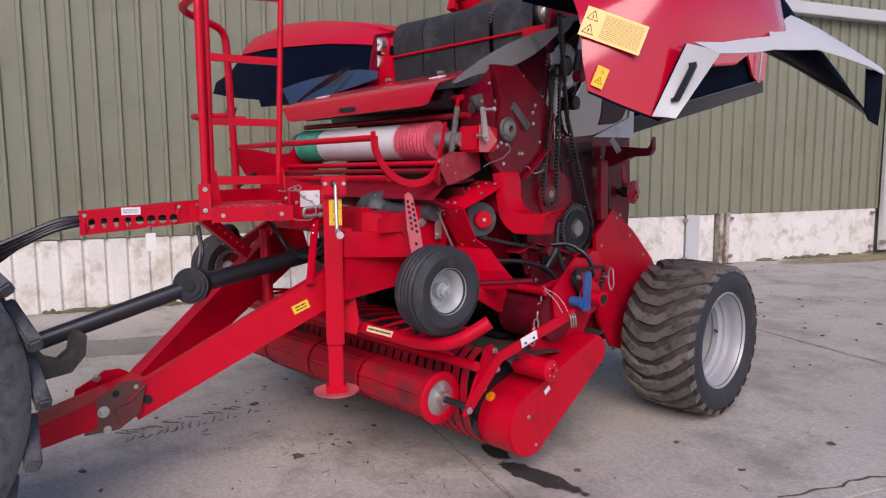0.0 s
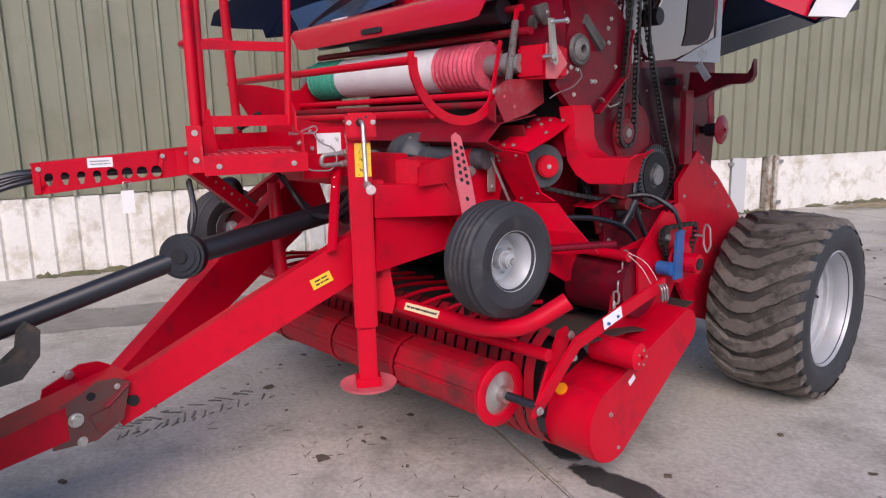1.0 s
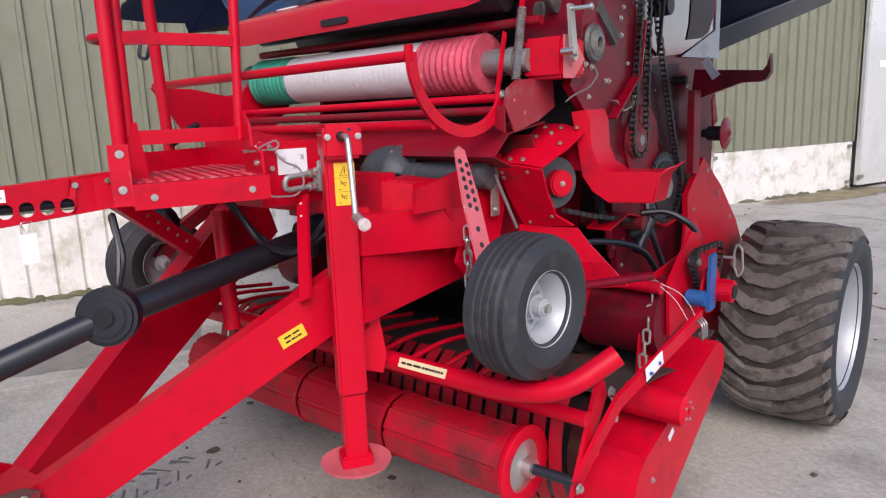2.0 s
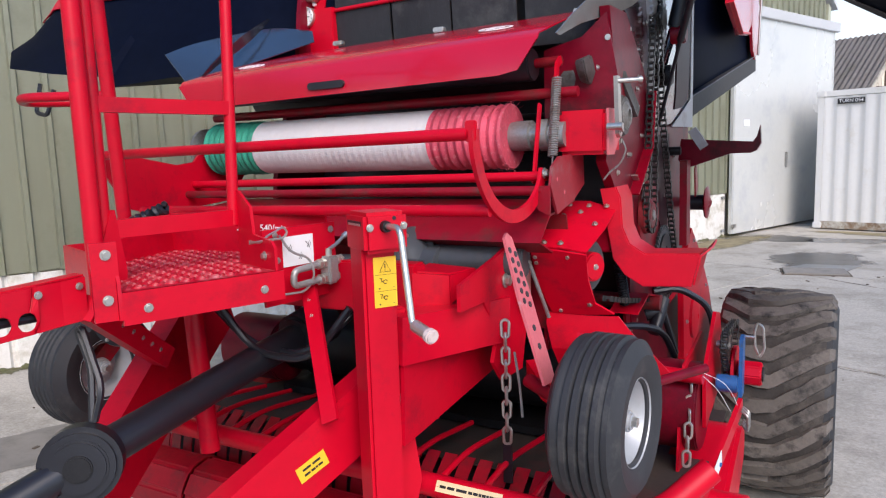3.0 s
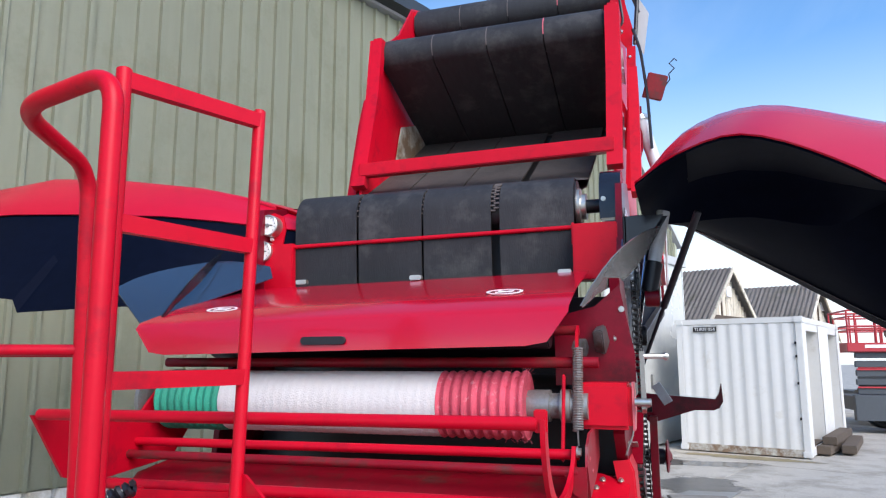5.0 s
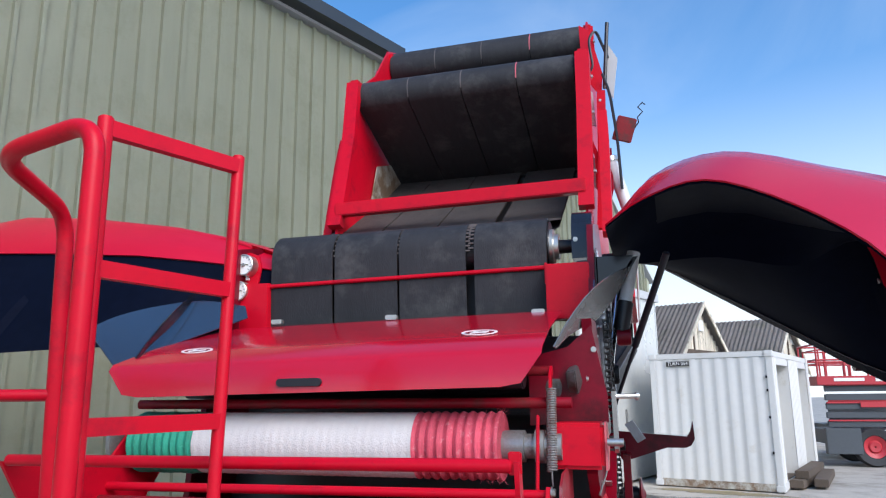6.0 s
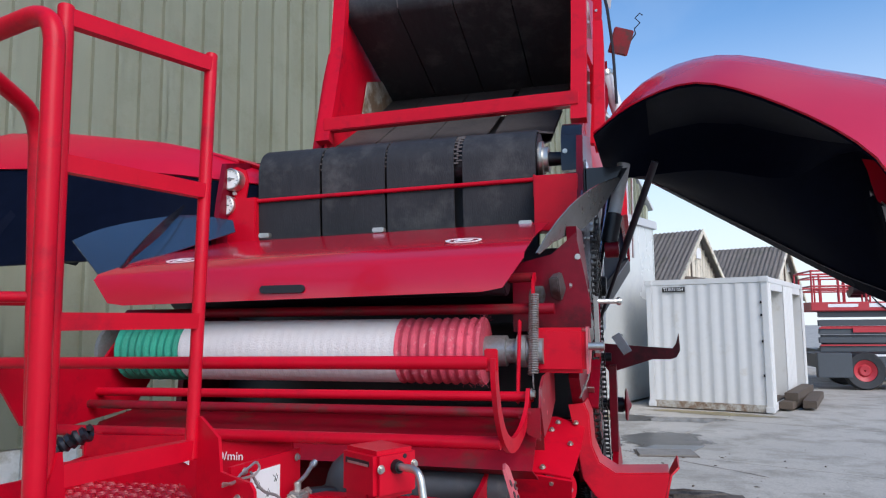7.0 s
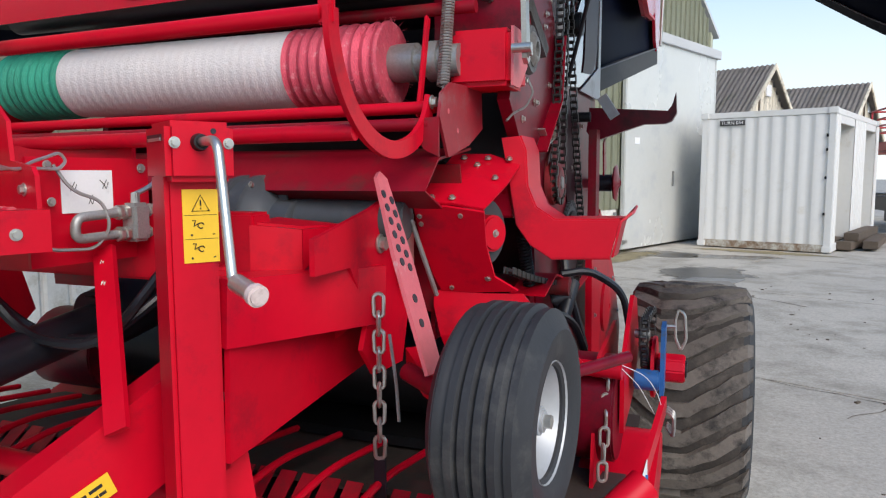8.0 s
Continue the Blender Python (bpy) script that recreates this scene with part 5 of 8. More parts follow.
part("bracket_flange", slanted(bent([(0.630, 1.400), (0.646, 1.305), (0.682, 1.252), (0.736, 1.216), (0.881, 1.219)], 0.008, "y", 0.198, 0.30)), RED, bracket_ob)
tip_bm = bmesh.new()
tip_rows = [[Vector((0.884, y, 1.222)), Vector((0.905, y, 1.316)), Vector((0.930, y + (0.045 if y > 0.3 else 0.02), 1.352 if y > 0.3 else 1.338))] for y in (0.246, 0.30, 0.345)]
part("bracket_tip", sheet(tip_rows, 0.006, tip_bm), RED, bracket_ob, "pointed end plate")
hook = [(0.665, 1.69), (0.80, 1.680), (0.953, 1.669), (0.968, 1.69), (0.980, 1.735), (0.984, 1.66), (0.968, 1.632), (0.945, 1.622), (0.868, 1.622), (0.683, 1.561), (0.655, 1.60)]
part("gate_hook", prism(hook, "y", 1.16, 1.20), RED_DEEP_SHADE, baler, "dark red latch hook", 0.003)
part("hook_plate", box((0.738, 1.15, 1.690), (0.042, 0.006, 0.095), Euler((0.3, -0.50, -0.4)).to_matrix()), WHITEMETAL, baler)

# ---- drive: sprockets and chains on the right flank
big = sprocket(baler, (0.657, 0.868, 1.197), 0.140, 44, GREYPAINT, "big worn dark sprocket")
part("sprocket_ring", lathe([(0.062, 0.660), (0.112, 0.660), (0.112, 0.668), (0.062, 0.666)], (0, 0.868, 1.197), "x", 40), BLACK_STEEL, big)
for k in range(5):
    bolt((0.668, 0.868 + 0.035 * math.cos(k * math.tau / 5), 1.197 + 0.035 * math.sin(k * math.tau / 5)), (1, 0, 0), 0.007, big)
sprocket(baler, (0.66, 0.598, 1.409), 0.062, 18)
wheel = sprocket(baler, (0.662, 0.735, 2.135), 0.122, 34, SAW_STEEL, "bright toothed wheel")
part("wheel_ring", lathe([(0.040, 0.668), (0.058, 0.668), (0.058, 0.673), (0.040, 0.673)], (0, 0.735, 2.135), "x", 28), BLACK_STEEL, wheel)
# flat sheet whose dark colour stands for the shade behind the chain
part("flank_recess", prism([(0.70, 1.70), (1.045, 1.715), (1.06, 1.46), (0.98, 1.24), (0.84, 1.40), (0.74, 1.56)], "x", 0.6355, 0.640), MAROON, baler, "flat dark sheet standing for shade behind the chain", 0.001)
part("flank_disc", lathe([(0.02, 0.636), (0.150, 0.636), (0.150, 0.644), (0.140, 0.648), (0.02, 0.646)], (0, 0.685, 1.395), "x", 44), RED_DULL, baler, "round red bearing plate on the flank", 0.001)
part("red_cap", rod((0.572, 0.130, 1.286), (0.612, 0.112, 1.286), 0.047, 28), RED, baler, "round red bearing cap", 0.006)
bolt((0.612, 0.112, 1.286), (0.9, -0.43, 0), 0.009, baler)
part("cap_plate", rod((0.552, 0.135, 1.286), (0.575, 0.125, 1.286), 0.092, 32), GREYPAINT, baler, "dark grey disc behind the cap", 0.003)
drive_run = [(0.70, 2.30), (0.698, 2.12), (0.748, 1.84), (0.834, 1.626), (0.930, 1.388), (0.998, 1.25)] + [(0.868 + 0.146 * math.cos(radians(20 - 11 * k)), 1.197 + 0.146 * math.sin(radians(20 - 11 * k))) for k in range(11)] + [(0.62, 1.088), (0.42, 1.122), (0.20, 1.165), (0.03, 1.205)]
chain_drive(baler, drive_run, 0.672, closed=False)
chain_drive(baler, loop_round([(0.598, 1.409, 0.062), (0.640, 2.10, 0.03), (0.650, 2.10, 0.03)]), 0.668)
chain_drive(baler, [(1.150, 1.50), (1.165, 1.30), (1.20, 1.05), (1.235, 0.66)], 0.690, closed=False)
part("bearing", lathe([(0.01, 0.64), (0.07, 0.64), (0.07, 0.66), (0.045, 0.68), (0.01, 0.68)], (0, 0.598, 1.409), "x", 24), RUST_RED, baler)
part("star_knob", lathe([(0.01, 0.735), (0.07, 0.738), (0.078, 0.745), (0.07, 0.750), (0.03, 0.755), (0.01, 0.765)], (0, 1.36, 1.40), "x", 9), RED_SHADE, baler, "dark red lobed hand wheel", 0.002)
part("knob_blade", prism([(1.30, 1.43), (1.28, 1.56), (1.31, 1.58), (1.36, 1.46)], "x", 0.70, 0.706), RED_SHADE, baler, bevel=0.002)
part("knob_hub", rod((0.66, 1.36, 1.40), (0.735, 1.36, 1.40), 0.035, 14), BLACK, baler, bevel=0.006)
part("knob_shaft", rod((0.60, 1.36, 1.40), (0.73, 1.36, 1.40), 0.02, 12), BLACK_STEEL, baler)
part("guide_post", tube([(0.70, 1.075, 1.60), (0.70, 1.085, 1.24)], 0.02, flat=(0.03, 0.075)), RED_DULL, baler, bevel=0.004)
part("cross_shaft", rod((0.5, 0.98, 1.64), (0.70, 0.98, 1.64), 0.018, 12), BLACK_STEEL, baler)
part("drive_shaft", rod((0.45, 0.55, 1.09), (0.72, 0.55, 1.09), 0.03, 16), RUST_RED, baler)
part("tension_spring", coil((0.64, 0.28, 1.27), (0.64, 0.36, 1.12), 0.016, 0.004, 16), BLACK_STEEL, baler)
for pts in ([(0.60, 0.20, 1.06), (0.68, 0.35, 1.05), (0.74, 0.50, 1.00), (0.76, 0.60, 0.88)], [(0.68, 0.60, 1.12), (0.76, 0.66, 1.13), (0.86, 0.72, 1.06), (0.88, 0.74, 0.94)], [(0.66, 0.70, 1.24), (0.69, 0.64, 1.10), (0.72, 0.66, 0.98), (0.74, 0.72, 0.86)]):
    part("hydraulic_hose", tube(rounded(pts, 0.10), 0.0125, 8), BLACK, baler, "black hydraulic hose")
part("hose_fitting", rod((0.66, 0.56, 1.04), (0.72, 0.58, 1.06), 0.035, 14), BLACK, baler, "black hose coupling", 0.006)
part("hose_fitting", rod((0.70, 0.52, 0.98), (0.72, 0.60, 1.10), 0.024, 12), BLACK, baler, bevel=0.004)
part("guard_disc", lathe([(0.01, 0.78), (0.09, 0.78), (0.09, 0.79), (0.02, 0.80), (0.01, 0.80)], (0, 0.86, 0.98), "x", 32), RED, baler, "round red guard disc", 0.002)
part("inner_bracket", prism([(0.40, 1.08), (0.52, 1.16), (0.58, 1.12), (0.56, 0.98), (0.44, 0.96)], "x", 0.62, 0.63), RED_DULL, baler, bevel=0.003)

for y, z in ((1.10, 0.74), (1.08, 0.90), (1.06, 1.08), (1.22, 1.24), (1.38, 1.12), (1.55, 0.98), (1.74, 0.80)):
    bolt((MID + 0.883, y, z), (1, 0, 0), 0.009, baler)
for y, z in ((0.52, 0.92), (0.54, 1.08), (0.60, 1.30), (0.75, 1.42), (0.95, 1.46), (1.15, 1.62), (1.30, 1.80), (0.80, 1.60), (1.38, 1.25), (1.36, 0.95), (1.05, 0.70), (0.78, 1.02), (1.20, 1.05), (0.98, 1.32), (0.86, 1.78), (1.10, 1.90)):
    bolt((0.636, y, z), (1, 0, 0), 0.009, baler)
for y, z in ((0.46, 1.00), (0.50, 1.12), (0.54, 1.02)):
    bolt((0.631, y, z), (1, 0, 0), 0.008, baler)
part("drive_guard", bent([(0.30, 1.10), (0.45, 1.14), (0.62, 1.10), (0.80, 1.04), (1.00, 1.06)], 0.006, "x", 0.60, 0.70), RED, baler, "narrow red chain tray", 0.002)

# ---- tailgate, raised
gate = None
GM = -0.092
for side in (1, -1):
    x = GM + side * 0.665
    poly = [(1.10, 1.735), (1.12, 2.20), (1.25, 2.74), (1.42, 3.30), (1.46, 3.62), (1.78, 3.86), (2.00, 4.14), (2.20, 4.22), (2.42, 4.10), (2.95, 3.50), (3.17, 2.84), (3.30, 2.195)]
    part("gate_side", prism(poly, "x", x - 0.006, x + 0.006), RED, baler, "red tailgate side plate", 0.003)
    edge = [(x + side * 0.0, 1.23, 2.74), (x, 1.40, 3.30), (x, 1.45, 3.66)]
    part("gate_post", tube(edge, 0.03, flat=(0.075, 0.05)), RED, baler, bevel=0.003)
    part("gate_strip", tube([(x + side * 0.09, 1.33, 2.62), (x + side * 0.09, 1.48, 3.15), (x + side * 0.085, 1.54, 3.33)], 0.03, flat=(0.05, 0.07)), RED, baler, bevel=0.004)
    part("bearing_block", box((x, 1.50, 3.62), (0.07, 0.13, 0.13)), RED, baler, bevel=0.012)
    part("bearing_block", box((x, 2.08, 4.07), (0.07, 0.13, 0.13)), RED, baler, bevel=0.012)
    for y, z in ((1.33, 2.95), (1.42, 3.30), (1.46, 3.52), (1.9, 3.95)):
        bolt((x + side * 0.04, y, z), (side, 0, 0), 0.012, baler)
part("gate_black_panel", sheet([[(0.585, 1.60, 1.87), (0.585, 1.75, 2.30), (0.585, 1.95, 2.64)], [(0.64, 2.40, 2.03), (0.64, 2.40, 2.40), (0.64, 2.45, 2.74)], [(0.712, 3.31, 2.22), (0.715, 3.24, 2.55), (0.72, 3.18, 2.86)]], 0.008), HOOD_BLACK, baler, "black tailgate panel", smooth=60)
part("gate_lower_edge", tube([(0.58, 1.12, 1.745), (0.60, 1.70, 1.865), (0.71, 3.30, 2.205)], 0.02, flat=(0.05, 0.10)), DUSTY_BLACK, baler, "dusty black lower edge of the tailgate", 0.004)
part("gate_edge_line", tube([(0.608, 1.12, 1.795), (0.628, 1.70, 1.915), (0.738, 3.26, 2.250)], 0.004, 6), EDGE_GREY, baler, "pale line along the tailgate edge")
corner = part("gate_corner", prism([(1.95, 2.38), (2.38, 2.275), (2.75, 2.32), (2.98, 2.42), (3.08, 2.27), (3.20, 2.22), (3.31, 2.27), (3.36, 2.60), (3.30, 2.86), (2.30, 2.86), (2.02, 2.55)], "x", 0.722, 0.740), RED_HOOD, baler, "glossy red tailgate corner plate", 0.004)
part("corner_lip", tube([(0.745, 2.03, 2.56), (0.748, 1.97, 2.39), (0.748, 2.38, 2.285), (0.745, 2.75, 2.33)], 0.01, flat=(0.03, 0.012)), RED, corner, bevel=0.003)
part("gate_rear_rod", tube([(0.765, 3.14, 2.24), (0.775, 3.26, 2.95)], 0.008, 10), GREY_STEEL, baler)
# shade behind the chains is painted into this sheet's red
part("gate_panel", prism([(0.92, 1.76), (0.95, 2.05), (1.10, 2.24), (1.14, 2.0), (1.10, 1.80)], "x", 0.615, 0.622), RED_DEEP_SHADE, baler, "curved sheet behind the chains, red darkened for shade", 0.002)
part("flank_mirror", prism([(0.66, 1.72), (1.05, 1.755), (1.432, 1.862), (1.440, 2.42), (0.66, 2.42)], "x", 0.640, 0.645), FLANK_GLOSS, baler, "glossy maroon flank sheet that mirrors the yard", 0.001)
# dark reflection of the hood, made as a matte maroon shape
part("flank_panel", prism([(1.13, 2.42), (1.15, 2.05), (1.13, 1.88), (1.10, 1.815), (1.28, 1.832), (1.36, 1.862), (1.41, 1.93), (1.428, 2.10), (1.43, 2.42)], "x", 0.6455, 0.649), MAROON, baler, "dark maroon shape standing for the hood's reflection in the flank", 0.001)
# pale paint here stands in for bright sky mirrored along the flank edge
part("flank_flange", prism([(1.04, 1.742), (1.495, 1.748), (1.495, 2.42), (1.448, 2.42), (1.440, 1.875)], "x", 0.6475, 0.652), WHITEMETAL, baler, "pale flange strip standing for sky reflected in the flank", 0.001)
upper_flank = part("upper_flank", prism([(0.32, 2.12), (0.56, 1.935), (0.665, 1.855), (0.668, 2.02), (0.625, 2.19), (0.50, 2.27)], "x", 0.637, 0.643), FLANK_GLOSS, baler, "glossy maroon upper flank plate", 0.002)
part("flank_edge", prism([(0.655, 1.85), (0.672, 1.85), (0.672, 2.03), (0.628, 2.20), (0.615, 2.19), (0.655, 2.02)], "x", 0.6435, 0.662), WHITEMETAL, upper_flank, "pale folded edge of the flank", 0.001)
for y, z in ((0.381, 2.051), (0.548, 1.950), (0.621, 2.105), (0.657, 1.911)):
    bolt((0.645, y, z), (1, 0, 0), 0.009, upper_flank)
ram = part("lift_cylinder", rod((0.785, 0.78, 2.42), (0.735, 0.78, 2.19), 0.026, 18), WHITEMETAL, baler, "pale grey hydraulic cylinder", 0.003)
part("cylinder_gland", rod((0.742, 0.78, 2.22), (0.716, 0.78, 2.10), 0.033, 18), BLACK, ram, "black cylinder end", 0.006)
part("cylinder_eye", rod((0.700, 0.78, 2.075), (0.755, 0.78, 2.075), 0.034, 16), RED_DULL, ram, bevel=0.004)
part("gate_crossbar", box((GM, 1.25, 2.845), (1.33, 0.06, 0.072), Euler((0, radians(-0.8), 0)).to_matrix()), RED, baler, "red tailgate cross member", 0.005)
part("gate_inner_panel", prism([(1.62, 2.80), (1.78, 3.25), (2.2, 3.4), (2.3, 3.2), (1.95, 2.80)], "x", GM - 0.65, GM - 0.643), RUST, baler, "rusty inner gate lining")
for y, z, r in ((1.55, 3.60, 0.085), (2.12, 4.05, 0.105), (2.22, 3.20, 0.05), (0.83, 2.47, 0.112)):
    part("belt_roller", rod((GM - 0.655 if y > 1 else -0.828, y, z), (GM + 0.625 if y > 1 else 0.445, y, z), r, 32), BLACK_STEEL, baler)


def arc_pts(c, r, a0, a1, n=12):
    return [(c[0] + r * math.cos(math.radians(a0 + (a1 - a0) * k / n)), c[1] + r * math.sin(math.radians(a0 + (a1 - a0) * k / n))) for k in range(n + 1)]


runs = (
    arc_pts((0.83, 2.47), 0.123, 90, 180) + [(0.712, 2.30), (0.725, 2.10), (0.74, 1.95)],
    [(0.83, 2.593), (1.30, 2.71), (1.85, 3.02), (2.26, 3.29)],
    arc_pts((1.55, 3.60), 0.093, 75, 235, 14) + [(2.24, 3.26)],
    arc_pts((2.12, 4.05), 0.113, 75, 250, 14) + [(2.3, 3.8)],
)
# edges of the four belts where they pass the front roller, and on the gate rollers
front_edges = ((-0.825, -0.521), (-0.509, -0.213), (-0.203, 0.096), (0.134, 0.440))
gate_edges = [(GM - 0.650 + k * 0.3175, GM - 0.650 + k * 0.3175 + 0.311) for k in range(4)]
for (a, b), (c, e) in zip(front_edges, gate_edges):
    front = part("belt", bent(runs[0], 0.008, "x", a, b), BELT, baler, "black rubber bale belt")
    part("belt_run", bent(runs[1], 0.008, "x", a, b), BELT_DUSTY, front, "dusty upper run of the belt")
    part("belt_run", bent(runs[2], 0.008, "x", c, e), BELT, front)
    part("belt_run", bent(runs[3], 0.008, "x", c, e), BELT, front)
# added dark sheets: they give the gaps between belts their darkness
part("belt_lining", bent([(1.66, 3.60), (2.27, 3.27)], 0.004, "x", GM - 0.63, GM + 0.60), BLACK_STEEL, baler, "added dark backing behind the belts")
part("belt_lining", bent([(0.90, 2.55), (1.30, 2.67), (1.85, 2.98)], 0.004, "x", -0.81, 0.43), BLACK_STEEL, baler)
part("belt_lining", box((-0.19, 0.775, 2.13), (1.26, 0.006, 0.46)), BLACK_STEEL, baler)
# added black sheet that keeps the gap under the wing dark
part("corner_lining", prism([(0.56, 2.385), (0.80, 2.39), (0.745, 2.30), (0.62, 2.22), (0.56, 2.22)], "y", 0.722, 0.728), BLACK_SHEET, baler, "added black backing behind the corner plate")
# wire lacing that shows in the gaps between the belts
for x, w, n in ((-0.515, 0.008, 9), (-0.208, 0.008, 12), (0.112, 0.022, 22)):
    bm = bmesh.new()
    for k in range(n):
        a = math.radians(84 + 108 * k / n)
        y, z = 0.83 + 0.122 * math.cos(a), 2.47 + 0.122 * math.sin(a)
        box((x + w * 0.35 * (-1) ** k, y, z), (w, 0.006, 0.006), bm=bm)
    lace = part("lacing", bm, BELT_EDGE, baler, "frayed wire lacing at a belt joint")
    tagged(lace, "frayed wire lacing at a belt joint", kind="stuff")
for k in range(1, 4):
    x = GM - 0.652 + k * 0.3175
    for c, r in (((1.55, 3.60), 0.094), ((2.12, 4.05), 0.113)):
        part("belt_scuff", bent(arc_pts(c, r, 92 + 5 * k, 225 - 9 * k, 10), 0.005, "x", x - 0.005 - 0.003 * (k % 2), x + 0.004), PINK_WORN if k == 3 else BELT_EDGE, baler, "pale rub line between belts")
part("belt_guard_rod", rod((-0.835, 0.70, 2.345), (0.445, 0.700, 2.362), 0.0095, 10), RED, baler)
part("rod_lug", box((0.437, 0.70, 2.335), (0.012, 0.03, 0.09)), RED, baler, bevel=0.003)
part("roller_hub", lathe([(0.01, 0.435), (0.078, 0.435), (0.078, 0.458), (0.055, 0.462), (0.055, 0.48), (0.01, 0.48)], (0, 0.83, 2.47), "x", 28), STEEL, baler, "grey clamp ring on the roller end")
part("roller_shaft", rod((0.47, 0.83, 2.47), (0.60, 0.83, 2.47), 0.030, 14), BLACK_STEEL, baler)
guard = prism([(0.74, 2.40)] + [(0.955, 2.40)] + arc_pts((0.85, 2.51), 0.107, 0, 180, 12), "x", 0.540, 0.625)
guard = part("roller_guard", guard, BLACK_SHEET, baler, "rounded dark guard over the roller end", 0.005)
bolt((0.556, 0.741, 2.48), (0, -1, 0), 0.009, baler)
part("side_sheet", prism([(0.62, 2.385), (0.785, 2.385), (0.75, 2.33), (0.625, 2.235)], "y", 0.66, 0.664), BLACK_SHEET, baler, "black sheet beside the corner plate")
part("front_corner", box((0.53, 0.66, 2.25), (0.17, 0.10, 0.22)), RED, baler, "red corner plate", 0.004)
part("front_corner", box((-0.90, 0.72, 2.22), (0.15, 0.08, 0.28)), RED, baler, bevel=0.004)

# gauges
gauge_plate = part("gauge_plate", prism([(-1.045, 2.285), (-1.050, 2.34), (-1.015, 2.40), (-1.010, 2.47), (-0.985, 2.505), (-0.945, 2.515), (-0.900, 2.495), (-0.885, 2.44), (-0.900, 2.36), (-0.900, 2.26), (-0.980, 2.245)], "y", 0.715, 0.725), RED, baler, "red plate with two round gauges", 0.003)
for x, z, r in ((-0.950, 2.448, 0.050), (-0.975, 2.328, 0.048)):
    dial = part("gauge", lathe([(0.005, 0.67), (r * 0.86, 0.672), (r * 0.9, 0.662), (r, 0.665), (r, 0.718), (0.005, 0.718)], (x, 0, z), "y", 32), STEEL, gauge_plate, "round white dial gauge")
    part("dial_face", lathe([(0.002, 0.667), (r * 0.85, 0.667), (r * 0.85, 0.672), (0.002, 0.672)], (x, 0, z), "y", 32), GLASS_DIAL, dial)
    part("needle", box((x - 0.006, 0.6655, z + 0.003), (r * 1.2, 0.001, 0.004), Euler((0, 0.12, 0)).to_matrix()), INK, dial)
    ticks = bmesh.new()
    for k in range(11):
        a = radians(-40 + 26 * k)
        box((x + r * 0.72 * math.cos(a), 0.6662, z + r * 0.72 * math.sin(a)), (r * 0.16, 0.0008, 0.0022), Euler((0, -a, 0)).to_matrix(), ticks)
    part("dial_scale", ticks, INK, dial)
    part("dial_boss", rod((x, 0.660, z), (x, 0.668, z), 0.008, 12), GREY_STEEL, dial)
for k in range(7):
    a = math.radians(20 + k * 48)
    part("indicator_lamp", rod((-0.975 + 0.066 * math.cos(a), 0.700, 2.328 + 0.066 * math.sin(a)), (-0.975 + 0.066 * math.cos(a), 0.717, 2.328 + 0.066 * math.sin(a)), 0.008, 10), WHITE, gauge_plate)

# gate cylinders and fittings on the right
part("gate_cylinder", rod((0.760, 1.75, 2.84), (0.678, 1.75, 3.14), 0.034, 20), WHITEMETAL, baler, "pale grey hydraulic cylinder", 0.006)
part("cylinder_collar", rod((0.684, 1.75, 3.12), (0.676, 1.75, 3.15), 0.042, 20), STEEL, baler, bevel=0.004)
part("gate_ram", rod((0.66, 0.80, 1.95), (0.72, 1.10, 2.42), 0.018, 14), MIRROR_STEEL, baler, "bright steel ram")
part("gate_ram_eye", rod((0.64, 0.80, 1.93), (0.70, 0.80, 1.93), 0.04, 16), BLACK_STEEL, baler, bevel=0.004)
part("gate_cheek", prism([(0.545, 3.96), (0.600, 3.92), (0.665, 3.64), (0.652, 3.50), (0.610, 3.56), (0.552, 3.66)], "y", 1.70, 1.712), RED, baler, "red gusset on the gate flank", 0.003)
# two pale plates painted as the sky's sheen on the red gate side
part("pale_panel", prism([(0.548, 3.62), (0.604, 3.54), (0.614, 3.33), (0.556, 3.36)], "y", 1.715, 1.722), WHITEMETAL, baler, "pale plate standing for sheen on the gate flank")
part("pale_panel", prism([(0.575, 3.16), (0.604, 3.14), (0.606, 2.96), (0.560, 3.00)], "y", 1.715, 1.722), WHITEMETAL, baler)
rear = part("side_frame", tube([(0.652, 1.68, 3.52), (0.640, 1.66, 3.10), (0.618, 1.64, 2.72)], 0.02, flat=(0.046, 0.05)), RED, baler, bevel=0.004)
part("side_brace", tube([(0.535, 1.66, 3.36), (0.612, 1.66, 3.14), (0.610, 1.66, 2.95)], 0.02, flat=(0.022, 0.03)), RED, baler, bevel=0.003)
part("side_sheet", prism([(0.615, 3.18), (0.690, 3.20), (0.690, 2.96), (0.630, 2.72)], "y", 1.72, 1.728), RED_SHADE, baler, bevel=0.003)
for z in (3.46, 3.26, 3.02, 2.84):
    bolt((0.645, 1.655, z), (0, -1, 0), 0.010, rear)
part("hydraulic_hose", tube(rounded([(0.56, 1.62, 3.74), (0.585, 1.60, 3.60), (0.62, 1.60, 3.64), (0.60, 1.62, 3.82), (0.64, 1.66, 3.90), (0.70, 1.72, 3.74)], 0.05), 0.008, 6), BLACK, baler, "thin black hose on the gate")
part("hydraulic_hose", tube(rounded([(0.665, 1.66, 3.62), (0.70, 1.66, 3.50), (0.725, 1.70, 3.25), (0.735, 1.70, 2.95)], 0.08), 0.008, 6), BLACK, baler, "thin black hose on the gate")
part("lamp_bracket", box((0.765, 1.75, 3.31), (0.105, 0.06, 0.135), Euler((0.3, 0.28, 0.2)).to_matrix()), RUST_RED, baler, bevel=0.004)
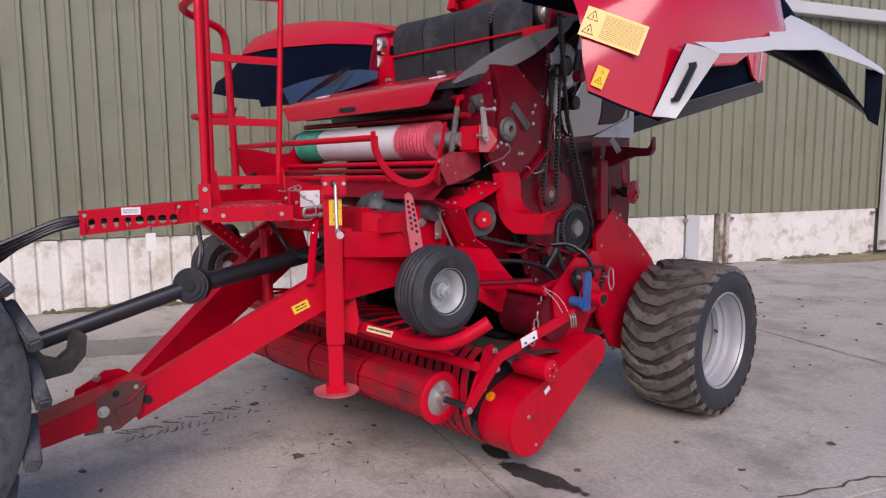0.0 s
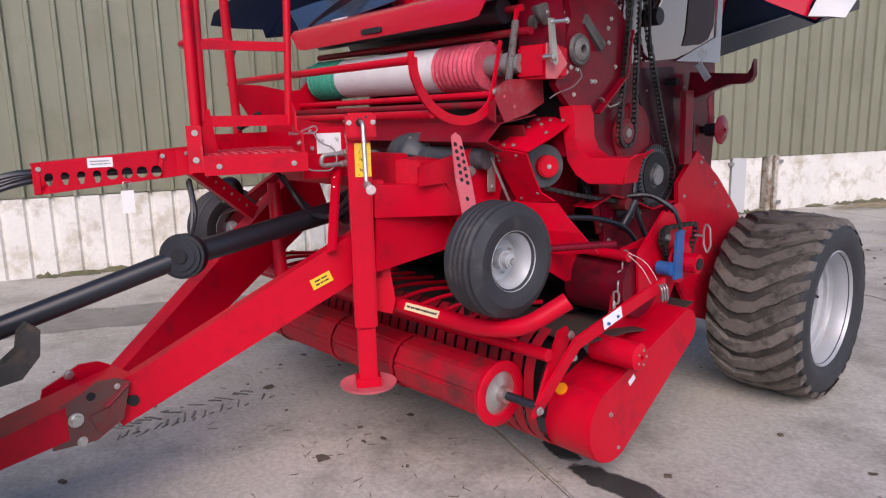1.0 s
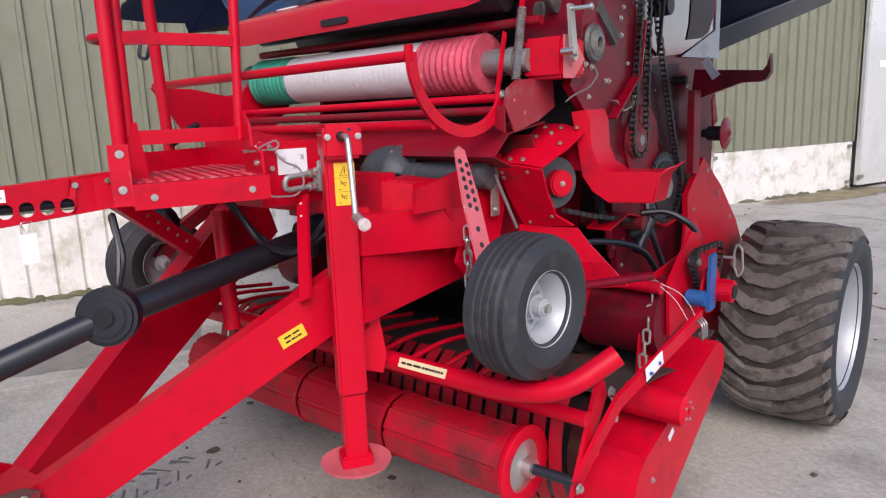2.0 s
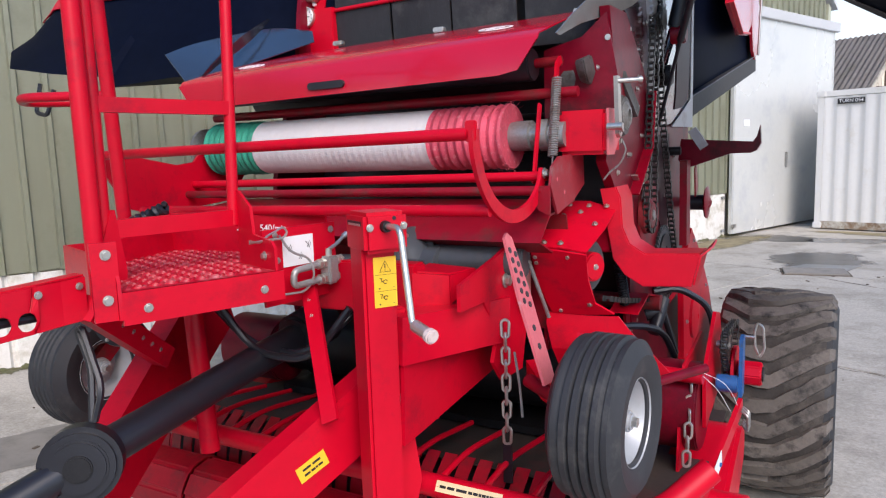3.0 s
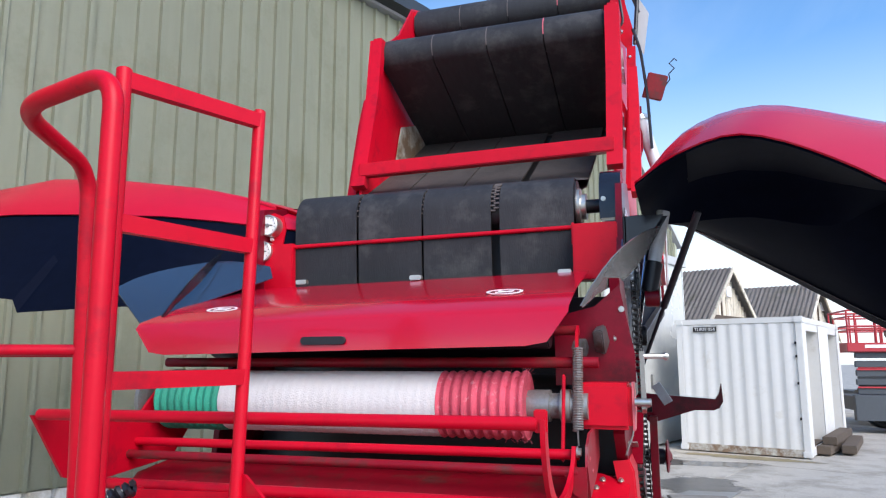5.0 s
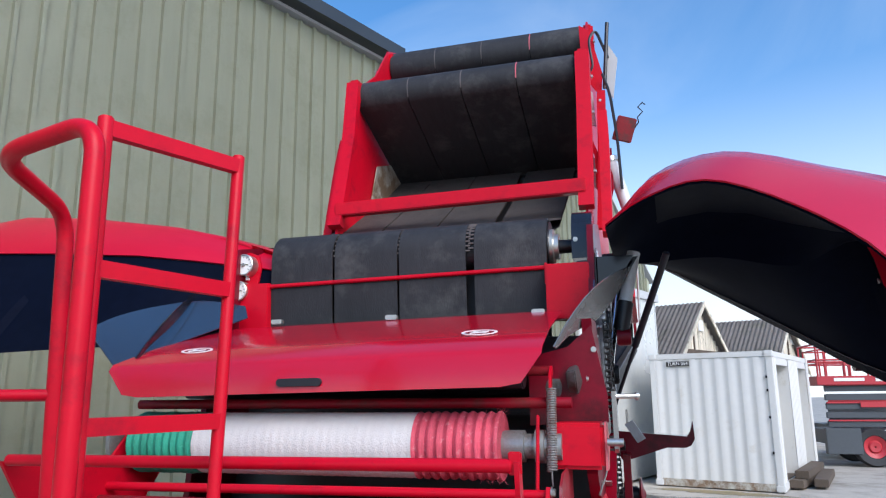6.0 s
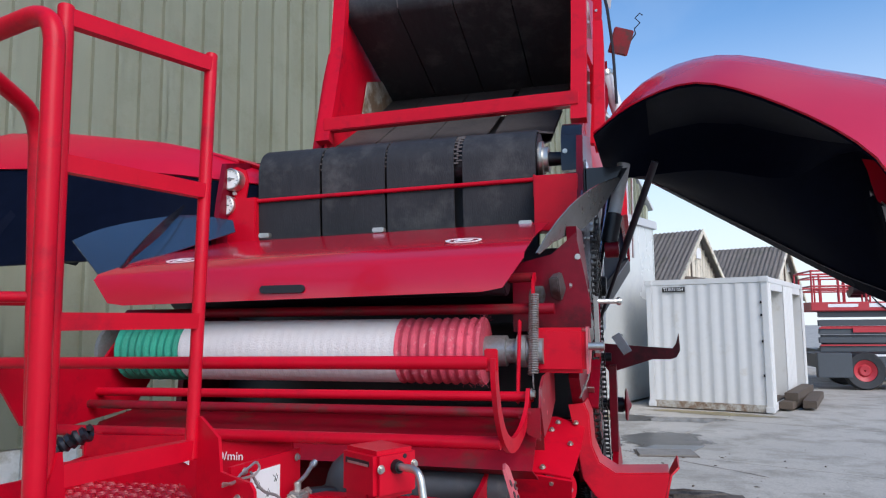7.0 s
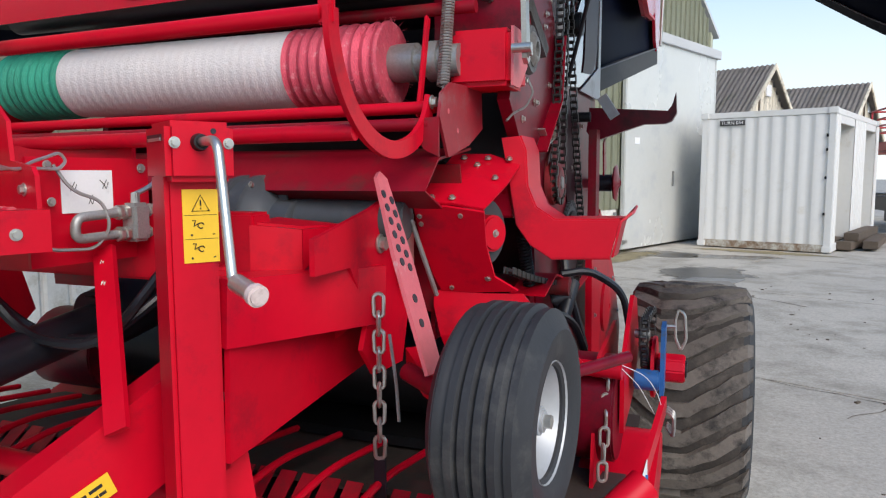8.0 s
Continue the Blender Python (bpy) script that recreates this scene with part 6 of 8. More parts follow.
part("wire_clip", tube([(0.815, 1.74, 3.30), (0.845, 1.74, 3.34), (0.840, 1.74, 3.37), (0.870, 1.74, 3.40), (0.845, 1.74, 3.43), (0.872, 1.74, 3.455), (0.885, 1.74, 3.44)], 0.0035, 6), BLACK_STEEL, baler)
part("aerial", tube([(0.672, 1.70, 3.55), (0.690, 1.70, 3.76), (0.706, 1.70, 3.95)], 0.011, 8), BLACK, baler)
part("pale_bracket", prism([(0.690, 3.86), (0.752, 3.74), (0.716, 3.50), (0.680, 3.56)], "y", 1.74, 1.75), TRIM_GREY, baler, "pale blue-grey plate", 0.003)


# ---- side hoods, swung up like wings
def hood(side, lift, drop):
    """A deep moulded hood: red skin outside, black lining inside, grey lower trim with a cut for the wheel."""
    def place(x, y, z):
        # x out from the middle of the machine, z up; turned about the hinge by lift
        c, s = math.cos(lift), math.sin(lift)
        x, z = x + 0.17 - 0.87, z - 2.43
        return Vector((MID + side * (0.87 + x * c - z * s), y, 2.43 - drop + x * s + z * c))
    # y at the hinge, y at the outer edge, height of the crown, reach, shoulder height, foot (out, up)
    shapes = [
        (0.30, -0.225, 2.50, 1.46, 1.98, (1.486, 1.865)),
        (0.40, -0.08, 2.60, 1.58, 2.08, (1.58, 1.80)),
        (0.48, 0.02, 2.65, 1.66, 2.16, (1.66, 1.755)),
        (0.55, 0.10, 2.67, 1.70, 2.22, (1.70, 1.82)),
        (0.66, 0.36, 2.68, 1.745, 2.25, (1.75, 2.05)),
        (0.80, 0.60, 2.66, 1.775, 2.25, (1.785, 2.09)),
        (0.92, 0.80, 2.60, 1.80, 2.22, (1.81, 2.13)),
        (1.02, 0.92, 2.54, 1.79, 2.24, (1.80, 2.19)),
        (1.10, 1.02, 2.44, 1.74, 2.27, (1.75, 2.25)),
    ]
    sections, rows = [], []
    for y0, y1, crown, reach, shoulder, foot in shapes:
        w = reach - 0.70
        line = smooth_line([(0.70, 2.43), (0.70 + 0.17 * w, 2.43 + 0.85 * (crown - 2.43)), (0.70 + 0.42 * w, crown), (0.70 + 0.70 * w, crown - 0.22 * (crown - shoulder) - 0.02),
                            (0.70 + 0.93 * w, shoulder + 0.20), (reach, shoulder), foot], 4)
        row = []
        for p in line:
            f = max(0, min(1, (p[0] - 0.70) / w))
            row.append(place(p[0], y0 + (y1 - y0) * f, p[1]))
        rows.append(row)
        sections.append((y1, crown, reach, foot))
    skin = part("side_hood", sheet(rows, 0.006 * side), [RED_HOOD], baler, "glossy red side hood swung open, black inside", smooth=60)
    part("hood_inner_skin", sheet([[p + Vector((0, 0.004, -0.010)) for p in row] for row in rows], 0.003), HOOD_BLACK, skin, "black inner face of the hood", smooth=60)
    panel = []
    for r in range(1, len(rows) - 2):
        first = 7 - min(3, r)
        step = (len(rows[r]) - 2 - first) / 10
        line = []
        for k in range(11):
            p = rows[r][int(first + k * step)]
            rim = k in (0, 10) or r in (1, len(rows) - 3)
            line.append(p + Vector((0, 0.006, -0.014 if rim else -0.045)))
        panel.append(line)
    part("hood_stiffener", sheet(panel, 0.003), HOOD_PANEL, skin, "black pressed panel inside the hood", smooth=20)
    # grey edge strip and the broad fender that runs back over the wheel
    strip = [[place(1.762, 0.10, 2.055), place(1.806, 0.232, 2.020)], [place(1.786, 0.30, 2.074), place(1.815, 0.34, 2.030)], [place(1.800, 0.50, 2.110), place(1.832, 0.52, 2.050)], [place(1.822, 0.69, 2.140), place(1.846, 0.70, 2.082)]]
    part("hood_trim", sheet(strip, 0.006), TRIM_GREY, skin, "silver-grey hood edge trim", smooth=60)
    fender = []
    for inner, edge, lip in (((1.760, 0.78, 2.190), (1.822, 0.69, 2.138), (1.846, 0.70, 2.080)), ((1.755, 0.95, 2.215), (1.870, 0.86, 2.138), (1.878, 0.86, 2.092)), ((1.740, 1.10, 2.310), (1.902, 1.03, 2.142), (1.908, 1.03, 2.108)),
                             ((1.81, 1.33, 2.255), (1.950, 1.235, 2.120), (1.955, 1.235, 2.088)), ((1.92, 1.52, 2.140), (2.000, 1.51, 2.086), (2.004, 1.51, 2.060)), ((1.98, 1.63, 2.080), (2.030, 1.65, 2.052), (2.034, 1.65, 2.030))):
        fender.append([place(*inner), place(*inner).lerp(place(*edge), 0.5) + Vector((0.006, 0, 0.008)), place(*edge), place(*lip)])
    part("hood_fender", sheet(fender, 0.005), TRIM_GREY, skin, "silver-grey fender over the wheel", smooth=50)
    rim = smooth_line([(0.80, 1.70, 2.585), (1.14, 1.748, 2.382), (1.478, 1.790, 2.180), (1.70, 1.745, 2.03), (1.86, 1.66, 1.920), (1.995, 1.55, 1.830)], 5)
    rear = []
    for k in range(25):
        a = rows[-1][k]
        f = max(0.0, min(1.0, (side * (a.x - MID) - 0.87) / 1.11))
        f = f + (1 - f) * max(0, k - 16) / 8 * 0.9
        at = f * (len(rim) - 1)
        i = min(int(at), len(rim) - 2)
        b = place(*Vector(rim[i]).lerp(Vector(rim[i + 1]), at - i))
        rear.append([a, a.lerp(b, 0.35), a.lerp(b, 0.75) + Vector((0, 0, 0.02)), b])
    part("hood_rear_lining", sheet(rear, 0.005), HOOD_BLACK, skin, "black rear lining of the hood", smooth=60)
    part("hood_rear_flange", sheet([[row[3].lerp(row[2], 0.28) + Vector((0, -0.004, -0.010)), row[3] + Vector((0, 0.004, -0.014))] for row in rear], 0.004), HOOD_PANEL, skin, "black folded rear flange of the hood", smooth=60)
    part("flange_edge", tube([row[3].lerp(row[2], 0.28) + Vector((0, -0.006, -0.013)) for row in rear[3:]], 0.0028, 5), EDGE_GREY, skin, "pale line along the flange edge")
    part("fender_end", sheet([[place(1.955, 1.60, 2.065), place(1.958, 1.60, 1.95), place(1.960, 1.60, 1.84), place(1.975, 1.62, 1.80)], [place(2.020, 1.645, 2.045), place(2.016, 1.66, 1.95), place(2.010, 1.67, 1.86), place(2.000, 1.685, 1.772)]], 0.01), HOOD_PANEL, skin, "black rear end of the fender")
    strut = rod(place(0.90, 0.36, 2.33), (MID + side * 0.82, 0.80, 1.74), 0.007, 12)
    part("gas_strut_rod", strut, BLACK, baler)
    mid = place(0.90, 0.36, 2.33).lerp(Vector((MID + side * 0.82, 0.80, 1.74)), 0.52)
    part("gas_strut", rod(place(0.90, 0.36, 2.33), mid, 0.0125, 14), BLACK, baler, "black gas strut", 0.003)
    return skin, place, rows


hood_r, place_r, rows_r = hood(1, 0.0, 0.0)


def left_hood():
    """The hood on the far side, swung right out: a long arched skin with a black lining that hangs forward."""
    # out, rim y, rim z, crown z, lining y, lining z
    plan = ((-0.78, 0.74, 2.42, 2.50, 0.73, 2.30), (-1.03, 0.70, 2.455, 2.59, 0.68, 2.16), (-1.20, 0.63, 2.475, 2.64, 0.50, 2.08), (-1.48, 0.60, 2.51, 2.71, 0.30, 2.066), (-1.97, 0.60, 2.55, 2.79, 0.30, 2.052),
            (-2.00, 0.60, 2.553, 2.795, 0.30, 2.11), (-2.42, 0.60, 2.58, 2.835, 0.30, 2.16), (-2.80, 0.58, 2.575, 2.80, 0.30, 2.22), (-2.98, 0.62, 2.53, 2.66, 0.42, 2.34))
    rows, lining = [], []
    for x, y, z, top, ly, lz in plan:
        rows.append(smooth_line([(x, y, z), (x, y + 0.05, z + 0.35 * (top - z)), (x, y + 0.17, z + 0.8 * (top - z)), (x, 0.90, top), (x, 1.30, top + 0.01), (x, 1.75, top - 0.09), (x, 2.05, top - 0.35)], 3))
        lining.append([Vector((x, y + 0.012, z - 0.004)), Vector((x, (y + ly) / 2 + 0.03, (z + lz) / 2)), Vector((x, ly, lz)), Vector((x, ly + 0.5, lz + 0.06)), Vector((x, 1.9, top - 0.45))])
    skin = part("side_hood", sheet(rows, -0.006), RED_SATIN, baler, "glossy red side hood swung right out, black inside", smooth=60)
    part("hood_lining", sheet(lining, 0.005), HOOD_BLACK, skin, "black moulded hood lining", smooth=25)
    part("hood_end", sheet([[a, b] for a, b in zip(rows[-1][::3][:5], lining[-1])], 0.005), HOOD_BLACK, skin)
    part("hood_latch", tube(rounded([(-2.62, 0.34, 2.12), (-2.62, 0.30, 1.96), (-2.52, 0.30, 1.94), (-2.50, 0.34, 2.08)], 0.03), 0.012, 8), BLACK, skin, "black latch handle")


left_hood()

# stickers and handle on the red hood
def hood_sticker(i, f, j, w, h, rows_of_print, seed, paint, signs, text_from):
    """A sticker on the skin between sections i and i + 1, at the fraction f."""
    p = rows_r[i][j].lerp(rows_r[i + 1][j], f)
    along = (rows_r[i + 1][j] - rows_r[i][j]).normalized()
    down = rows_r[i][j + 1].lerp(rows_r[i + 1][j + 1], f) - rows_r[i][j - 1].lerp(rows_r[i + 1][j - 1], f)
    nrm = down.cross(along).normalized()
    if nrm.x < 0:
        nrm = -nrm
    along = Vector((0.52, 0.82, -0.42))
    along = (along - nrm * along.dot(nrm)).normalized()
    down = nrm.cross(along).normalized()
    if down.z > 0:
        down = -down
    c = p + nrm * 0.012
    plate, n2 = label_plate(hood_r, "warning_sticker", c, along, down, w, h, paint, "yellow warning sticker with black print")
    out = n2 if n2.dot(nrm) > 0 else -n2
    free = w * (1 - text_from)
    if rows_of_print:
        bars(plate, c + along * (w / 2 - free / 2), along, down, out, free * 0.88, h * 0.82, rows_of_print, FADED, seed)
    for x, y, size in signs:
        mid = c + along * (x * w) + down * (y * h) + out * 0.0016
        corners = [mid + (along * math.sin(a) - down * math.cos(a)) * size for a in (0, math.tau / 3, 2 * math.tau / 3)]
        part("warning_triangle", tube(corners, size * 0.10, 4, True), INK, plate)
        part("warning_mark", rod(mid - down * size * 0.25, mid + down * size * 0.2, size * 0.09, 6), INK, plate)


hood_sticker(0, 0.66, 19, 0.255, 0.125, 15, 3, PALE_YELLOW, ((-0.37, -0.20, 0.026), (-0.37, 0.27, 0.026)), 0.27)
hood_sticker(0, 0.30, 22, 0.05, 0.085, 0, 4, YELLOW, ((0.0, 0.20, 0.018), (0.0, -0.25, 0.010)), 0)
panel = []
for f in (0, 0.5, 1):
    low, high = Vector((1.645, -0.010, 1.765)).lerp(Vector((1.738, 0.010, 1.752)), f), Vector((1.752, 0.055, 2.045)).lerp(Vector((1.806, 0.232, 2.020)), f)
    panel.append([low.lerp(high, k / 4) + Vector((0.004 + 0.012 * math.sin(f * math.pi), 0, 0)) for k in range(5)])
part("hood_grey_panel", sheet(panel, 0.004), TRIM_GREY, hood_r, "grey hood corner panel")
nrm = Vector((0.85, -0.5, -0.1)).normalized()
g0, g1 = panel[1][1] - (panel[1][1] - panel[0][1]) * 0.2, panel[1][3] - (panel[1][3] - panel[0][3]) * 0.3
part("hood_panel_back", sheet([[p - nrm * 0.014 for p in row] for row in panel], 0.004), HOOD_BLACK, hood_r, "black inside of the corner panel")
part("hood_handle", tube(rounded([g0, g0 + nrm * 0.022, g1 + nrm * 0.022, g1], 0.012), 0.012, flat=(0.024, 0.014)), BLACK, hood_r, "black grab handle", 0.003)

# black deflector sheets beside the lid; the right one greyed for reflected light
for side in (1, -1):
    def wing(x, y, z):
        return (MID + side * x, y, z)
    rows = []
    for k in range(9):
        f = k / 8
        y = -0.07 + 0.62 * f
        top_z = 1.99 + 0.33 * f ** 0.9
        g = min(1, f * 2.5)
        up = math.sin(f * math.pi) * (1.0 if side > 0 else 0.25)
        rows.append([wing(0.725 + 0.215 * f - 0.005 * up, y, top_z + 0.034 * up), wing(0.728 + 0.212 * f, y + 0.05 * up, top_z + 0.004 * up), wing(0.73 + 0.215 * f, y + 0.02 + 0.08 * up, top_z - 0.004 - g * 0.045 * up)])
    part("deflector_sheet", sheet(rows, 0.004), WING_GREY if side > 0 else BLACK_SHEET, baler, "black curved deflector sheet", smooth=70)
rows = []
tip, foot_b, heel = Vector((-1.158, -0.013, 2.102)), Vector((-1.015, -0.032, 1.967)), Vector((-0.864, 0.586, 2.193))
ridge = smooth_line([tip, (-1.21, 0.18, 2.17), (-1.20, 0.40, 2.235), (-1.08, 0.56, 2.275), (-0.90, 0.62, 2.25)], 4)
for k, p in enumerate(ridge):
    f = k / (len(ridge) - 1)
    low = foot_b.lerp(heel, f)
    rows.append([low, low.lerp(p, 0.5) + Vector((-0.012, -0.01, 0)) * math.sin(f * math.pi), p])
part("side_blade", sheet(rows, 0.004), BLADE, baler, "broad dark blue-black reflecting blade", smooth=70)

# ---- drawbar: an A-frame of two box beams that meet in a tongue


def box_beam(p0, p1, w, h0, h1, name="drawbar_beam", label=""):
    """A box beam between two points; w across, h0 and h1 its depth at the ends."""
    p0, p1 = Vector(p0), Vector(p1)
    d = (p1 - p0).normalized()
    s = Vector((d.y, -d.x, 0)).normalized()
    n = s.cross(d).normalized()
    if n.z < 0:
        n = -n
    bm = bmesh.new()
    rings = []
    for p, h in ((p0, h0), (p1, h1)):
        rings.append([bm.verts.new(p + s * a * w / 2 + n * b * h / 2) for a, b in ((-1, -1), (1, -1), (1, 1), (-1, 1))])
    for j in range(4):
        bm.faces.new((rings[0][j], rings[0][(j + 1) % 4], rings[1][(j + 1) % 4], rings[1][j]))
    bm.faces.new(rings[0][::-1])
    bm.faces.new(rings[1])
    return part(name, bm, RED, baler, label, 0.008)


right_beam = box_beam((-0.235, -1.45, 0.445), (0.33, -0.10, 1.215), 0.075, 0.15, 0.19, label="red box-section drawbar beam")
box_beam((-0.305, -1.45, 0.445), (-0.87, -0.10, 1.16), 0.075, 0.15, 0.32)
tongue = box_beam((-0.26, -1.38, 0.50), (-0.19, -1.90, 0.43), 0.16, 0.15, 0.10, "drawbar_tongue", "scuffed red drawbar tongue")
part("hitch_eye", lathe([(0.032, -0.025), (0.055, -0.025), (0.055, 0.025), (0.032, 0.025)], (-0.18, -1.96, 0.425), "z", 28), GREY_STEEL, baler, bevel=0.006)
cheek = [(-1.683, 0.38), (-1.649, 0.524), (-1.571, 0.558), (-1.517, 0.588), (-1.445, 0.584), (-1.404, 0.560), (-1.439, 0.425), (-1.537, 0.371)]
near = part("clamp_plate", prism(cheek, "x", -0.158, -0.146), CLAMP, baler, "scuffed brown-red bolted clamp plate", 0.004)
part("clamp_rib", rod((-0.148, -1.41, 0.557), (-0.148, -1.495, 0.49), 0.012, 8), RED_DULL, near, bevel=0.003)
part("clamp_pad", prism([(-1.555, 0.47), (-1.49, 0.485), (-1.47, 0.43), (-1.53, 0.40)], "x", -0.146, -0.138), CLAMP, near, bevel=0.003)
part("clamp_hole", rod((-0.150, -1.542, 0.542), (-0.1445, -1.542, 0.542), 0.016, 16), BLACK_STEEL, near)
part("clamp_plate", prism([(y, z + 0.012) for y, z in cheek], "x", -0.372, -0.360), RED, baler, bevel=0.004)
part("clamp_pin", rod((-0.366, -1.60, 0.471), (-0.128, -1.60, 0.471), 0.017, 14), STEEL, baler, "bright clamp pin")
for y, z, r in ((-1.60, 0.471, 0.024), (-1.587, 0.385, 0.016), (-1.45, 0.555, 0.010)):
    bolt((-0.146, y, z), (1, 0, 0), r, near)
bolt((-0.359, -1.555, 0.572), (1, 0, 0), 0.017, baler)
part("drawbar_bush", rod((-0.185, -1.385, 0.475), (-0.165, -1.393, 0.475), 0.022, 18), BLACK_STEEL, baler)
plate, nn = label_plate(right_beam, "warning_sticker", (0.118, -0.715, 0.866), (0.38, 0.82, 0.405), (0.15, 0.33, -0.93), 0.088, 0.044, YELLOW, "small yellow warning sticker")
bars(plate, (0.118, -0.715, 0.866), (0.38, 0.82, 0.405), (0.15, 0.33, -0.93), nn, 0.060, 0.030, 2, INK, 6)

# upper frame: cross member and right arm
part("frame_crossmember", box((-0.20, -0.40, 1.285), (0.95, 0.06, 0.15)), RED, baler, "red front cross member", 0.006)
upper = box_beam((0.290, -0.58, 1.188), (0.402, -0.168, 1.166), 0.085, 0.125, 0.130, "frame_arm", "red box-section arm")
part("frame_gusset", prism([(-0.58, 1.14), (-0.03, 1.12), (-0.03, 0.967), (-0.49, 0.920), (-0.59, 0.911)], "x", 0.314, 0.326), RED, baler, bevel=0.003)
part("pivot_plate", prism([(-0.44, 1.24), (-0.44, 1.312), (-0.20, 1.360), (-0.06, 1.400), (0.02, 1.395), (0.03, 1.20), (-0.04, 0.975), (-0.19, 0.980), (-0.25, 1.05), (-0.22, 1.12), (-0.30, 1.24)], "x", 0.408, 0.420), RED, baler, "red pivot plate", 0.004)
bolt((0.421, -0.162, 1.279), (1, 0, 0), 0.020, baler)
part("slotted_bracket", box((0.455, -0.075, 1.265), (0.008, 0.05, 0.16)), STEEL, baler, "zinc-plated slotted bracket", 0.004)
for z in (1.32, 1.21):
    bolt((0.46, -0.075, z), (1, 0, 0), 0.010, baler)
part("cable_rod", rod((0.465, -0.085, 1.33), (0.50, -0.01, 1.14), 0.006, 8), GREY_STEEL, baler)
cup = part("cup_holder", sheet([[(0.262, -0.428, 1.232), (0.262, -0.428, 1.336)], [(0.345, -0.366, 1.240), (0.345, -0.366, 1.324)]], 0.006), RED, baler, "small folded red bracket on the arm", 0.001)
part("bracket_top", sheet([[(0.262, -0.428, 1.336), (0.245, -0.30, 1.338)], [(0.345, -0.366, 1.325), (0.375, -0.262, 1.324)]], 0.006), RED, cup)
part("bracket_side", sheet([[(0.348, -0.366, 1.240), (0.348, -0.366, 1.324)], [(0.376, -0.262, 1.296), (0.376, -0.262, 1.324)]], 0.006), RED, cup)

# perforated drop arm
arm = bmesh.new()
a0, a1 = Vector((0.505, -0.326, 1.428)), Vector((0.642, -0.366, 1.028))
d = (a1 - a0).normalized()
s = Vector((0, 1, 0)) - d * d.y
s.normalize()
nrm = d.cross(s).normalized()
if nrm.y > 0:
    nrm = -nrm
outline = [(-0.020, 0.0), (0.0, -0.014), (0.024, 0.0), (0.040, 0.16), (0.040, 0.40), (-0.032, 0.40), (-0.036, 0.16)]
lo = [arm.verts.new(a0 + s * u + d * v - nrm * 0.004) for u, v in outline]
hi = [arm.verts.new(a0 + s * u + d * v + nrm * 0.004) for u, v in outline]
arm.faces.new(lo[::-1])
arm.faces.new(hi)
for i in range(len(outline)):
    j = (i + 1) % len(outline)
    arm.faces.new((lo[i], lo[j], hi[j], hi[i]))
perf = part("perforated_arm", arm, PINK_WORN, baler, "worn pale red perforated flat arm", 0.0015)
for k in range(6):
    for sgn in (-1, 1):
        c = a0 + s * (0.014 * sgn + 0.002) + d * (0.035 + 0.028 * k + 0.012 * (sgn > 0))
        part("hole", rod(c - nrm * 0.0055, c + nrm * 0.0055, 0.0085, 12), BLACK, perf)
for v in (0.25, 0.30):
    c = a0 + d * v
    part("hole", rod(c - nrm * 0.0055, c + nrm * 0.0055, 0.009, 12), BLACK, perf)
lc = link_chain(baler, (0.446, -0.222, 1.148), 0.38, "hanging steel safety chain")
part("strap_end", box((0.446, -0.222, 0.735), (0.028, 0.007, 0.12)), BLACK, lc)
lc = link_chain(baler, (0.878, 0.285, 0.91), 0.30, "hanging steel safety chain", (0.005, -0.11, 0), 0.055)
part("thin_cable", tube(rounded([(0.50, -0.28, 1.10), (0.52, -0.29, 1.0), (0.53, -0.30, 0.92)], 0.05), 0.004, 6), GREY_STEEL, baler)

# ---- parking jack, bolted to the outer face of the beam
JN, JT = Vector((0.85, -0.527, 0)), Vector((0.527, 0.85, 0))
JACK = Matrix(((JT.x, -JN.x, 0, 0.265), (JT.y, -JN.y, 0, -0.612), (0, 0, 1, 0), (0, 0, 0, 1)))
# in the jack's own axes: x to its right, y inwards, z up


def jpt(x, y, z):
    return JACK @ Vector((x, y, z))


part("jack_tube", box((0, 0, 1.06), (0.088, 0.088, 0.76)), RED, baler, "red square jack tube", 0.008, m=JACK)
part("jack_inner_tube", box((0, 0, 0.56), (0.072, 0.072, 0.26)), RED, baler, bevel=0.006, m=JACK)
part("jack_foot", lathe([(0.01, 0.0), (0.085, 0.0), (0.11, 0.010), (0.115, 0.022), (0.108, 0.022), (0.085, 0.012), (0.01, 0.012)], (0, 0, 0.425), "z", 32), PINK_WORN, baler, "round worn pale-red jack foot", 0.002, m=JACK)
part("jack_skirt", box((0, 0, 0.455), (0.10, 0.085, 0.045)), RED, baler, bevel=0.006, m=JACK)
cap = part("jack_head", box((0.008, -0.014, 1.474), (0.114, 0.128, 0.100)), RED, baler, "red jack gear head", 0.010, m=JACK)
part("head_slot", box((-0.0485, -0.012, 1.497), (0.004, 0.085, 0.011)), BLACK, cap, m=JACK)
part("head_pin", box((-0.0495, -0.016, 1.494), (0.005, 0.074, 0.005)), STEEL, cap, m=JACK)
for x in (-0.036, 0.053):
    bolt(jpt(x, -0.078, 1.488), JN, 0.0085, cap)
part("head_hole", rod((0.028, -0.0795, 1.508), (0.028, -0.07, 1.508), 0.005, 10), BLACK, cap, m=JACK)
crank = rounded([(0.004, -0.070, 1.489), (0.009, -0.150, 1.491), (0.0095, -0.196, 1.270), (0.013, -0.226, 1.263)], 0.024)
handle = part("jack_crank", tube(crank, 0.0082, 12), STEEL, baler, "bent zinc-plated crank", smooth=80, m=JACK)
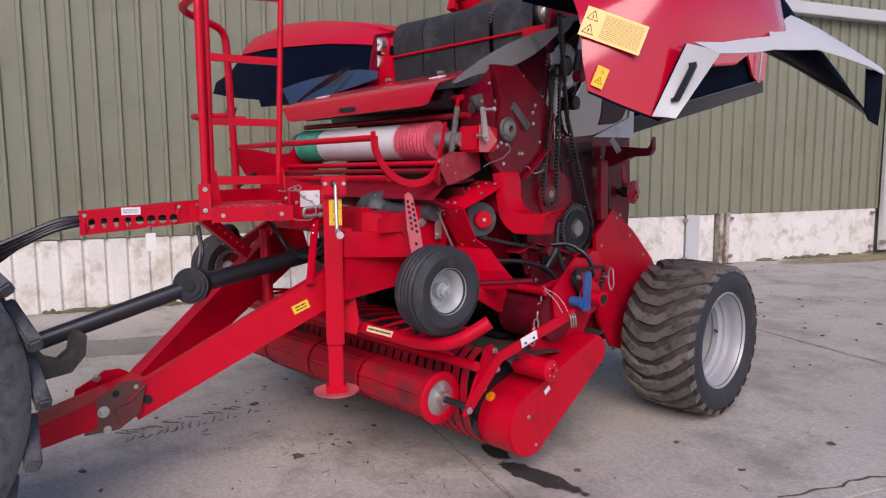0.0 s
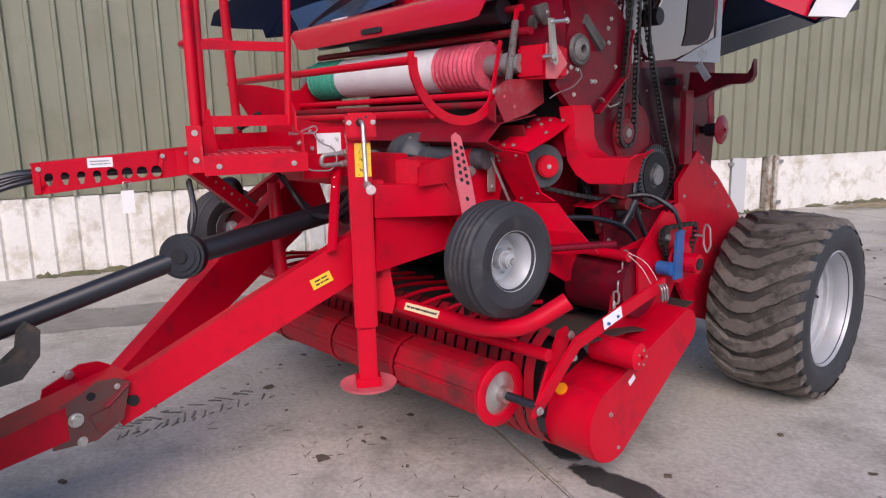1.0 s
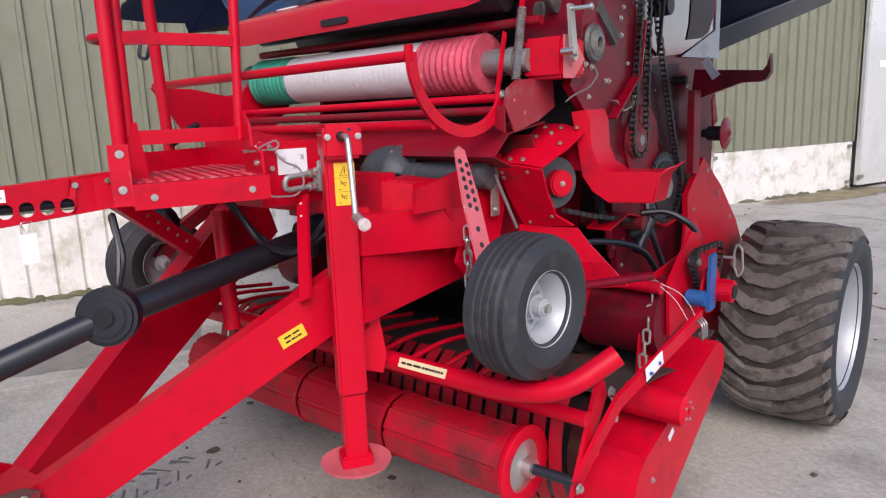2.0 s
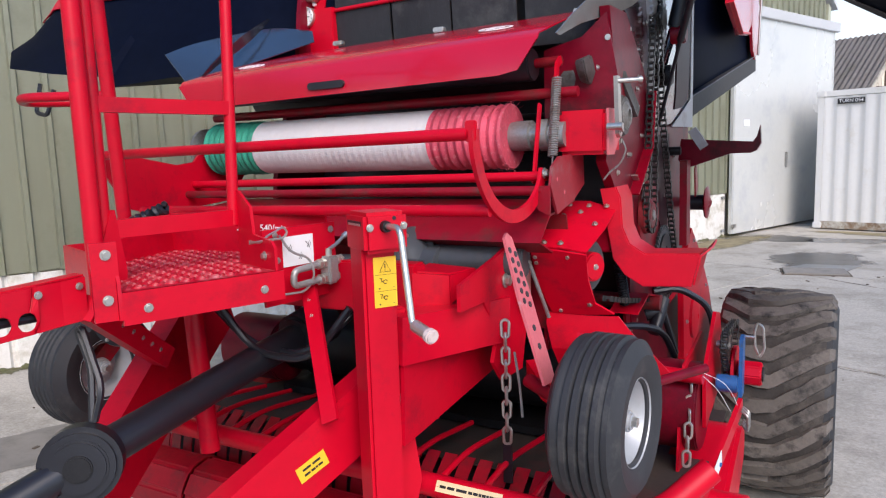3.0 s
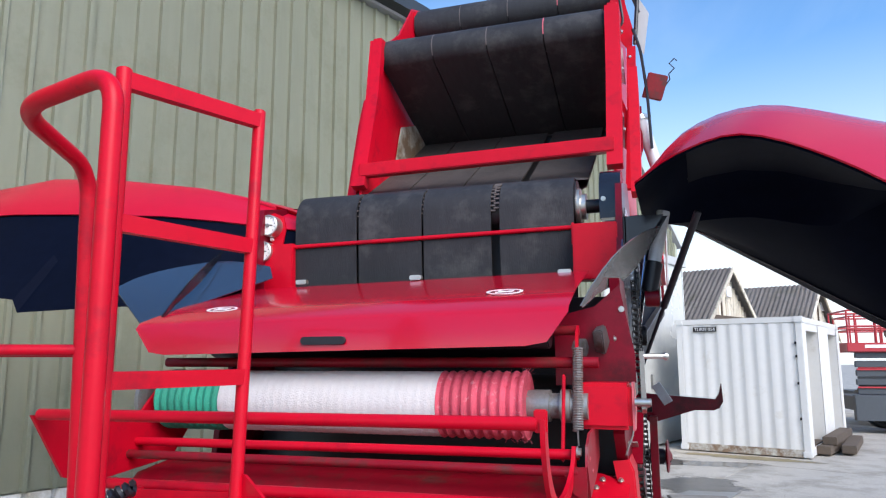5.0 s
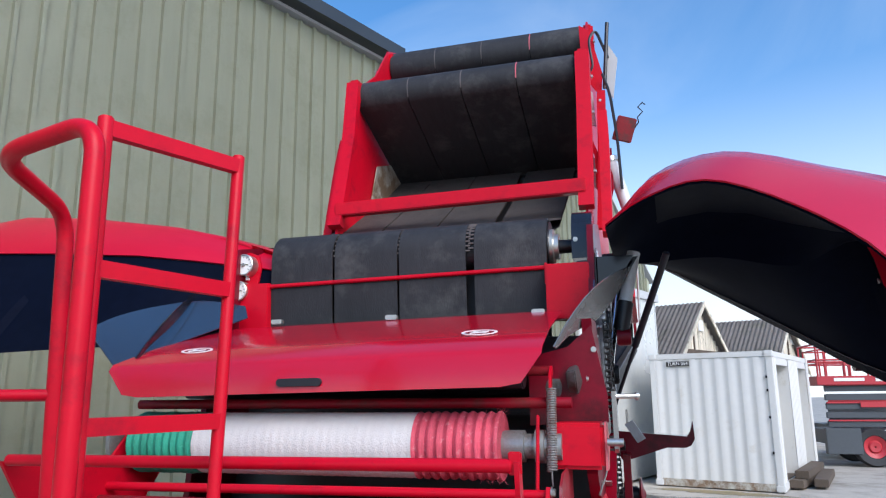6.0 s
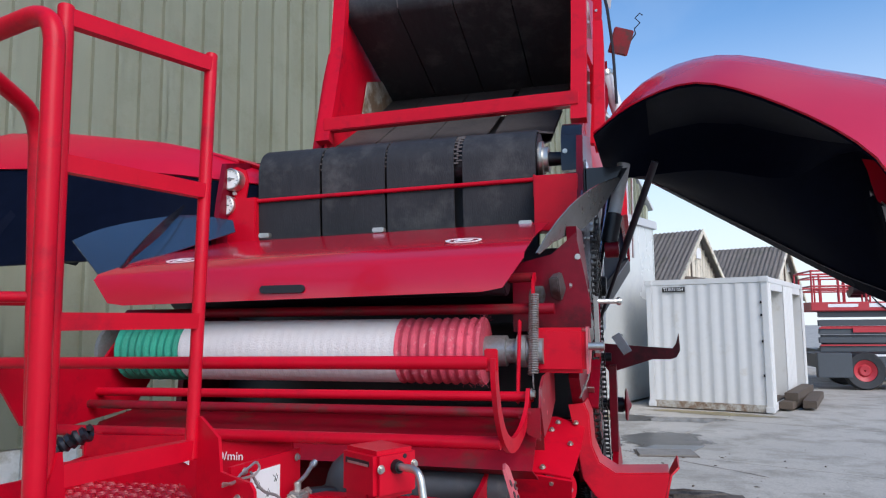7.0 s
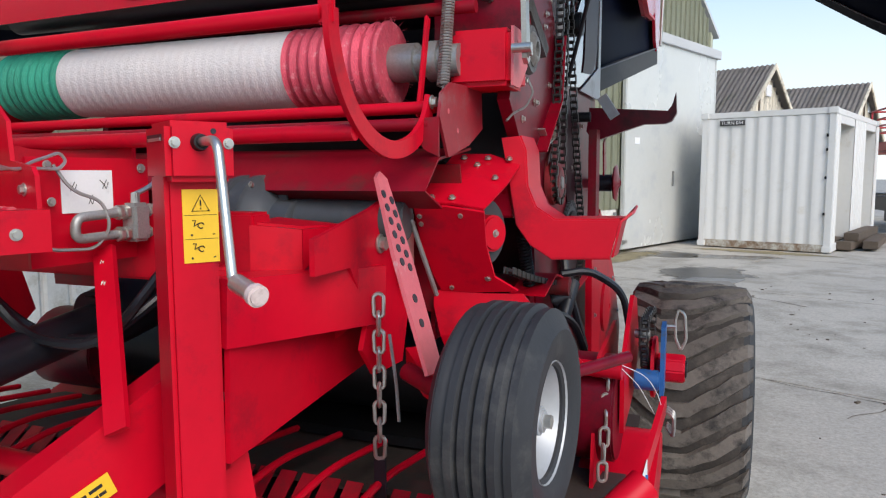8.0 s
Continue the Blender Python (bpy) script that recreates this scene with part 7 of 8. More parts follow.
part("crank_collar", lathe([(0.009, -0.092), (0.013, -0.092), (0.015, -0.078), (0.009, -0.078)], (0.004, 0, 1.489), "y", 16), BLACK_STEEL, cap, m=JACK)
part("crank_knob", rod((0.0105, -0.205, 1.270), (0.018, -0.262, 1.258), 0.0150, 18), STEEL, handle, bevel=0.003, m=JACK)
part("knob_cap", rod((0.0176, -0.258, 1.259), (0.0195, -0.278, 1.255), 0.0175, 18), KNOB, handle, "pale plastic knob end", 0.004, m=JACK)
c = jpt(0.0125, -0.0455, 1.348)
plate, nn = label_plate(baler, "warning_sticker", c, JT, (0, 0, -1), 0.061, 0.126, YELLOW, "tall yellow warning sticker with pictograms")
tri = bmesh.new()
tube([(-0.0025, -0.0470, 1.374), (0.0275, -0.0470, 1.374), (0.0125, -0.0470, 1.401)], 0.0012, 4, True, tri)
rod((0.0125, -0.0470, 1.383), (0.0125, -0.0470, 1.393), 0.0013, 4, tri)
rod((0.0125, -0.0470, 1.3775), (0.0125, -0.0470, 1.3795), 0.0013, 4, tri)
for zz in (1.367, 1.326):
    rod((-0.016, -0.0467, zz), (0.041, -0.0467, zz), 0.0004, 4, tri)
for k, zz in enumerate((1.348, 1.308)):
    tube([(-0.003, -0.0470, zz + 0.010), (0.003, -0.0470, zz + 0.010), (0.000, -0.0470, zz), (0.007, -0.0470, zz + 0.004)], 0.0011, 4, False, tri)
    tube([(0.012 + 0.0055 * math.cos(q), -0.0470, zz + 0.001 + 0.005 * math.sin(q)) for q in (0.3, 1.2, 2.3, 3.4, 4.5, 5.4)], 0.0011, 4, False, tri)
    rod((-0.004, -0.0470, zz - 0.015), (-0.004, -0.0464, zz - 0.015), 0.0022, 6, tri)
    rod((0.032, -0.0470, zz - 0.015), (0.036, -0.0470, zz - 0.014), 0.0009, 4, tri)
part("pictogram", tri, INK, plate, m=JACK)
part("jack_bracket", box((0.065, 0.045, 1.185), (0.06, 0.055, 0.16)), RED, baler, bevel=0.006, m=JACK)
part("jack_bracket", box((0.062, 0.05, 1.02), (0.034, 0.06, 0.30)), RED, baler, bevel=0.006, m=JACK)
part("jack_bracket", prism([(0.045, 0.74), (0.045, 0.96), (0.10, 0.96), (0.125, 0.78), (0.11, 0.72)], "y", 0.02, 0.03), RED, baler, bevel=0.003, m=JACK)
for z in (1.235, 1.02):
    bolt(jpt(0.072, 0.016, z), JN, 0.012, baler)
stay = part("stay_bar", tube([(-0.026, -0.520, 1.285), (0.165, -0.690, 0.985)], 0.02, flat=(0.046, 0.012)), RED, baler, bevel=0.002)
for q in ((-0.012, -0.533, 1.258), (0.012, -0.555, 1.220)):
    bolt(q, (0.80, -0.45, 0.2), 0.009, stay)
part("stay_bar", rod((-0.42, -0.60, 1.22), (-0.37, -0.62, 0.78), 0.03, 12), RED, baler)

# ---- gearbox, drive shaft and cardan shaft to the tractor
gear = part("gearbox", lathe([(0.01, -0.02), (0.09, -0.02), (0.105, 0.0), (0.112, 0.02), (0.112, 0.055), (0.120, 0.058), (0.120, 0.072), (0.112, 0.075), (0.110, 0.10), (0.120, 0.103), (0.120, 0.118), (0.108, 0.122), (0.085, 0.150), (0.062, 0.165), (0.060, 0.21), (0.052, 0.215), (0.01, 0.215)], (0, -0.17, 1.315), "x", 40), GREYPAINT, baler, "dark grey gearbox housing", 0.002)
for k in range(5):
    a = radians(20 + 72 * k)
    part("gearbox_rib", box((0.150, -0.17 + 0.078 * math.cos(a), 1.315 + 0.078 * math.sin(a)), (0.07, 0.05, 0.008), Euler((a, 0, 0)).to_matrix()), GREYPAINT, gear, bevel=0.002)
for k in range(6):
    a = k * math.tau / 6
    bolt((0.119, -0.17 + 0.112 * math.cos(a), 1.315 + 0.112 * math.sin(a)), (1, 0, 0), 0.008, gear)
part("gearbox_body", box((0.02, -0.09, 1.25), (0.19, 0.22, 0.20)), GREYPAINT, gear, bevel=0.03)
part("shaft_guard", rod((0.18, -0.155, 1.328), (0.47, -0.112, 1.333), 0.050, 24), GREYPAINT, baler, "dark grey shaft tube", 0.004)
p0, p1 = Vector((-0.22, -0.38, 1.09)), Vector((-0.195, -1.13, 0.99))
p2 = p1 + (p1 - p0).normalized() * 1.05 + Vector((-0.22, 0.05, -0.14))
cardan = part("cardan_shaft", rod(p0, p1, 0.046, 22), BLACK, baler, "black plastic-guarded drive shaft", 0.004)
part("shaft_tube", rod(p1, p2, 0.040, 22), BLACK, cardan, bevel=0.004)
d = (p2 - p1).normalized()
fa = Vector((0.72, -0.68, 0.12)).normalized()
collar = p1 + fa * 0.02
part("shaft_collar", rod(collar - fa * 0.04, collar + fa * 0.035, 0.088, 32), BLACK, cardan, "black round shaft collar", 0.012)
part("collar_ring", rod(collar + fa * 0.03, collar + fa * 0.043, 0.062, 28), BLACK, cardan, bevel=0.005)
part("collar_boss", rod(collar + fa * 0.04, collar + fa * 0.052, 0.03, 22), BLACK_STEEL, cardan, bevel=0.003)
part("joint_guard", rod(p0, p0 + Vector((0, 0.16, 0.03)), 0.075, 24), BLACK, cardan, bevel=0.01)
strap = rounded([p1 + Vector((0, 0.03, 0.08)), p1 + Vector((-0.03, 0.06, 0.2)), (-0.28, -1.06, 1.27), (-0.26, -1.06, 1.28), p1 + Vector((0.02, 0.05, 0.16)), p1 + Vector((0.01, 0.03, 0.085))], 0.03)
part("hanger_strap", tube(strap, 0.008, 6), BLACK, cardan, "black rubber hanger strap")
part("yoke_sleeve", rod(p2, p2 + d * 0.10, 0.045, 16), STEEL, cardan, bevel=0.004)
for k, (a, b) in enumerate((((-0.36, -0.62, 1.28), (0.02, -0.36, 1.2)), ((-0.30, -0.62, 1.26), (0.1, -0.5, 1.24)))):
    mid = (Vector(a) + Vector(b)) / 2 - Vector((0, 0, 0.16))
    part("hydraulic_hose", tube(rounded([a, mid + Vector((-0.12, 0, 0)), mid + Vector((0.1, 0, 0)), b], 0.12), 0.011, 8), BLACK, baler, "black hydraulic hose")

# ---- operator platform, step and hand rails
E1 = Vector((0.3457, 0.938, 0)).normalized()
E2 = Vector((-0.938, 0.3457, 0)).normalized()
PC = Vector((-0.088, -1.067, 0))


def deck_pt(a, b, z):
    """a along the outer edge of the platform, b inwards from it."""
    p = PC + E1 * a + E2 * b
    return Vector((p.x, p.y, z))


def deck_plate(corners, z0, z1, bm=None):
    """A flat plate over the platform's own axes."""
    return prism([tuple(deck_pt(a, b, 0))[:2] for a, b in corners], "z", z0, z1, bm)


def across_plate(a0, a1, outline):
    """An upright plate that stands across the platform, its outline in (b, z)."""
    bm = bmesh.new()
    lo = [bm.verts.new(deck_pt(a0, b, z)) for b, z in outline]
    hi = [bm.verts.new(deck_pt(a1, b, z)) for b, z in outline]
    bm.faces.new(lo[::-1])
    bm.faces.new(hi)
    for i in range(len(outline)):
        j = (i + 1) % len(outline)
        bm.faces.new((lo[i], lo[j], hi[j], hi[i]))
    return bm


DECK = [(0.0, 0.0), (0.385, 0.0), (0.378, 0.22), (0.50, 0.46), (0.44, 0.67), (0.35, 0.67), (0.10, 0.47), (0.0, 0.30)]
platform = part("platform", deck_plate(DECK, 1.366, 1.376), DECK_RED, baler, "red step platform of raised-tread plate", 0.002)


def inside(a, b, edge=0.014):
    """Whether a tread lies within the platform's outline."""
    hit = False
    for i in range(len(DECK)):
        (x0, y0), (x1, y1) = DECK[i - 1], DECK[i]
        if (y0 > b) != (y1 > b) and a < x0 + (b - y0) / (y1 - y0) * (x1 - x0):
            hit = not hit
    return hit and edge < b < 0.655 and a > edge


studs = bmesh.new()
for i in range(26):
    for j in range(32):
        a, b = 0.012 + i * 0.0185 + 0.009 * (j % 2), 0.014 + j * 0.021
        if inside(a, b) and inside(a + 0.012, b) and not (a > 0.35 and b < 0.24):
            q = deck_pt(a, b, 1.376)
            turn = rz(69.8 + (42 if (i + j) % 2 else -42))
            ring = []
            for k in range(8):
                g = k * math.tau / 8
                ring.append(q + turn @ Vector((0.0125 * math.cos(g), 0.0042 * math.sin(g), 0)))
            low = [studs.verts.new(p) for p in ring]
            top = [studs.verts.new(q + (p - q) * 0.6 + Vector((0, 0, 0.0042))) for p in ring]
            studs.faces.new(top)
            for k in range(8):
                studs.faces.new((low[k], low[(k + 1) % 8], top[(k + 1) % 8], top[k]))
tagged(part("tread_pattern", studs, DECK_RED, platform), kind="stuff")
part("platform_edge", deck_plate([(-0.004, -0.006), (0.389, -0.006), (0.389, 0.006), (-0.004, 0.006)], 1.302, 1.376), RED, platform, bevel=0.003)
for a in (0.05, 0.333):
    bolt(deck_pt(a, -0.006, 1.335), -E2, 0.0095, platform)
part("platform_side", across_plate(-0.012, -0.004, [(-0.006, 1.315), (-0.006, 1.40), (0.02, 1.445), (0.475, 1.447), (0.475, 1.32)]), RED, platform, bevel=0.002)
part("platform_side", deck_plate([(-0.004, 0.470), (0.10, 0.478), (0.36, 0.676), (0.36, 0.685), (0.10, 0.487), (-0.004, 0.478)], 1.33, 1.447), RED, platform, bevel=0.002)
part("platform_back", deck_plate([(0.34, 0.672), (0.52, 0.672), (0.52, 0.680), (0.34, 0.680)], 1.34, 1.50), RED, platform, bevel=0.002)
ear = across_plate(0.372, 0.380, [(0.215, 1.372), (0.215, 1.578), (0.205, 1.578), (0.135, 1.535), (0.125, 1.462), (0.022, 1.450), (0.008, 1.435), (0.004, 1.372)])
ear = part("post_ear", ear, RED, platform, bevel=0.002)
bolt(deck_pt(0.372, 0.060, 1.410), -E1, 0.011, ear)
post = part("post_bracket", deck_plate([(-0.058, 0.010), (-0.004, 0.002), (-0.004, 0.012), (-0.058, 0.020)], 1.315, 1.490), RED, platform, bevel=0.003)
bolt(deck_pt(-0.028, 0.005, 1.463), -E2, 0.0105, post)
bolt(deck_pt(-0.030, 0.006, 1.362), -E2, 0.0105, post)
# upright support with the sign, and the sheet behind the platform
support = part("step_support", prism([(-0.058, -0.660), (-0.024, -0.395), (-0.034, -0.394), (-0.068, -0.658)], "z", 1.26, 1.470), RED, baler, "red support plate with white sign", 0.002)
bolt((-0.046, -0.625, 1.455), (0.99, -0.13, 0), 0.008, support)
bolt((-0.043, -0.622, 1.385), (0.99, -0.13, 0), 0.008, support)
bolt((-0.024, -0.415, 1.45), (0.99, -0.13, 0), 0.009, support)
part("step_support", prism([(-0.03, -0.420), (-0.60, -0.50), (-0.60, -0.51), (-0.03, -0.430)], "z", 1.34, 1.50), RED, baler, bevel=0.002)
SA = Vector((0.1276, 0.9918, 0))
SC = Vector((-0.0405, -0.540, 1.403))
plate, nn = label_plate(baler, "sign_plate", SC, SA, (0, 0, -1), 0.112, 0.084, WHITE, "white sign with small dark pictograms")
marks = bmesh.new()
for u, v in ((-0.034, 0.010), (0.004, -0.016), (0.036, 0.014)):
    o = SC + SA * u + Vector((0, 0, v)) + Vector((0.0016, 0, 0))
    tube([o + SA * -0.009 + Vector((0, 0, 0.008)), o, o + SA * 0.004 + Vector((0, 0, -0.010)), o + SA * 0.010 + Vector((0, 0, 0.004))], 0.0009, 4, False, marks)
    tube([o + SA * -0.004 + Vector((0, 0, -0.009)), o + SA * 0.006 + Vector((0, 0, 0.009))], 0.0008, 4, False, marks)
part("pictogram", marks, INK, plate)
writing("540/min", 0.030, pose(-0.205, -0.4595, 1.452, 90, 0, 8), WHITE, baler)
arrow = part("arrow_sticker", prism([(-0.300, 1.430), (-0.335, 1.447), (-0.300, 1.464)], "y", -0.482, -0.478), WHITE, baler, "white arrow sticker")
# ball valve with its looped pipe
vx = Vector((0.004, -0.462, 1.338))
valve = part("ball_valve", box(vx, (0.040, 0.046, 0.080)), CASTING, baler, "cast grey hydraulic ball valve", 0.007)
part("valve_stem", rod(vx + Vector((0, 0, 0.035)), vx + Vector((0, 0, 0.062)), 0.010, 6), STEEL, valve, bevel=0.002)
part("valve_lever", tube(rounded([vx + Vector((0, 0, 0.058)), vx + Vector((0.006, 0.03, 0.070)), vx + Vector((0.008, 0.065, 0.092))], 0.02), 0.0055, 8), STEEL, valve)
part("lever_end", rod(vx + Vector((0.006, 0.060, 0.088)), vx + Vector((0.012, 0.075, 0.098)), 0.009, 10), STEEL, valve, bevel=0.002)
for z in (0.022, -0.022):
    port = part("valve_port", rod(vx + Vector((0, -0.052, z)), vx + Vector((0, 0.058, z)), 0.0115, 12), CASTING, valve, bevel=0.002)
    for y in (-0.030, -0.046, 0.036, 0.052):
        part("union_nut", rod(vx + Vector((0, y - 0.006, z)), vx + Vector((0, y + 0.006, z)), 0.0155, 6), STEEL, port, bevel=0.001)
u_hose = rounded([vx + Vector((0, -0.045, 0.022)), vx + Vector((-0.010, -0.140, 0.016)), vx + Vector((-0.012, -0.142, -0.026)), vx + Vector((0, -0.045, -0.022))], 0.040, 8)
part("looped_pipe", tube(u_hose, 0.0095, 10), CASTING, valve, smooth=80)
part("thin_cable", tube(rounded([(-0.030, -0.625, 1.455), (-0.015, -0.60, 1.405), (0.004, -0.545, 1.385), (0.012, -0.535, 1.330), (-0.005, -0.56, 1.290), (-0.020, -0.645, 1.295), (-0.030, -0.672, 1.315)], 0.05, 8), 0.0034, 6), CASTING, baler, "thin loop of steel cable")
part("linch_pin", tube(rounded([(-0.030, -0.735, 1.452), (-0.026, -0.700, 1.443), (-0.026, -0.676, 1.458), (-0.022, -0.640, 1.470), (-0.020, -0.618, 1.478), (-0.016, -0.606, 1.462), (-0.020, -0.622, 1.446), (-0.026, -0.660, 1.448), (-0.030, -0.735, 1.446)], 0.014), 0.0032, 6), STEEL, baler, "bent wire linch pin")
for dz, dx in ((0.022, 0.05), (-0.022, 0.03)):
    part("hydraulic_hose", tube(rounded([vx + Vector((0, 0.055, dz)), vx + Vector((dx, 0.125, dz - 0.005)), vx + Vector((dx + 0.02, 0.145, dz - 0.12)), vx + Vector((dx, 0.15, dz - 0.24))], 0.08), 0.014, 8), BLACK, baler, "black hydraulic hose")

# ladder-like rail frame
LA, LB = Vector((-0.252, -0.985, 0)), Vector((-0.173, -0.648, 0))
rails = part("rail_frame", rod((LA.x, LA.y, 1.46), (LA.x - 0.022, LA.y + 0.018, 2.452), 0.0165, 14), RED, baler, "red tubular guard rail with rungs", 0.003)
part("rail_post", rod((LB.x, LB.y, 1.48), (LB.x - 0.014, LB.y + 0.058, 2.478), 0.0155, 14), RED, rails, bevel=0.003)
for k, z in enumerate((2.438, 2.118, 1.800, 1.503)):
    f = (z - 1.48) / 0.998
    q0 = Vector((LA.x - 0.022 * f, LA.y + 0.018 * f, z - 0.012 * (k == 0)))
    q1 = Vector((LB.x - 0.014 * f, LB.y + 0.058 * f, z + 0.010 * (k == 0)))
    part("rung", tube([q0, q1], 0.02, flat=(0.026, 0.036 if k < 3 else 0.044)), RED, rails, bevel=0.004)
part("foot_plate", prism([(-1.00, 1.36), (-1.005, 1.47), (-0.975, 1.55), (-0.965, 1.55), (-0.945, 1.40), (-0.95, 1.36)], "x", LA.x + 0.012, LA.x + 0.019), RED, rails, bevel=0.002)
loop = rounded([(-0.234, -1.026, 1.312), (-0.245, -1.020, 2.422), (-0.540, -0.985, 2.388), (-0.640, -0.680, 2.335), (-0.636, -0.645, 1.40)], 0.085, 10)
part("hand_rail", tube(loop, 0.0205, 18), RED, baler, "stout red tubular hand rail", smooth=80)
part("hand_rail", tube(rounded([(-0.63, -0.66, 1.865), (-0.86, -0.80, 1.865), (-0.98, -0.72, 1.862), (-0.78, -0.50, 1.862)], 0.06), 0.0145, 12), RED, baler, smooth=80)
part("rope", coil((-0.60, -0.66, 1.475), (-0.50, -0.60, 1.525), 0.014, 0.009, 7), BLACK, baler, "coil of dark rope on the post")

# hose-holder arm
AP0, AP1 = Vector((-0.31, -1.60, 0)), Vector((-0.235, -1.06, 0))
ad = (AP1 - AP0).normalized()
an = Vector((ad.y, -ad.x, 0))
AL = (AP1 - AP0).length


def arm_pt(f, z, out=0.0):
    p = AP0 + ad * f + an * out
    return Vector((p.x, p.y, z))


bm = bmesh.new()


def arm_edges(f):
    return 1.262 + 0.04 * f / AL, 1.37 + 0.035 * f / AL


cells = [0.024 + 0.052 * k for k in range(9)]
for a, b in [(0.0, cells[0])] + list(zip(cells, cells[1:])) + [(cells[-1], AL)]:
    (za, zb), (zc, zd) = arm_edges(a), arm_edges(b)
    corners = [(a, za), (b, zc), (b, zd), (a, zb)]
    hole = a in cells and a != cells[-1]
    k = cells.index(a) if hole else 9
    ring, rim_pts = [], []
    if not hole:
        bm.faces.new([bm.verts.new(arm_pt(f, z, 0.0)) for f, z in corners])
        continue
    cx, cz = (a + b) / 2, 1.322
    for i in range(16):
        t = i / 16 * 4
        side, u = int(t), t - int(t)
        p, q = corners[side], corners[(side + 1) % 4]
        f, z = p[0] + (q[0] - p[0]) * u, p[1] + (q[1] - p[1]) * u
        ang = math.atan2(z - cz, f - cx)
        r = 0.021 if k > 3 else 0.0155
        hx, hz = cx + r * math.cos(ang), cz + r * math.sin(ang) * (1.0 if math.sin(ang) > 0 or k > 3 else 1.9)
        if k < 4 and math.sin(ang) < -0.55:
            hx = cx + 0.0075 * (1 if math.cos(ang) > 0 else -1) * min(1, abs(math.cos(ang)) * 3)
        rim_pts.append(bm.verts.new(arm_pt(f, z, 0.0)))
        ring.append(bm.verts.new(arm_pt(hx, hz, 0.0)))
    for i in range(16):
        j = (i + 1) % 16
        bm.faces.new((rim_pts[i], rim_pts[j], ring[j], ring[i]))
bmesh.ops.remove_doubles(bm, verts=bm.verts[:], dist=0.0004)
bmesh.ops.recalc_face_normals(bm, faces=bm.faces[:])
bmesh.ops.solidify(bm, geom=bm.faces[:], thickness=0.008)
hose_arm = part("hose_arm", bm, RED, baler, "red hose holder arm with keyholes", 0.002)
part("arm_lip", tube([arm_pt(0.0, 1.37, -0.02), arm_pt(AL, 1.405, -0.02)], 0.01, flat=(0.04, 0.008)), RED, hose_arm)
c = arm_pt(0.22, 1.366, 0.0092)
plate, nn = label_plate(hose_arm, "white_sticker", c, ad, (0, 0, -1), 0.085, 0.035, WHITE, "white sticker with faint print")
bars(plate, c, ad, (0, 0, -1), an, 0.07, 0.02, 2, GREY_STEEL, 31)
tag = part("paper_tag", box(arm_pt(0.30, 1.215, 0.018), (0.003, 0.045, 0.085), rz(-8)), PAPER, hose_arm, "white paper tag on a wire loop")
part("tag_loop", tube(rounded([arm_pt(0.30, 1.255, 0.018), arm_pt(0.285, 1.29, 0.014), arm_pt(0.315, 1.29, 0.014)], 0.01), 0.0015, 5, True), STEEL, tag)
for f in (0.02, 0.44, 0.53):
    bolt(arm_pt(f, 1.352 + 0.06 * f, 0.008), an, 0.008, hose_arm)
strut_ob = part("arm_strut", tube([(-0.235, -1.06, 1.33), (-0.42, -0.72, 1.10)], 0.02, flat=(0.05, 0.06)), RED, baler, bevel=0.003)
for k in range(6):
    q = Vector((-0.235, -1.06, 1.33)).lerp(Vector((-0.42, -0.72, 1.10)), 0.2 + 0.13 * k) + Vector((0.026, 0.0, 0.006))
    bolt(q, (0.9, 0.42, 0.1), 0.007, strut_ob)
for k in range(6):
    y = -1.58 - 0.01 * k
    pts = rounded([(-0.262 - 0.004 * k, -1.10, 1.325 + 0.012 * (k % 3)), (-0.318 - 0.006 * k, -1.47, 1.325 + 0.014 * (k % 3)), (-0.335, y - 0.08, 1.345 - 0.014 * (k % 4)), (-0.42 - 0.02 * k, -1.95, 1.215 - 0.022 * k), (-0.50, -2.5, 1.03 - 0.03 * k)], 0.25)
    part("hydraulic_hose", tube(pts, 0.0115, 8), BLACK, baler, "black hydraulic hose")

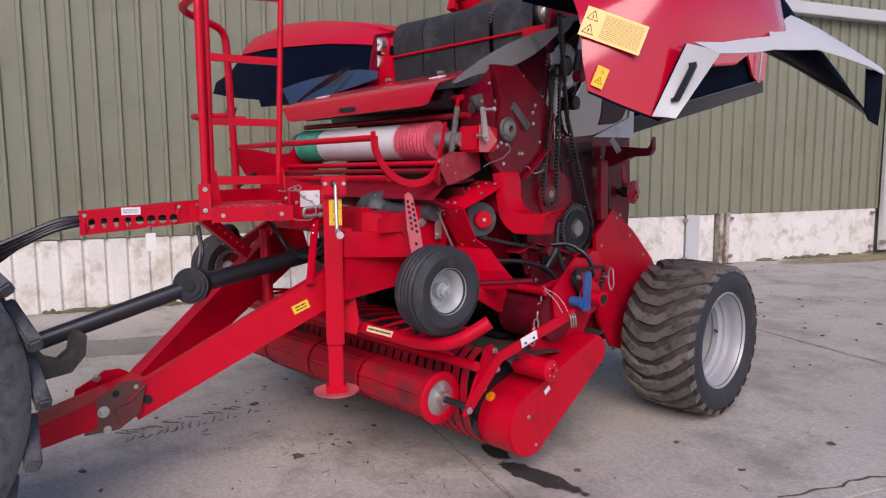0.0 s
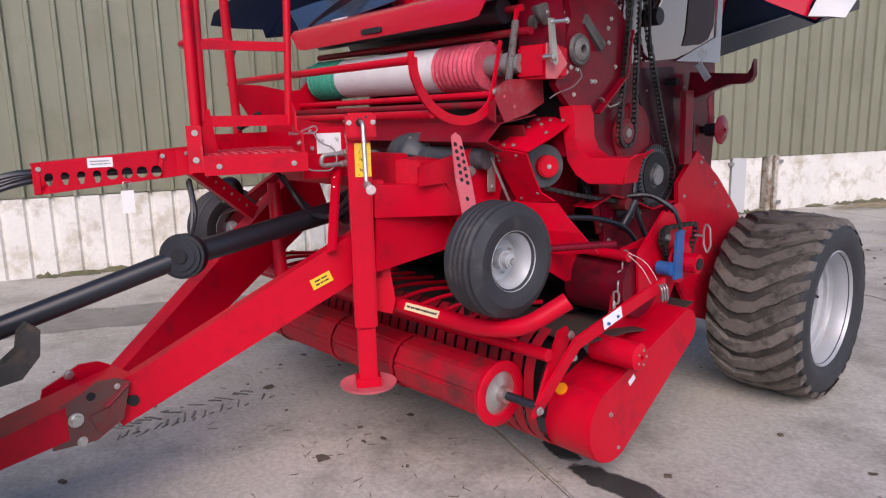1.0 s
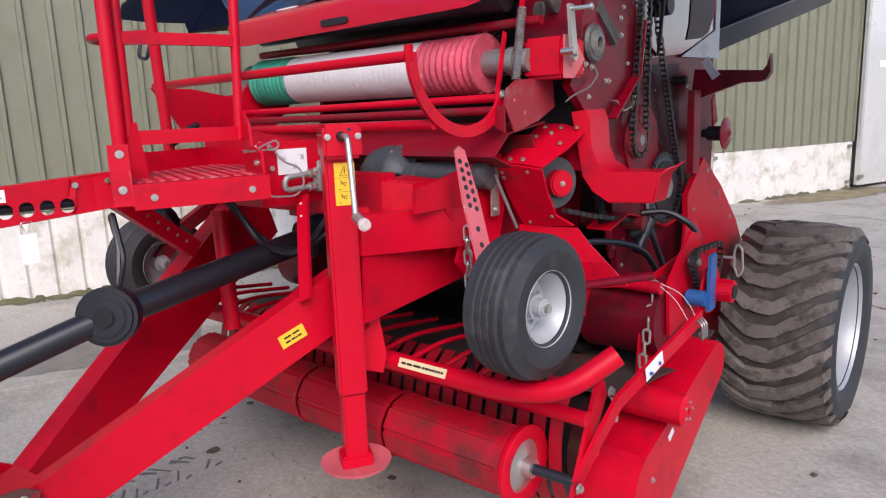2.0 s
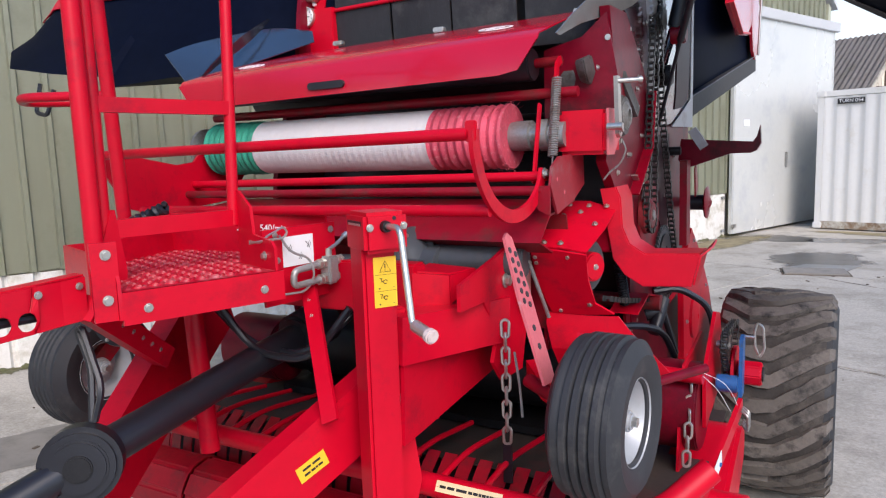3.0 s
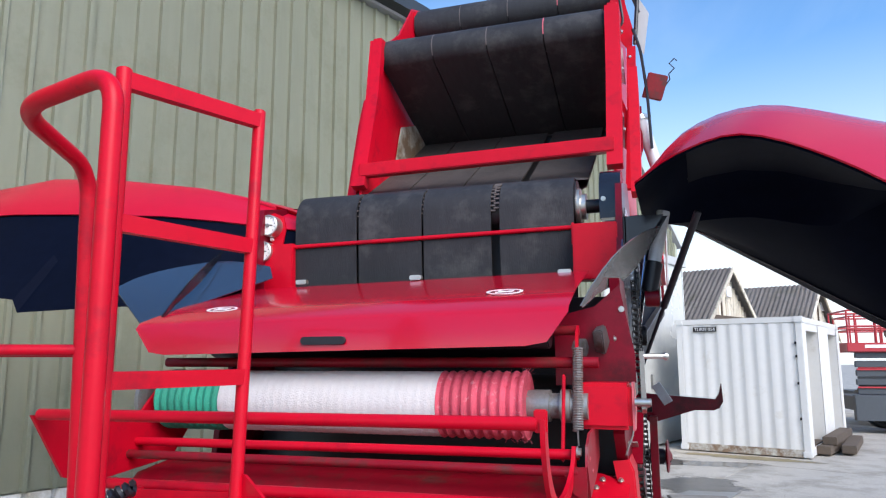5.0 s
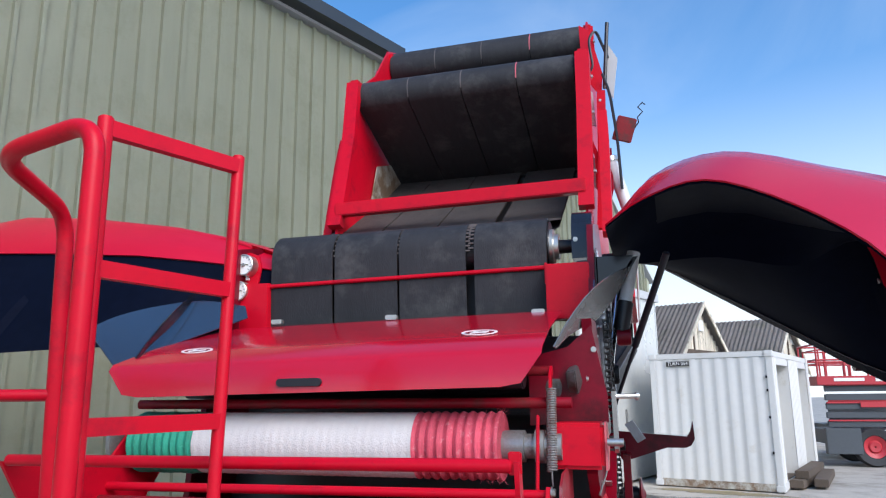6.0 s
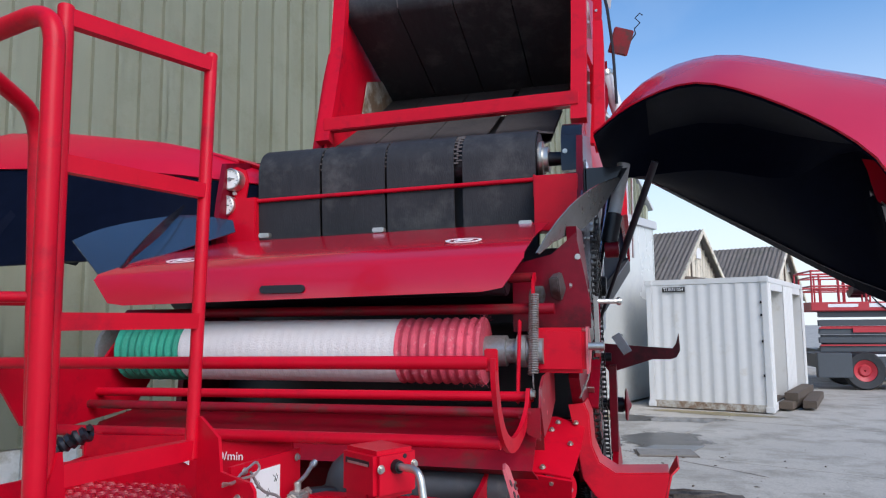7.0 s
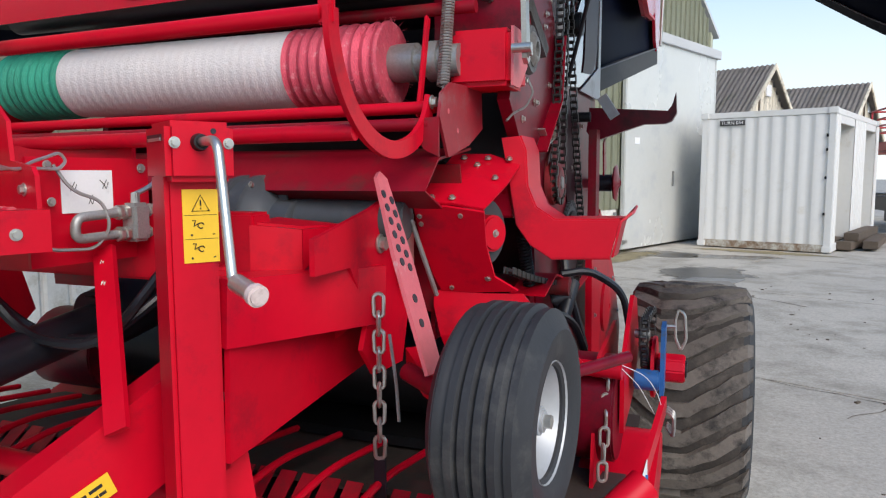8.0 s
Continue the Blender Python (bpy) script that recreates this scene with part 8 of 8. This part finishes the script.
# ---- gauge wheels of the pickup, parked up
def gauge_wheel(cx, cy, cz, turn, paint):
    m = pose(cx, cy, cz, 0, 0, turn)
    r, h = 0.206, 0.083
    prof = [(0.100, h - 0.012), (0.125, h + 0.004), (0.165, h + 0.008), (0.19, h - 0.008)]
    for k in range(6):
        x = h - 0.022 - k * (2 * h - 0.044) / 5
        prof += [(r - 0.001 + (0.003 if 0 < k < 5 else -0.004), x + 0.009), (r - 0.001 + (0.003 if 0 < k < 5 else -0.004), x - 0.004), (r - 0.008, x - 0.0065), (r - 0.008, x - 0.0085)]
    prof += [(0.19, -h + 0.008), (0.165, -h - 0.008), (0.125, -h - 0.004), (0.100, -h + 0.012)]
    rim = part("gauge_wheel", lathe([(0.01, 0.035), (0.035, 0.035), (0.036, 0.0), (0.06, -0.005), (0.078, 0.0), (0.088, h - 0.03), (0.104, h - 0.014), (0.108, h - 0.004), (0.112, h - 0.012), (0.10, h - 0.035), (0.09, -h + 0.03), (0.108, -h), (0.07, -h + 0.02), (0.01, -0.05)],
                                     (0, 0, 0), "x", 48), paint, baler, "small gauge wheel with steel rim", m=m)
    part("tyre", lathe(prof, (0, 0, 0), "x", 56), RUBBER, rim, "ribbed black implement tyre", m=m)
    part("hub_cap", rod((0.03, 0, 0), (0.065, 0, 0), 0.026, 20), RIM, rim, m=m, bevel=0.006)
    part("axle_nut", rod((0.06, 0, 0), (0.078, 0, 0), 0.013, 6), STEEL, rim, m=m)
    for k in range(4):
        a = k * math.tau / 4 + 0.4
        bolt(m @ Vector((0.0, 0.062 * math.cos(a), 0.062 * math.sin(a))), m.to_3x3() @ Vector((1, 0, 0)), 0.006, rim)
    return rim


gauge_wheel(0.80, -0.405, 1.0, -3, RIM)
gauge_wheel(-1.01, -0.55, 0.95, 0, RIM)
part("wheel_spindle", rod((0.70, -0.36, 1.0), (0.95, 0.10, 1.0), 0.014, 12), RED_DEEP_SHADE, baler)
part("wheel_spindle", rod((0.55, -0.30, 1.03), (0.73, -0.40, 1.0), 0.02, 12), RED_DULL, baler)
part("wheel_arm", tube([(0.50, -0.16, 1.02), (0.60, -0.30, 1.01), (0.72, -0.40, 1.0)], 0.02, flat=(0.03, 0.05)), RED, baler, bevel=0.003)
part("wheel_arm", tube([(mirror(0.45), -0.30, 1.25), (mirror(0.60), -0.45, 1.1), (mirror(0.66), -0.55, 0.96)], 0.02, flat=(0.03, 0.06)), RED_DULL, baler, bevel=0.003)
coupler = part("black_cover", lathe([(0.01, -0.03), (0.055, -0.03), (0.066, -0.02), (0.068, 0.02), (0.060, 0.03), (0.030, 0.034), (0.01, 0.034)], (0, 0, 0), "x", 28), BLACK, baler, "round black bolted cover", m=pose(-0.616, -0.72, 1.18, 0, 10, -70))
for k in range(6):
    a = k * math.tau / 6
    bolt(AT[coupler] @ Vector((0.031, 0.046 * math.cos(a), 0.046 * math.sin(a))), AT[coupler].to_3x3() @ Vector((1, 0, 0)), 0.006, coupler)
part("lower_side_plate", prism([(-0.12, 1.13), (0.12, 1.06), (0.40, 0.90), (0.40, 0.80), (0.20, 0.78), (-0.05, 0.92), (-0.18, 1.04)], "x", 0.63, 0.64), RED, baler, bevel=0.003)

# ---- pickup
PX0, PX1 = mirror(1.02), 1.02
RY, RZ = -0.325, 0.445
eight = []
for k in range(8):
    for da, rr in ((-19.5, 0.109), (-17.5, 0.116), (17.5, 0.116), (19.5, 0.109)):
        a = math.radians(45 * k + 12 + da)
        eight.append((RY + rr * math.cos(a), RZ + rr * math.sin(a)))
for a, b in ((mirror(0.72), -0.75), (-0.742, -0.265), (-0.257, 0.205), (0.213, 0.715)):
    roller = part("press_roller", prism(eight, "x", a, b), RED_ROLL, baler, "red faceted crop press roller", 0.002)
    part("roller_band", lathe([(0.10, b - 0.020), (0.119, b - 0.020), (0.119, b + 0.0), (0.10, b + 0.0)], (0, RY, RZ), "x", 24), RED_ROLL, roller)
part("roller_end_ring", lathe([(0.085, 0.712), (0.126, 0.712), (0.130, 0.718), (0.130, 0.733), (0.124, 0.737), (0.088, 0.735)], (0, RY, RZ), "x", 40), RED, baler, bevel=0.002)
part("roller_end_cap", lathe([(0.01, 0.716), (0.088, 0.716), (0.088, 0.722), (0.060, 0.726), (0.034, 0.736), (0.030, 0.765), (0.01, 0.765)], (0, RY, RZ), "x", 36), STEEL, baler, "bright steel roller end")
part("roller_stub", rod((0.75, RY, RZ), (0.90, RY + 0.02, RZ - 0.01), 0.017, 14), BLACK, baler)
shield = arc_pts((0.045, 0.285), 0.16, 117, 310, 18) + arc_pts((0.60, 0.555), 0.085, -45, 112, 12)
for x, nm in ((0.985, 1), (mirror(0.985), -1)):
    inner = x - nm * 0.20
    out = part("pickup_shield", prism(shield, "x", x - 0.015, x + 0.015), RED, baler, "teardrop red pickup end shield", 0.010)
    part("shield_rim", bent(shield[:20], 0.008, "x", inner, x), RED, out, smooth=60)
    part("shield_top", bent(shield[22:] + shield[:1], 0.008, "x", inner, x), RED, out, smooth=60)
    part("shield_back", prism(shield, "x", inner - 0.003, inner + 0.003), RED, out)
    bolt((x + nm * 0.015, 0.02, 0.33), (nm, 0, 0), 0.010, out)
    bolt((x + nm * 0.015, 0.08, 0.17), (nm, 0, 0), 0.008, out)
label_plate(baler, "small_white_sticker", (1.002, 0.165, 0.435), (0, 0.85, 0.5), (0, 0.5, -0.85), 0.045, 0.026, WHITE, "small white sticker")
part("reflector", rod((0.82, -0.056, 0.405), (0.82, -0.066, 0.417), 0.026, 20), ORANGE, baler, "round amber reflector", 0.002)
part("shield_hub", lathe([(0.01, 0.87), (0.055, 0.87), (0.055, 1.075), (0.04, 1.085), (0.01, 1.085)], (0, 0.10, 0.565), "x", 24), RED, baler, "red cylinder housing", 0.004)
for k in range(5):
    a = k * math.tau / 5
    bolt((1.085, 0.10 + 0.03 * math.cos(a), 0.565 + 0.03 * math.sin(a)), (1, 0, 0), 0.005, baler)
part("inner_pickup_plate", prism([(0.24, 0.80), (0.30, 0.94), (0.62, 0.98), (0.75, 0.72), (0.6, 0.5), (0.20, 0.5)], "x", 0.845, 0.855), RED, baler, bevel=0.003)
# reel bands (strippers) and spring tines
nb = 30
band = [(RY + 0.24, 0.66), (RY + 0.155, 0.60), (RY + 0.125, 0.50), (RY + 0.125, 0.38), (RY + 0.16, 0.25), (RY + 0.25, 0.16), (RY + 0.37, 0.13)]
first = None
step = (PX1 - PX0 - 0.42) / nb
for k in range(nb):
    x = PX0 + 0.23 + k * step
    if first is None:
        first = part("stripper_band", bent(rounded([(0, *p) for p in band], 0.05) and [(p[1], p[2]) for p in rounded([(0, *p) for p in band], 0.05)], 0.004, "x", -step * 0.36, step * 0.36), RED_ROLL, baler, "curved red stripper band", m=Matrix.Translation((x, 0, 0)), smooth=70)
    else:
        put(new("stripper_band", first.data), baler, Matrix.Translation((x, 0, 0)))
part("reel_drum", rod((mirror(0.79), 0.0, 0.42), (0.79, 0.0, 0.42), 0.17, 24), BLACK_STEEL, baler, "dark pickup reel drum")
tine = None
for k in range(nb):
    x = PX0 + 0.23 + (k + 0.5) * step
    for a in (262,):
        c, s_ = math.cos(math.radians(a)), math.sin(math.radians(a))
        if tine is None:
            tine = part("tine", tube([(0, 0, 0), (0, 0, -0.07), (0, -0.02, -0.105)], 0.0022, 5), BLACK_STEEL, baler, "spring steel tine")
            tine.matrix_basis = Matrix.Translation((x, 0.17 * c, 0.42 + 0.17 * s_)) @ pose(0, 0, 0, a - 270, 0, 0)
        else:
            put(new("tine", tine.data), baler, Matrix.Translation((x, 0.17 * c, 0.42 + 0.17 * s_)) @ pose(0, 0, 0, a - 270, 0, 0))
# wind guard: pipes and swept-back rods
guard_pts = rounded([(mirror(1.03), -0.31, 0.87), (mirror(0.95), -0.40, 0.77), (mirror(0.82), -0.44, 0.74), (0.75, -0.44, 0.735), (0.92, -0.41, 0.765), (1.03, -0.30, 0.865)], 0.10, 8)
part("wind_guard_pipe", tube(guard_pts, 0.032, 16), RED, baler, "thick bent red guard pipe", smooth=80)
part("wind_guard_pipe", rod((mirror(0.92), -0.27, 0.63), (0.92, -0.27, 0.63), 0.024, 14), RED, baler)
part("guard_apron", prism([(-0.41, 0.725), (-0.29, 0.655), (-0.28, 0.665), (-0.40, 0.74)], "x", mirror(0.80), 0.78), RED, baler, bevel=0.003)
label_plate(baler, "cream_sticker", (0.44, -0.467, 0.752), (1, 0, 0.004), (0, -0.45, -0.9), 0.20, 0.030, CREAM, "cream sticker with pictograms")
bars(baler, (0.44, -0.467, 0.752), (1, 0, 0.004), (0, -0.45, -0.9), (0, -0.9, 0.45), 0.18, 0.018, 1, INK, 44)
rodm = None
for k in range(13):
    x = mirror(0.78) + k * 0.142
    if rodm is None:
        rodm = part("guard_rod", tube(rounded([(0, -0.40, 0.72), (0, -0.20, 0.74), (0, 0.10, 0.70)], 0.08), 0.0095, 8), RED, baler, "swept-back red guard rod", m=Matrix.Translation((x, 0, 0)))
    else:
        put(new("guard_rod", rodm.data), baler, Matrix.Translation((x, 0, 0)))
part("pickup_floor", bent([(-0.05, 0.62), (0.25, 0.60), (0.5, 0.56), (0.8, 0.62)], 0.006, "x", PX0 + 0.1, PX1 - 0.1), FLOOR_BROWN, baler, "dark brown dusty feed floor")
part("auger", rod((0.60, 0.38, 0.78), (0.90, 0.38, 0.78), 0.15, 28), RED_DEEP_SHADE, baler, "dark red feed auger", 0.006)
part("auger", rod((mirror(0.60), 0.38, 0.78), (mirror(0.90), 0.38, 0.78), 0.15, 28), RED_DEEP_SHADE, baler, bevel=0.006)
part("rotor", rod((mirror(0.6), 0.45, 0.80), (0.6, 0.45, 0.80), 0.13, 20), BLACK_STEEL, baler, "dark feed rotor")
# lift arm with label and clamp
part("lift_arm", tube([(0.90, -0.30, 0.43), (0.93, -0.22, 0.55), (0.965, -0.16, 0.66), (1.0, 0.10, 0.745), (1.02, 0.36, 0.81)], 0.02, flat=(0.014, 0.05)), RED, baler, "red flat lift arm", 0.002)
part("lift_arm", prism([(-0.34, 0.40), (-0.29, 0.40), (-0.12, 0.66), (-0.14, 0.71), (-0.19, 0.70)], "x", 0.895, 0.907), RED, baler, bevel=0.003)
label_plate(baler, "white_sticker", (1.0, 0.02, 0.727), (0.06, 1, 0.27), (0, 0.27, -1), 0.115, 0.048, WHITE, "white plate with two blue studs")
for yy in (-0.01, 0.05):
    part("stud", rod((1.0, yy, 0.720 + 0.27 * (yy - .02)), (1.008, yy, 0.720 + 0.27 * (yy - .02)), 0.006, 10), BLUE, baler)
for p in ((0.94, -0.165, 0.69), (0.945, -0.155, 0.60), (0.915, -0.315, 0.425)):
    bolt(p, (1, 0, 0), 0.015, baler)
part("orange_reflector", lathe([(0.003, 0.0), (0.026, 0.0), (0.024, 0.006), (0.003, 0.008)], (0.908, -0.215, 0.515), "x", 20), ORANGE, baler, "orange reflector")
# lever assembly at the pickup end
part("lever_plate", prism([(0.34, 0.72), (0.32, 0.92), (0.52, 1.08), (0.60, 1.06), (0.70, 0.90), (0.62, 0.78)], "x", 0.905, 0.917), RED, baler, "red end plate", 0.004)
part("lever_tube", rod((0.64, 0.27, 0.92), (0.92, 0.25, 0.92), 0.022, 14), RED, baler)
blue = part("blue_lever", prism([(0.46, 0.80), (0.52, 0.80), (0.525, 1.00), (0.50, 1.012), (0.465, 1.00)], "x", 1.0, 1.012), BLUE, baler, "blue painted lever on a hub", 0.005)
part("blue_hub", rod((0.93, 0.46, 0.845), (1.0, 0.46, 0.845), 0.030, 18), BLUE, blue, bevel=0.004)
part("red_hub", rod((0.985, 0.56, 0.86), (1.065, 0.56, 0.86), 0.044, 8), RED, baler, "red octagonal hub", 0.004)
part("hub_socket", rod((1.060, 0.56, 0.86), (1.070, 0.56, 0.86), 0.026, 16), BLACK_STEEL, baler)
part("hub_disc", lathe([(0.02, 0.972), (0.092, 0.972), (0.092, 0.982), (0.02, 0.984)], (0, 0.56, 0.86), "x", 32), RED, baler, "round red sprocket guard", 0.002)
sprocket(baler, (0.945, 0.48, 0.975), 0.042, 12)
sprocket(baler, (0.965, 0.60, 0.86), 0.075, 22, RED_DULL, "red-brown sprocket")
chain_drive(baler, loop_round([(0.48, 0.975, 0.042), (0.60, 0.86, 0.075), (0.70, 0.98, 0.03)]), 0.955)
clip = part("spring_clip", tube(rounded([(1.028, 0.66, 0.985), (1.036, 0.66, 1.020), (1.056, 0.66, 1.005), (1.062, 0.66, 0.925), (1.046, 0.66, 0.890), (1.030, 0.66, 0.930)], 0.012), 0.0045, 6, True), STEEL, baler, "zinc-plated spring clip")
part("clip_pin", rod((0.99, 0.66, 0.965), (1.030, 0.66, 0.965), 0.006, 8), STEEL, clip)
part("pull_cord", tube(rounded([(0.92, 0.24, 0.94), (0.98, 0.27, 0.91), (1.01, 0.30, 0.85), (1.02, 0.32, 0.80)], 0.06), 0.0011, 5), WHITEMETAL, baler, "thin pale cord")
part("pull_cord", tube(rounded([(0.92, 0.24, 0.93), (0.96, 0.28, 0.88), (1.0, 0.30, 0.80)], 0.06), 0.0011, 5), WHITEMETAL, baler)
for k in range(3):
    part("linch_pin", tube(rounded([(1.03, 0.30 + 0.02 * k, 0.81), (1.05, 0.29 + 0.02 * k, 0.80), (1.05, 0.30 + 0.02 * k, 0.74), (1.03, 0.32 + 0.02 * k, 0.76)], 0.015), 0.0045, 6), GREY_STEEL, baler)

# ---------------------------------------------------------------- the tractor behind the hitch
tractor = tagged(empty("tractor", -0.3, -3.4), "rear of a tractor: one worn tyre and the lower link", "tractor")
tw = part("rear_tyre", lathe([(0.40, -0.19), (0.55, -0.215), (0.70, -0.21), (0.755, -0.17), (0.77, 0), (0.755, 0.17), (0.70, 0.21), (0.55, 0.215), (0.40, 0.19)], (0, 0, 0), "x", 56), OLD_RUBBER, tractor, "large worn black tractor tyre", m=pose(0.16, -2.74, 0.78))
lug = None
for k in range(22):
    for sgn in (-1, 1):
        m = AT[tw] @ pose(0, 0, 0, (k + 0.5 * (sgn > 0)) * 360 / 22, 0, 0)
        if lug is None or sgn > 0 and k == 0:
            lug = part("lug", box((0.11 * sgn, 0.0, 0.785), (0.24, 0.06, 0.05), Euler((0, 0, radians(35 * sgn))).to_matrix()), OLD_RUBBER, tw, m=m, bevel=0.008)
            LUG = {**(LUG if sgn > 0 else {}), sgn: lug.data}
        elif sgn in LUG:
            put(new("lug", LUG[sgn]), tw, m)
part("rim", lathe([(0.05, -0.05), (0.30, -0.05), (0.40, -0.17), (0.42, 0.17), (0.38, 0.15), (0.28, 0.05), (0.05, 0.05)], (0, 0, 0), "x", 40), GREYPAINT, tw, m=AT[tw])
hk = [(-1.99, 0.80), (-1.90, 0.75), (-1.80, 0.76), (-1.745, 0.82), (-1.735, 0.90), (-1.765, 0.925), (-1.79, 0.90), (-1.80, 0.85), (-1.84, 0.82), (-1.89, 0.84), (-1.93, 0.90), (-1.99, 0.92)]
part("lower_link_hook", prism(hk, "x", 0.10, 0.155), IRON, tractor, "rusty cast lower-link hook", 0.01)
part("lower_link", box((0.12, -2.05, 0.85), (0.05, 0.2, 0.11)), BLACK_STEEL, tractor, bevel=0.01)
part("drawbar_clevis", box((-0.25, -2.25, 0.44), (0.14, 0.35, 0.12)), BLACK_STEEL, tractor, bevel=0.012)
part("rear_axle", rod((-0.9, -2.74, 0.78), (0.1, -2.74, 0.78), 0.12, 20), BLACK_STEEL, tractor)
part("shaft_stub", rod(p2 + d * 0.08, p2 + d * 0.35, 0.05, 16), BLACK_STEEL, tractor)
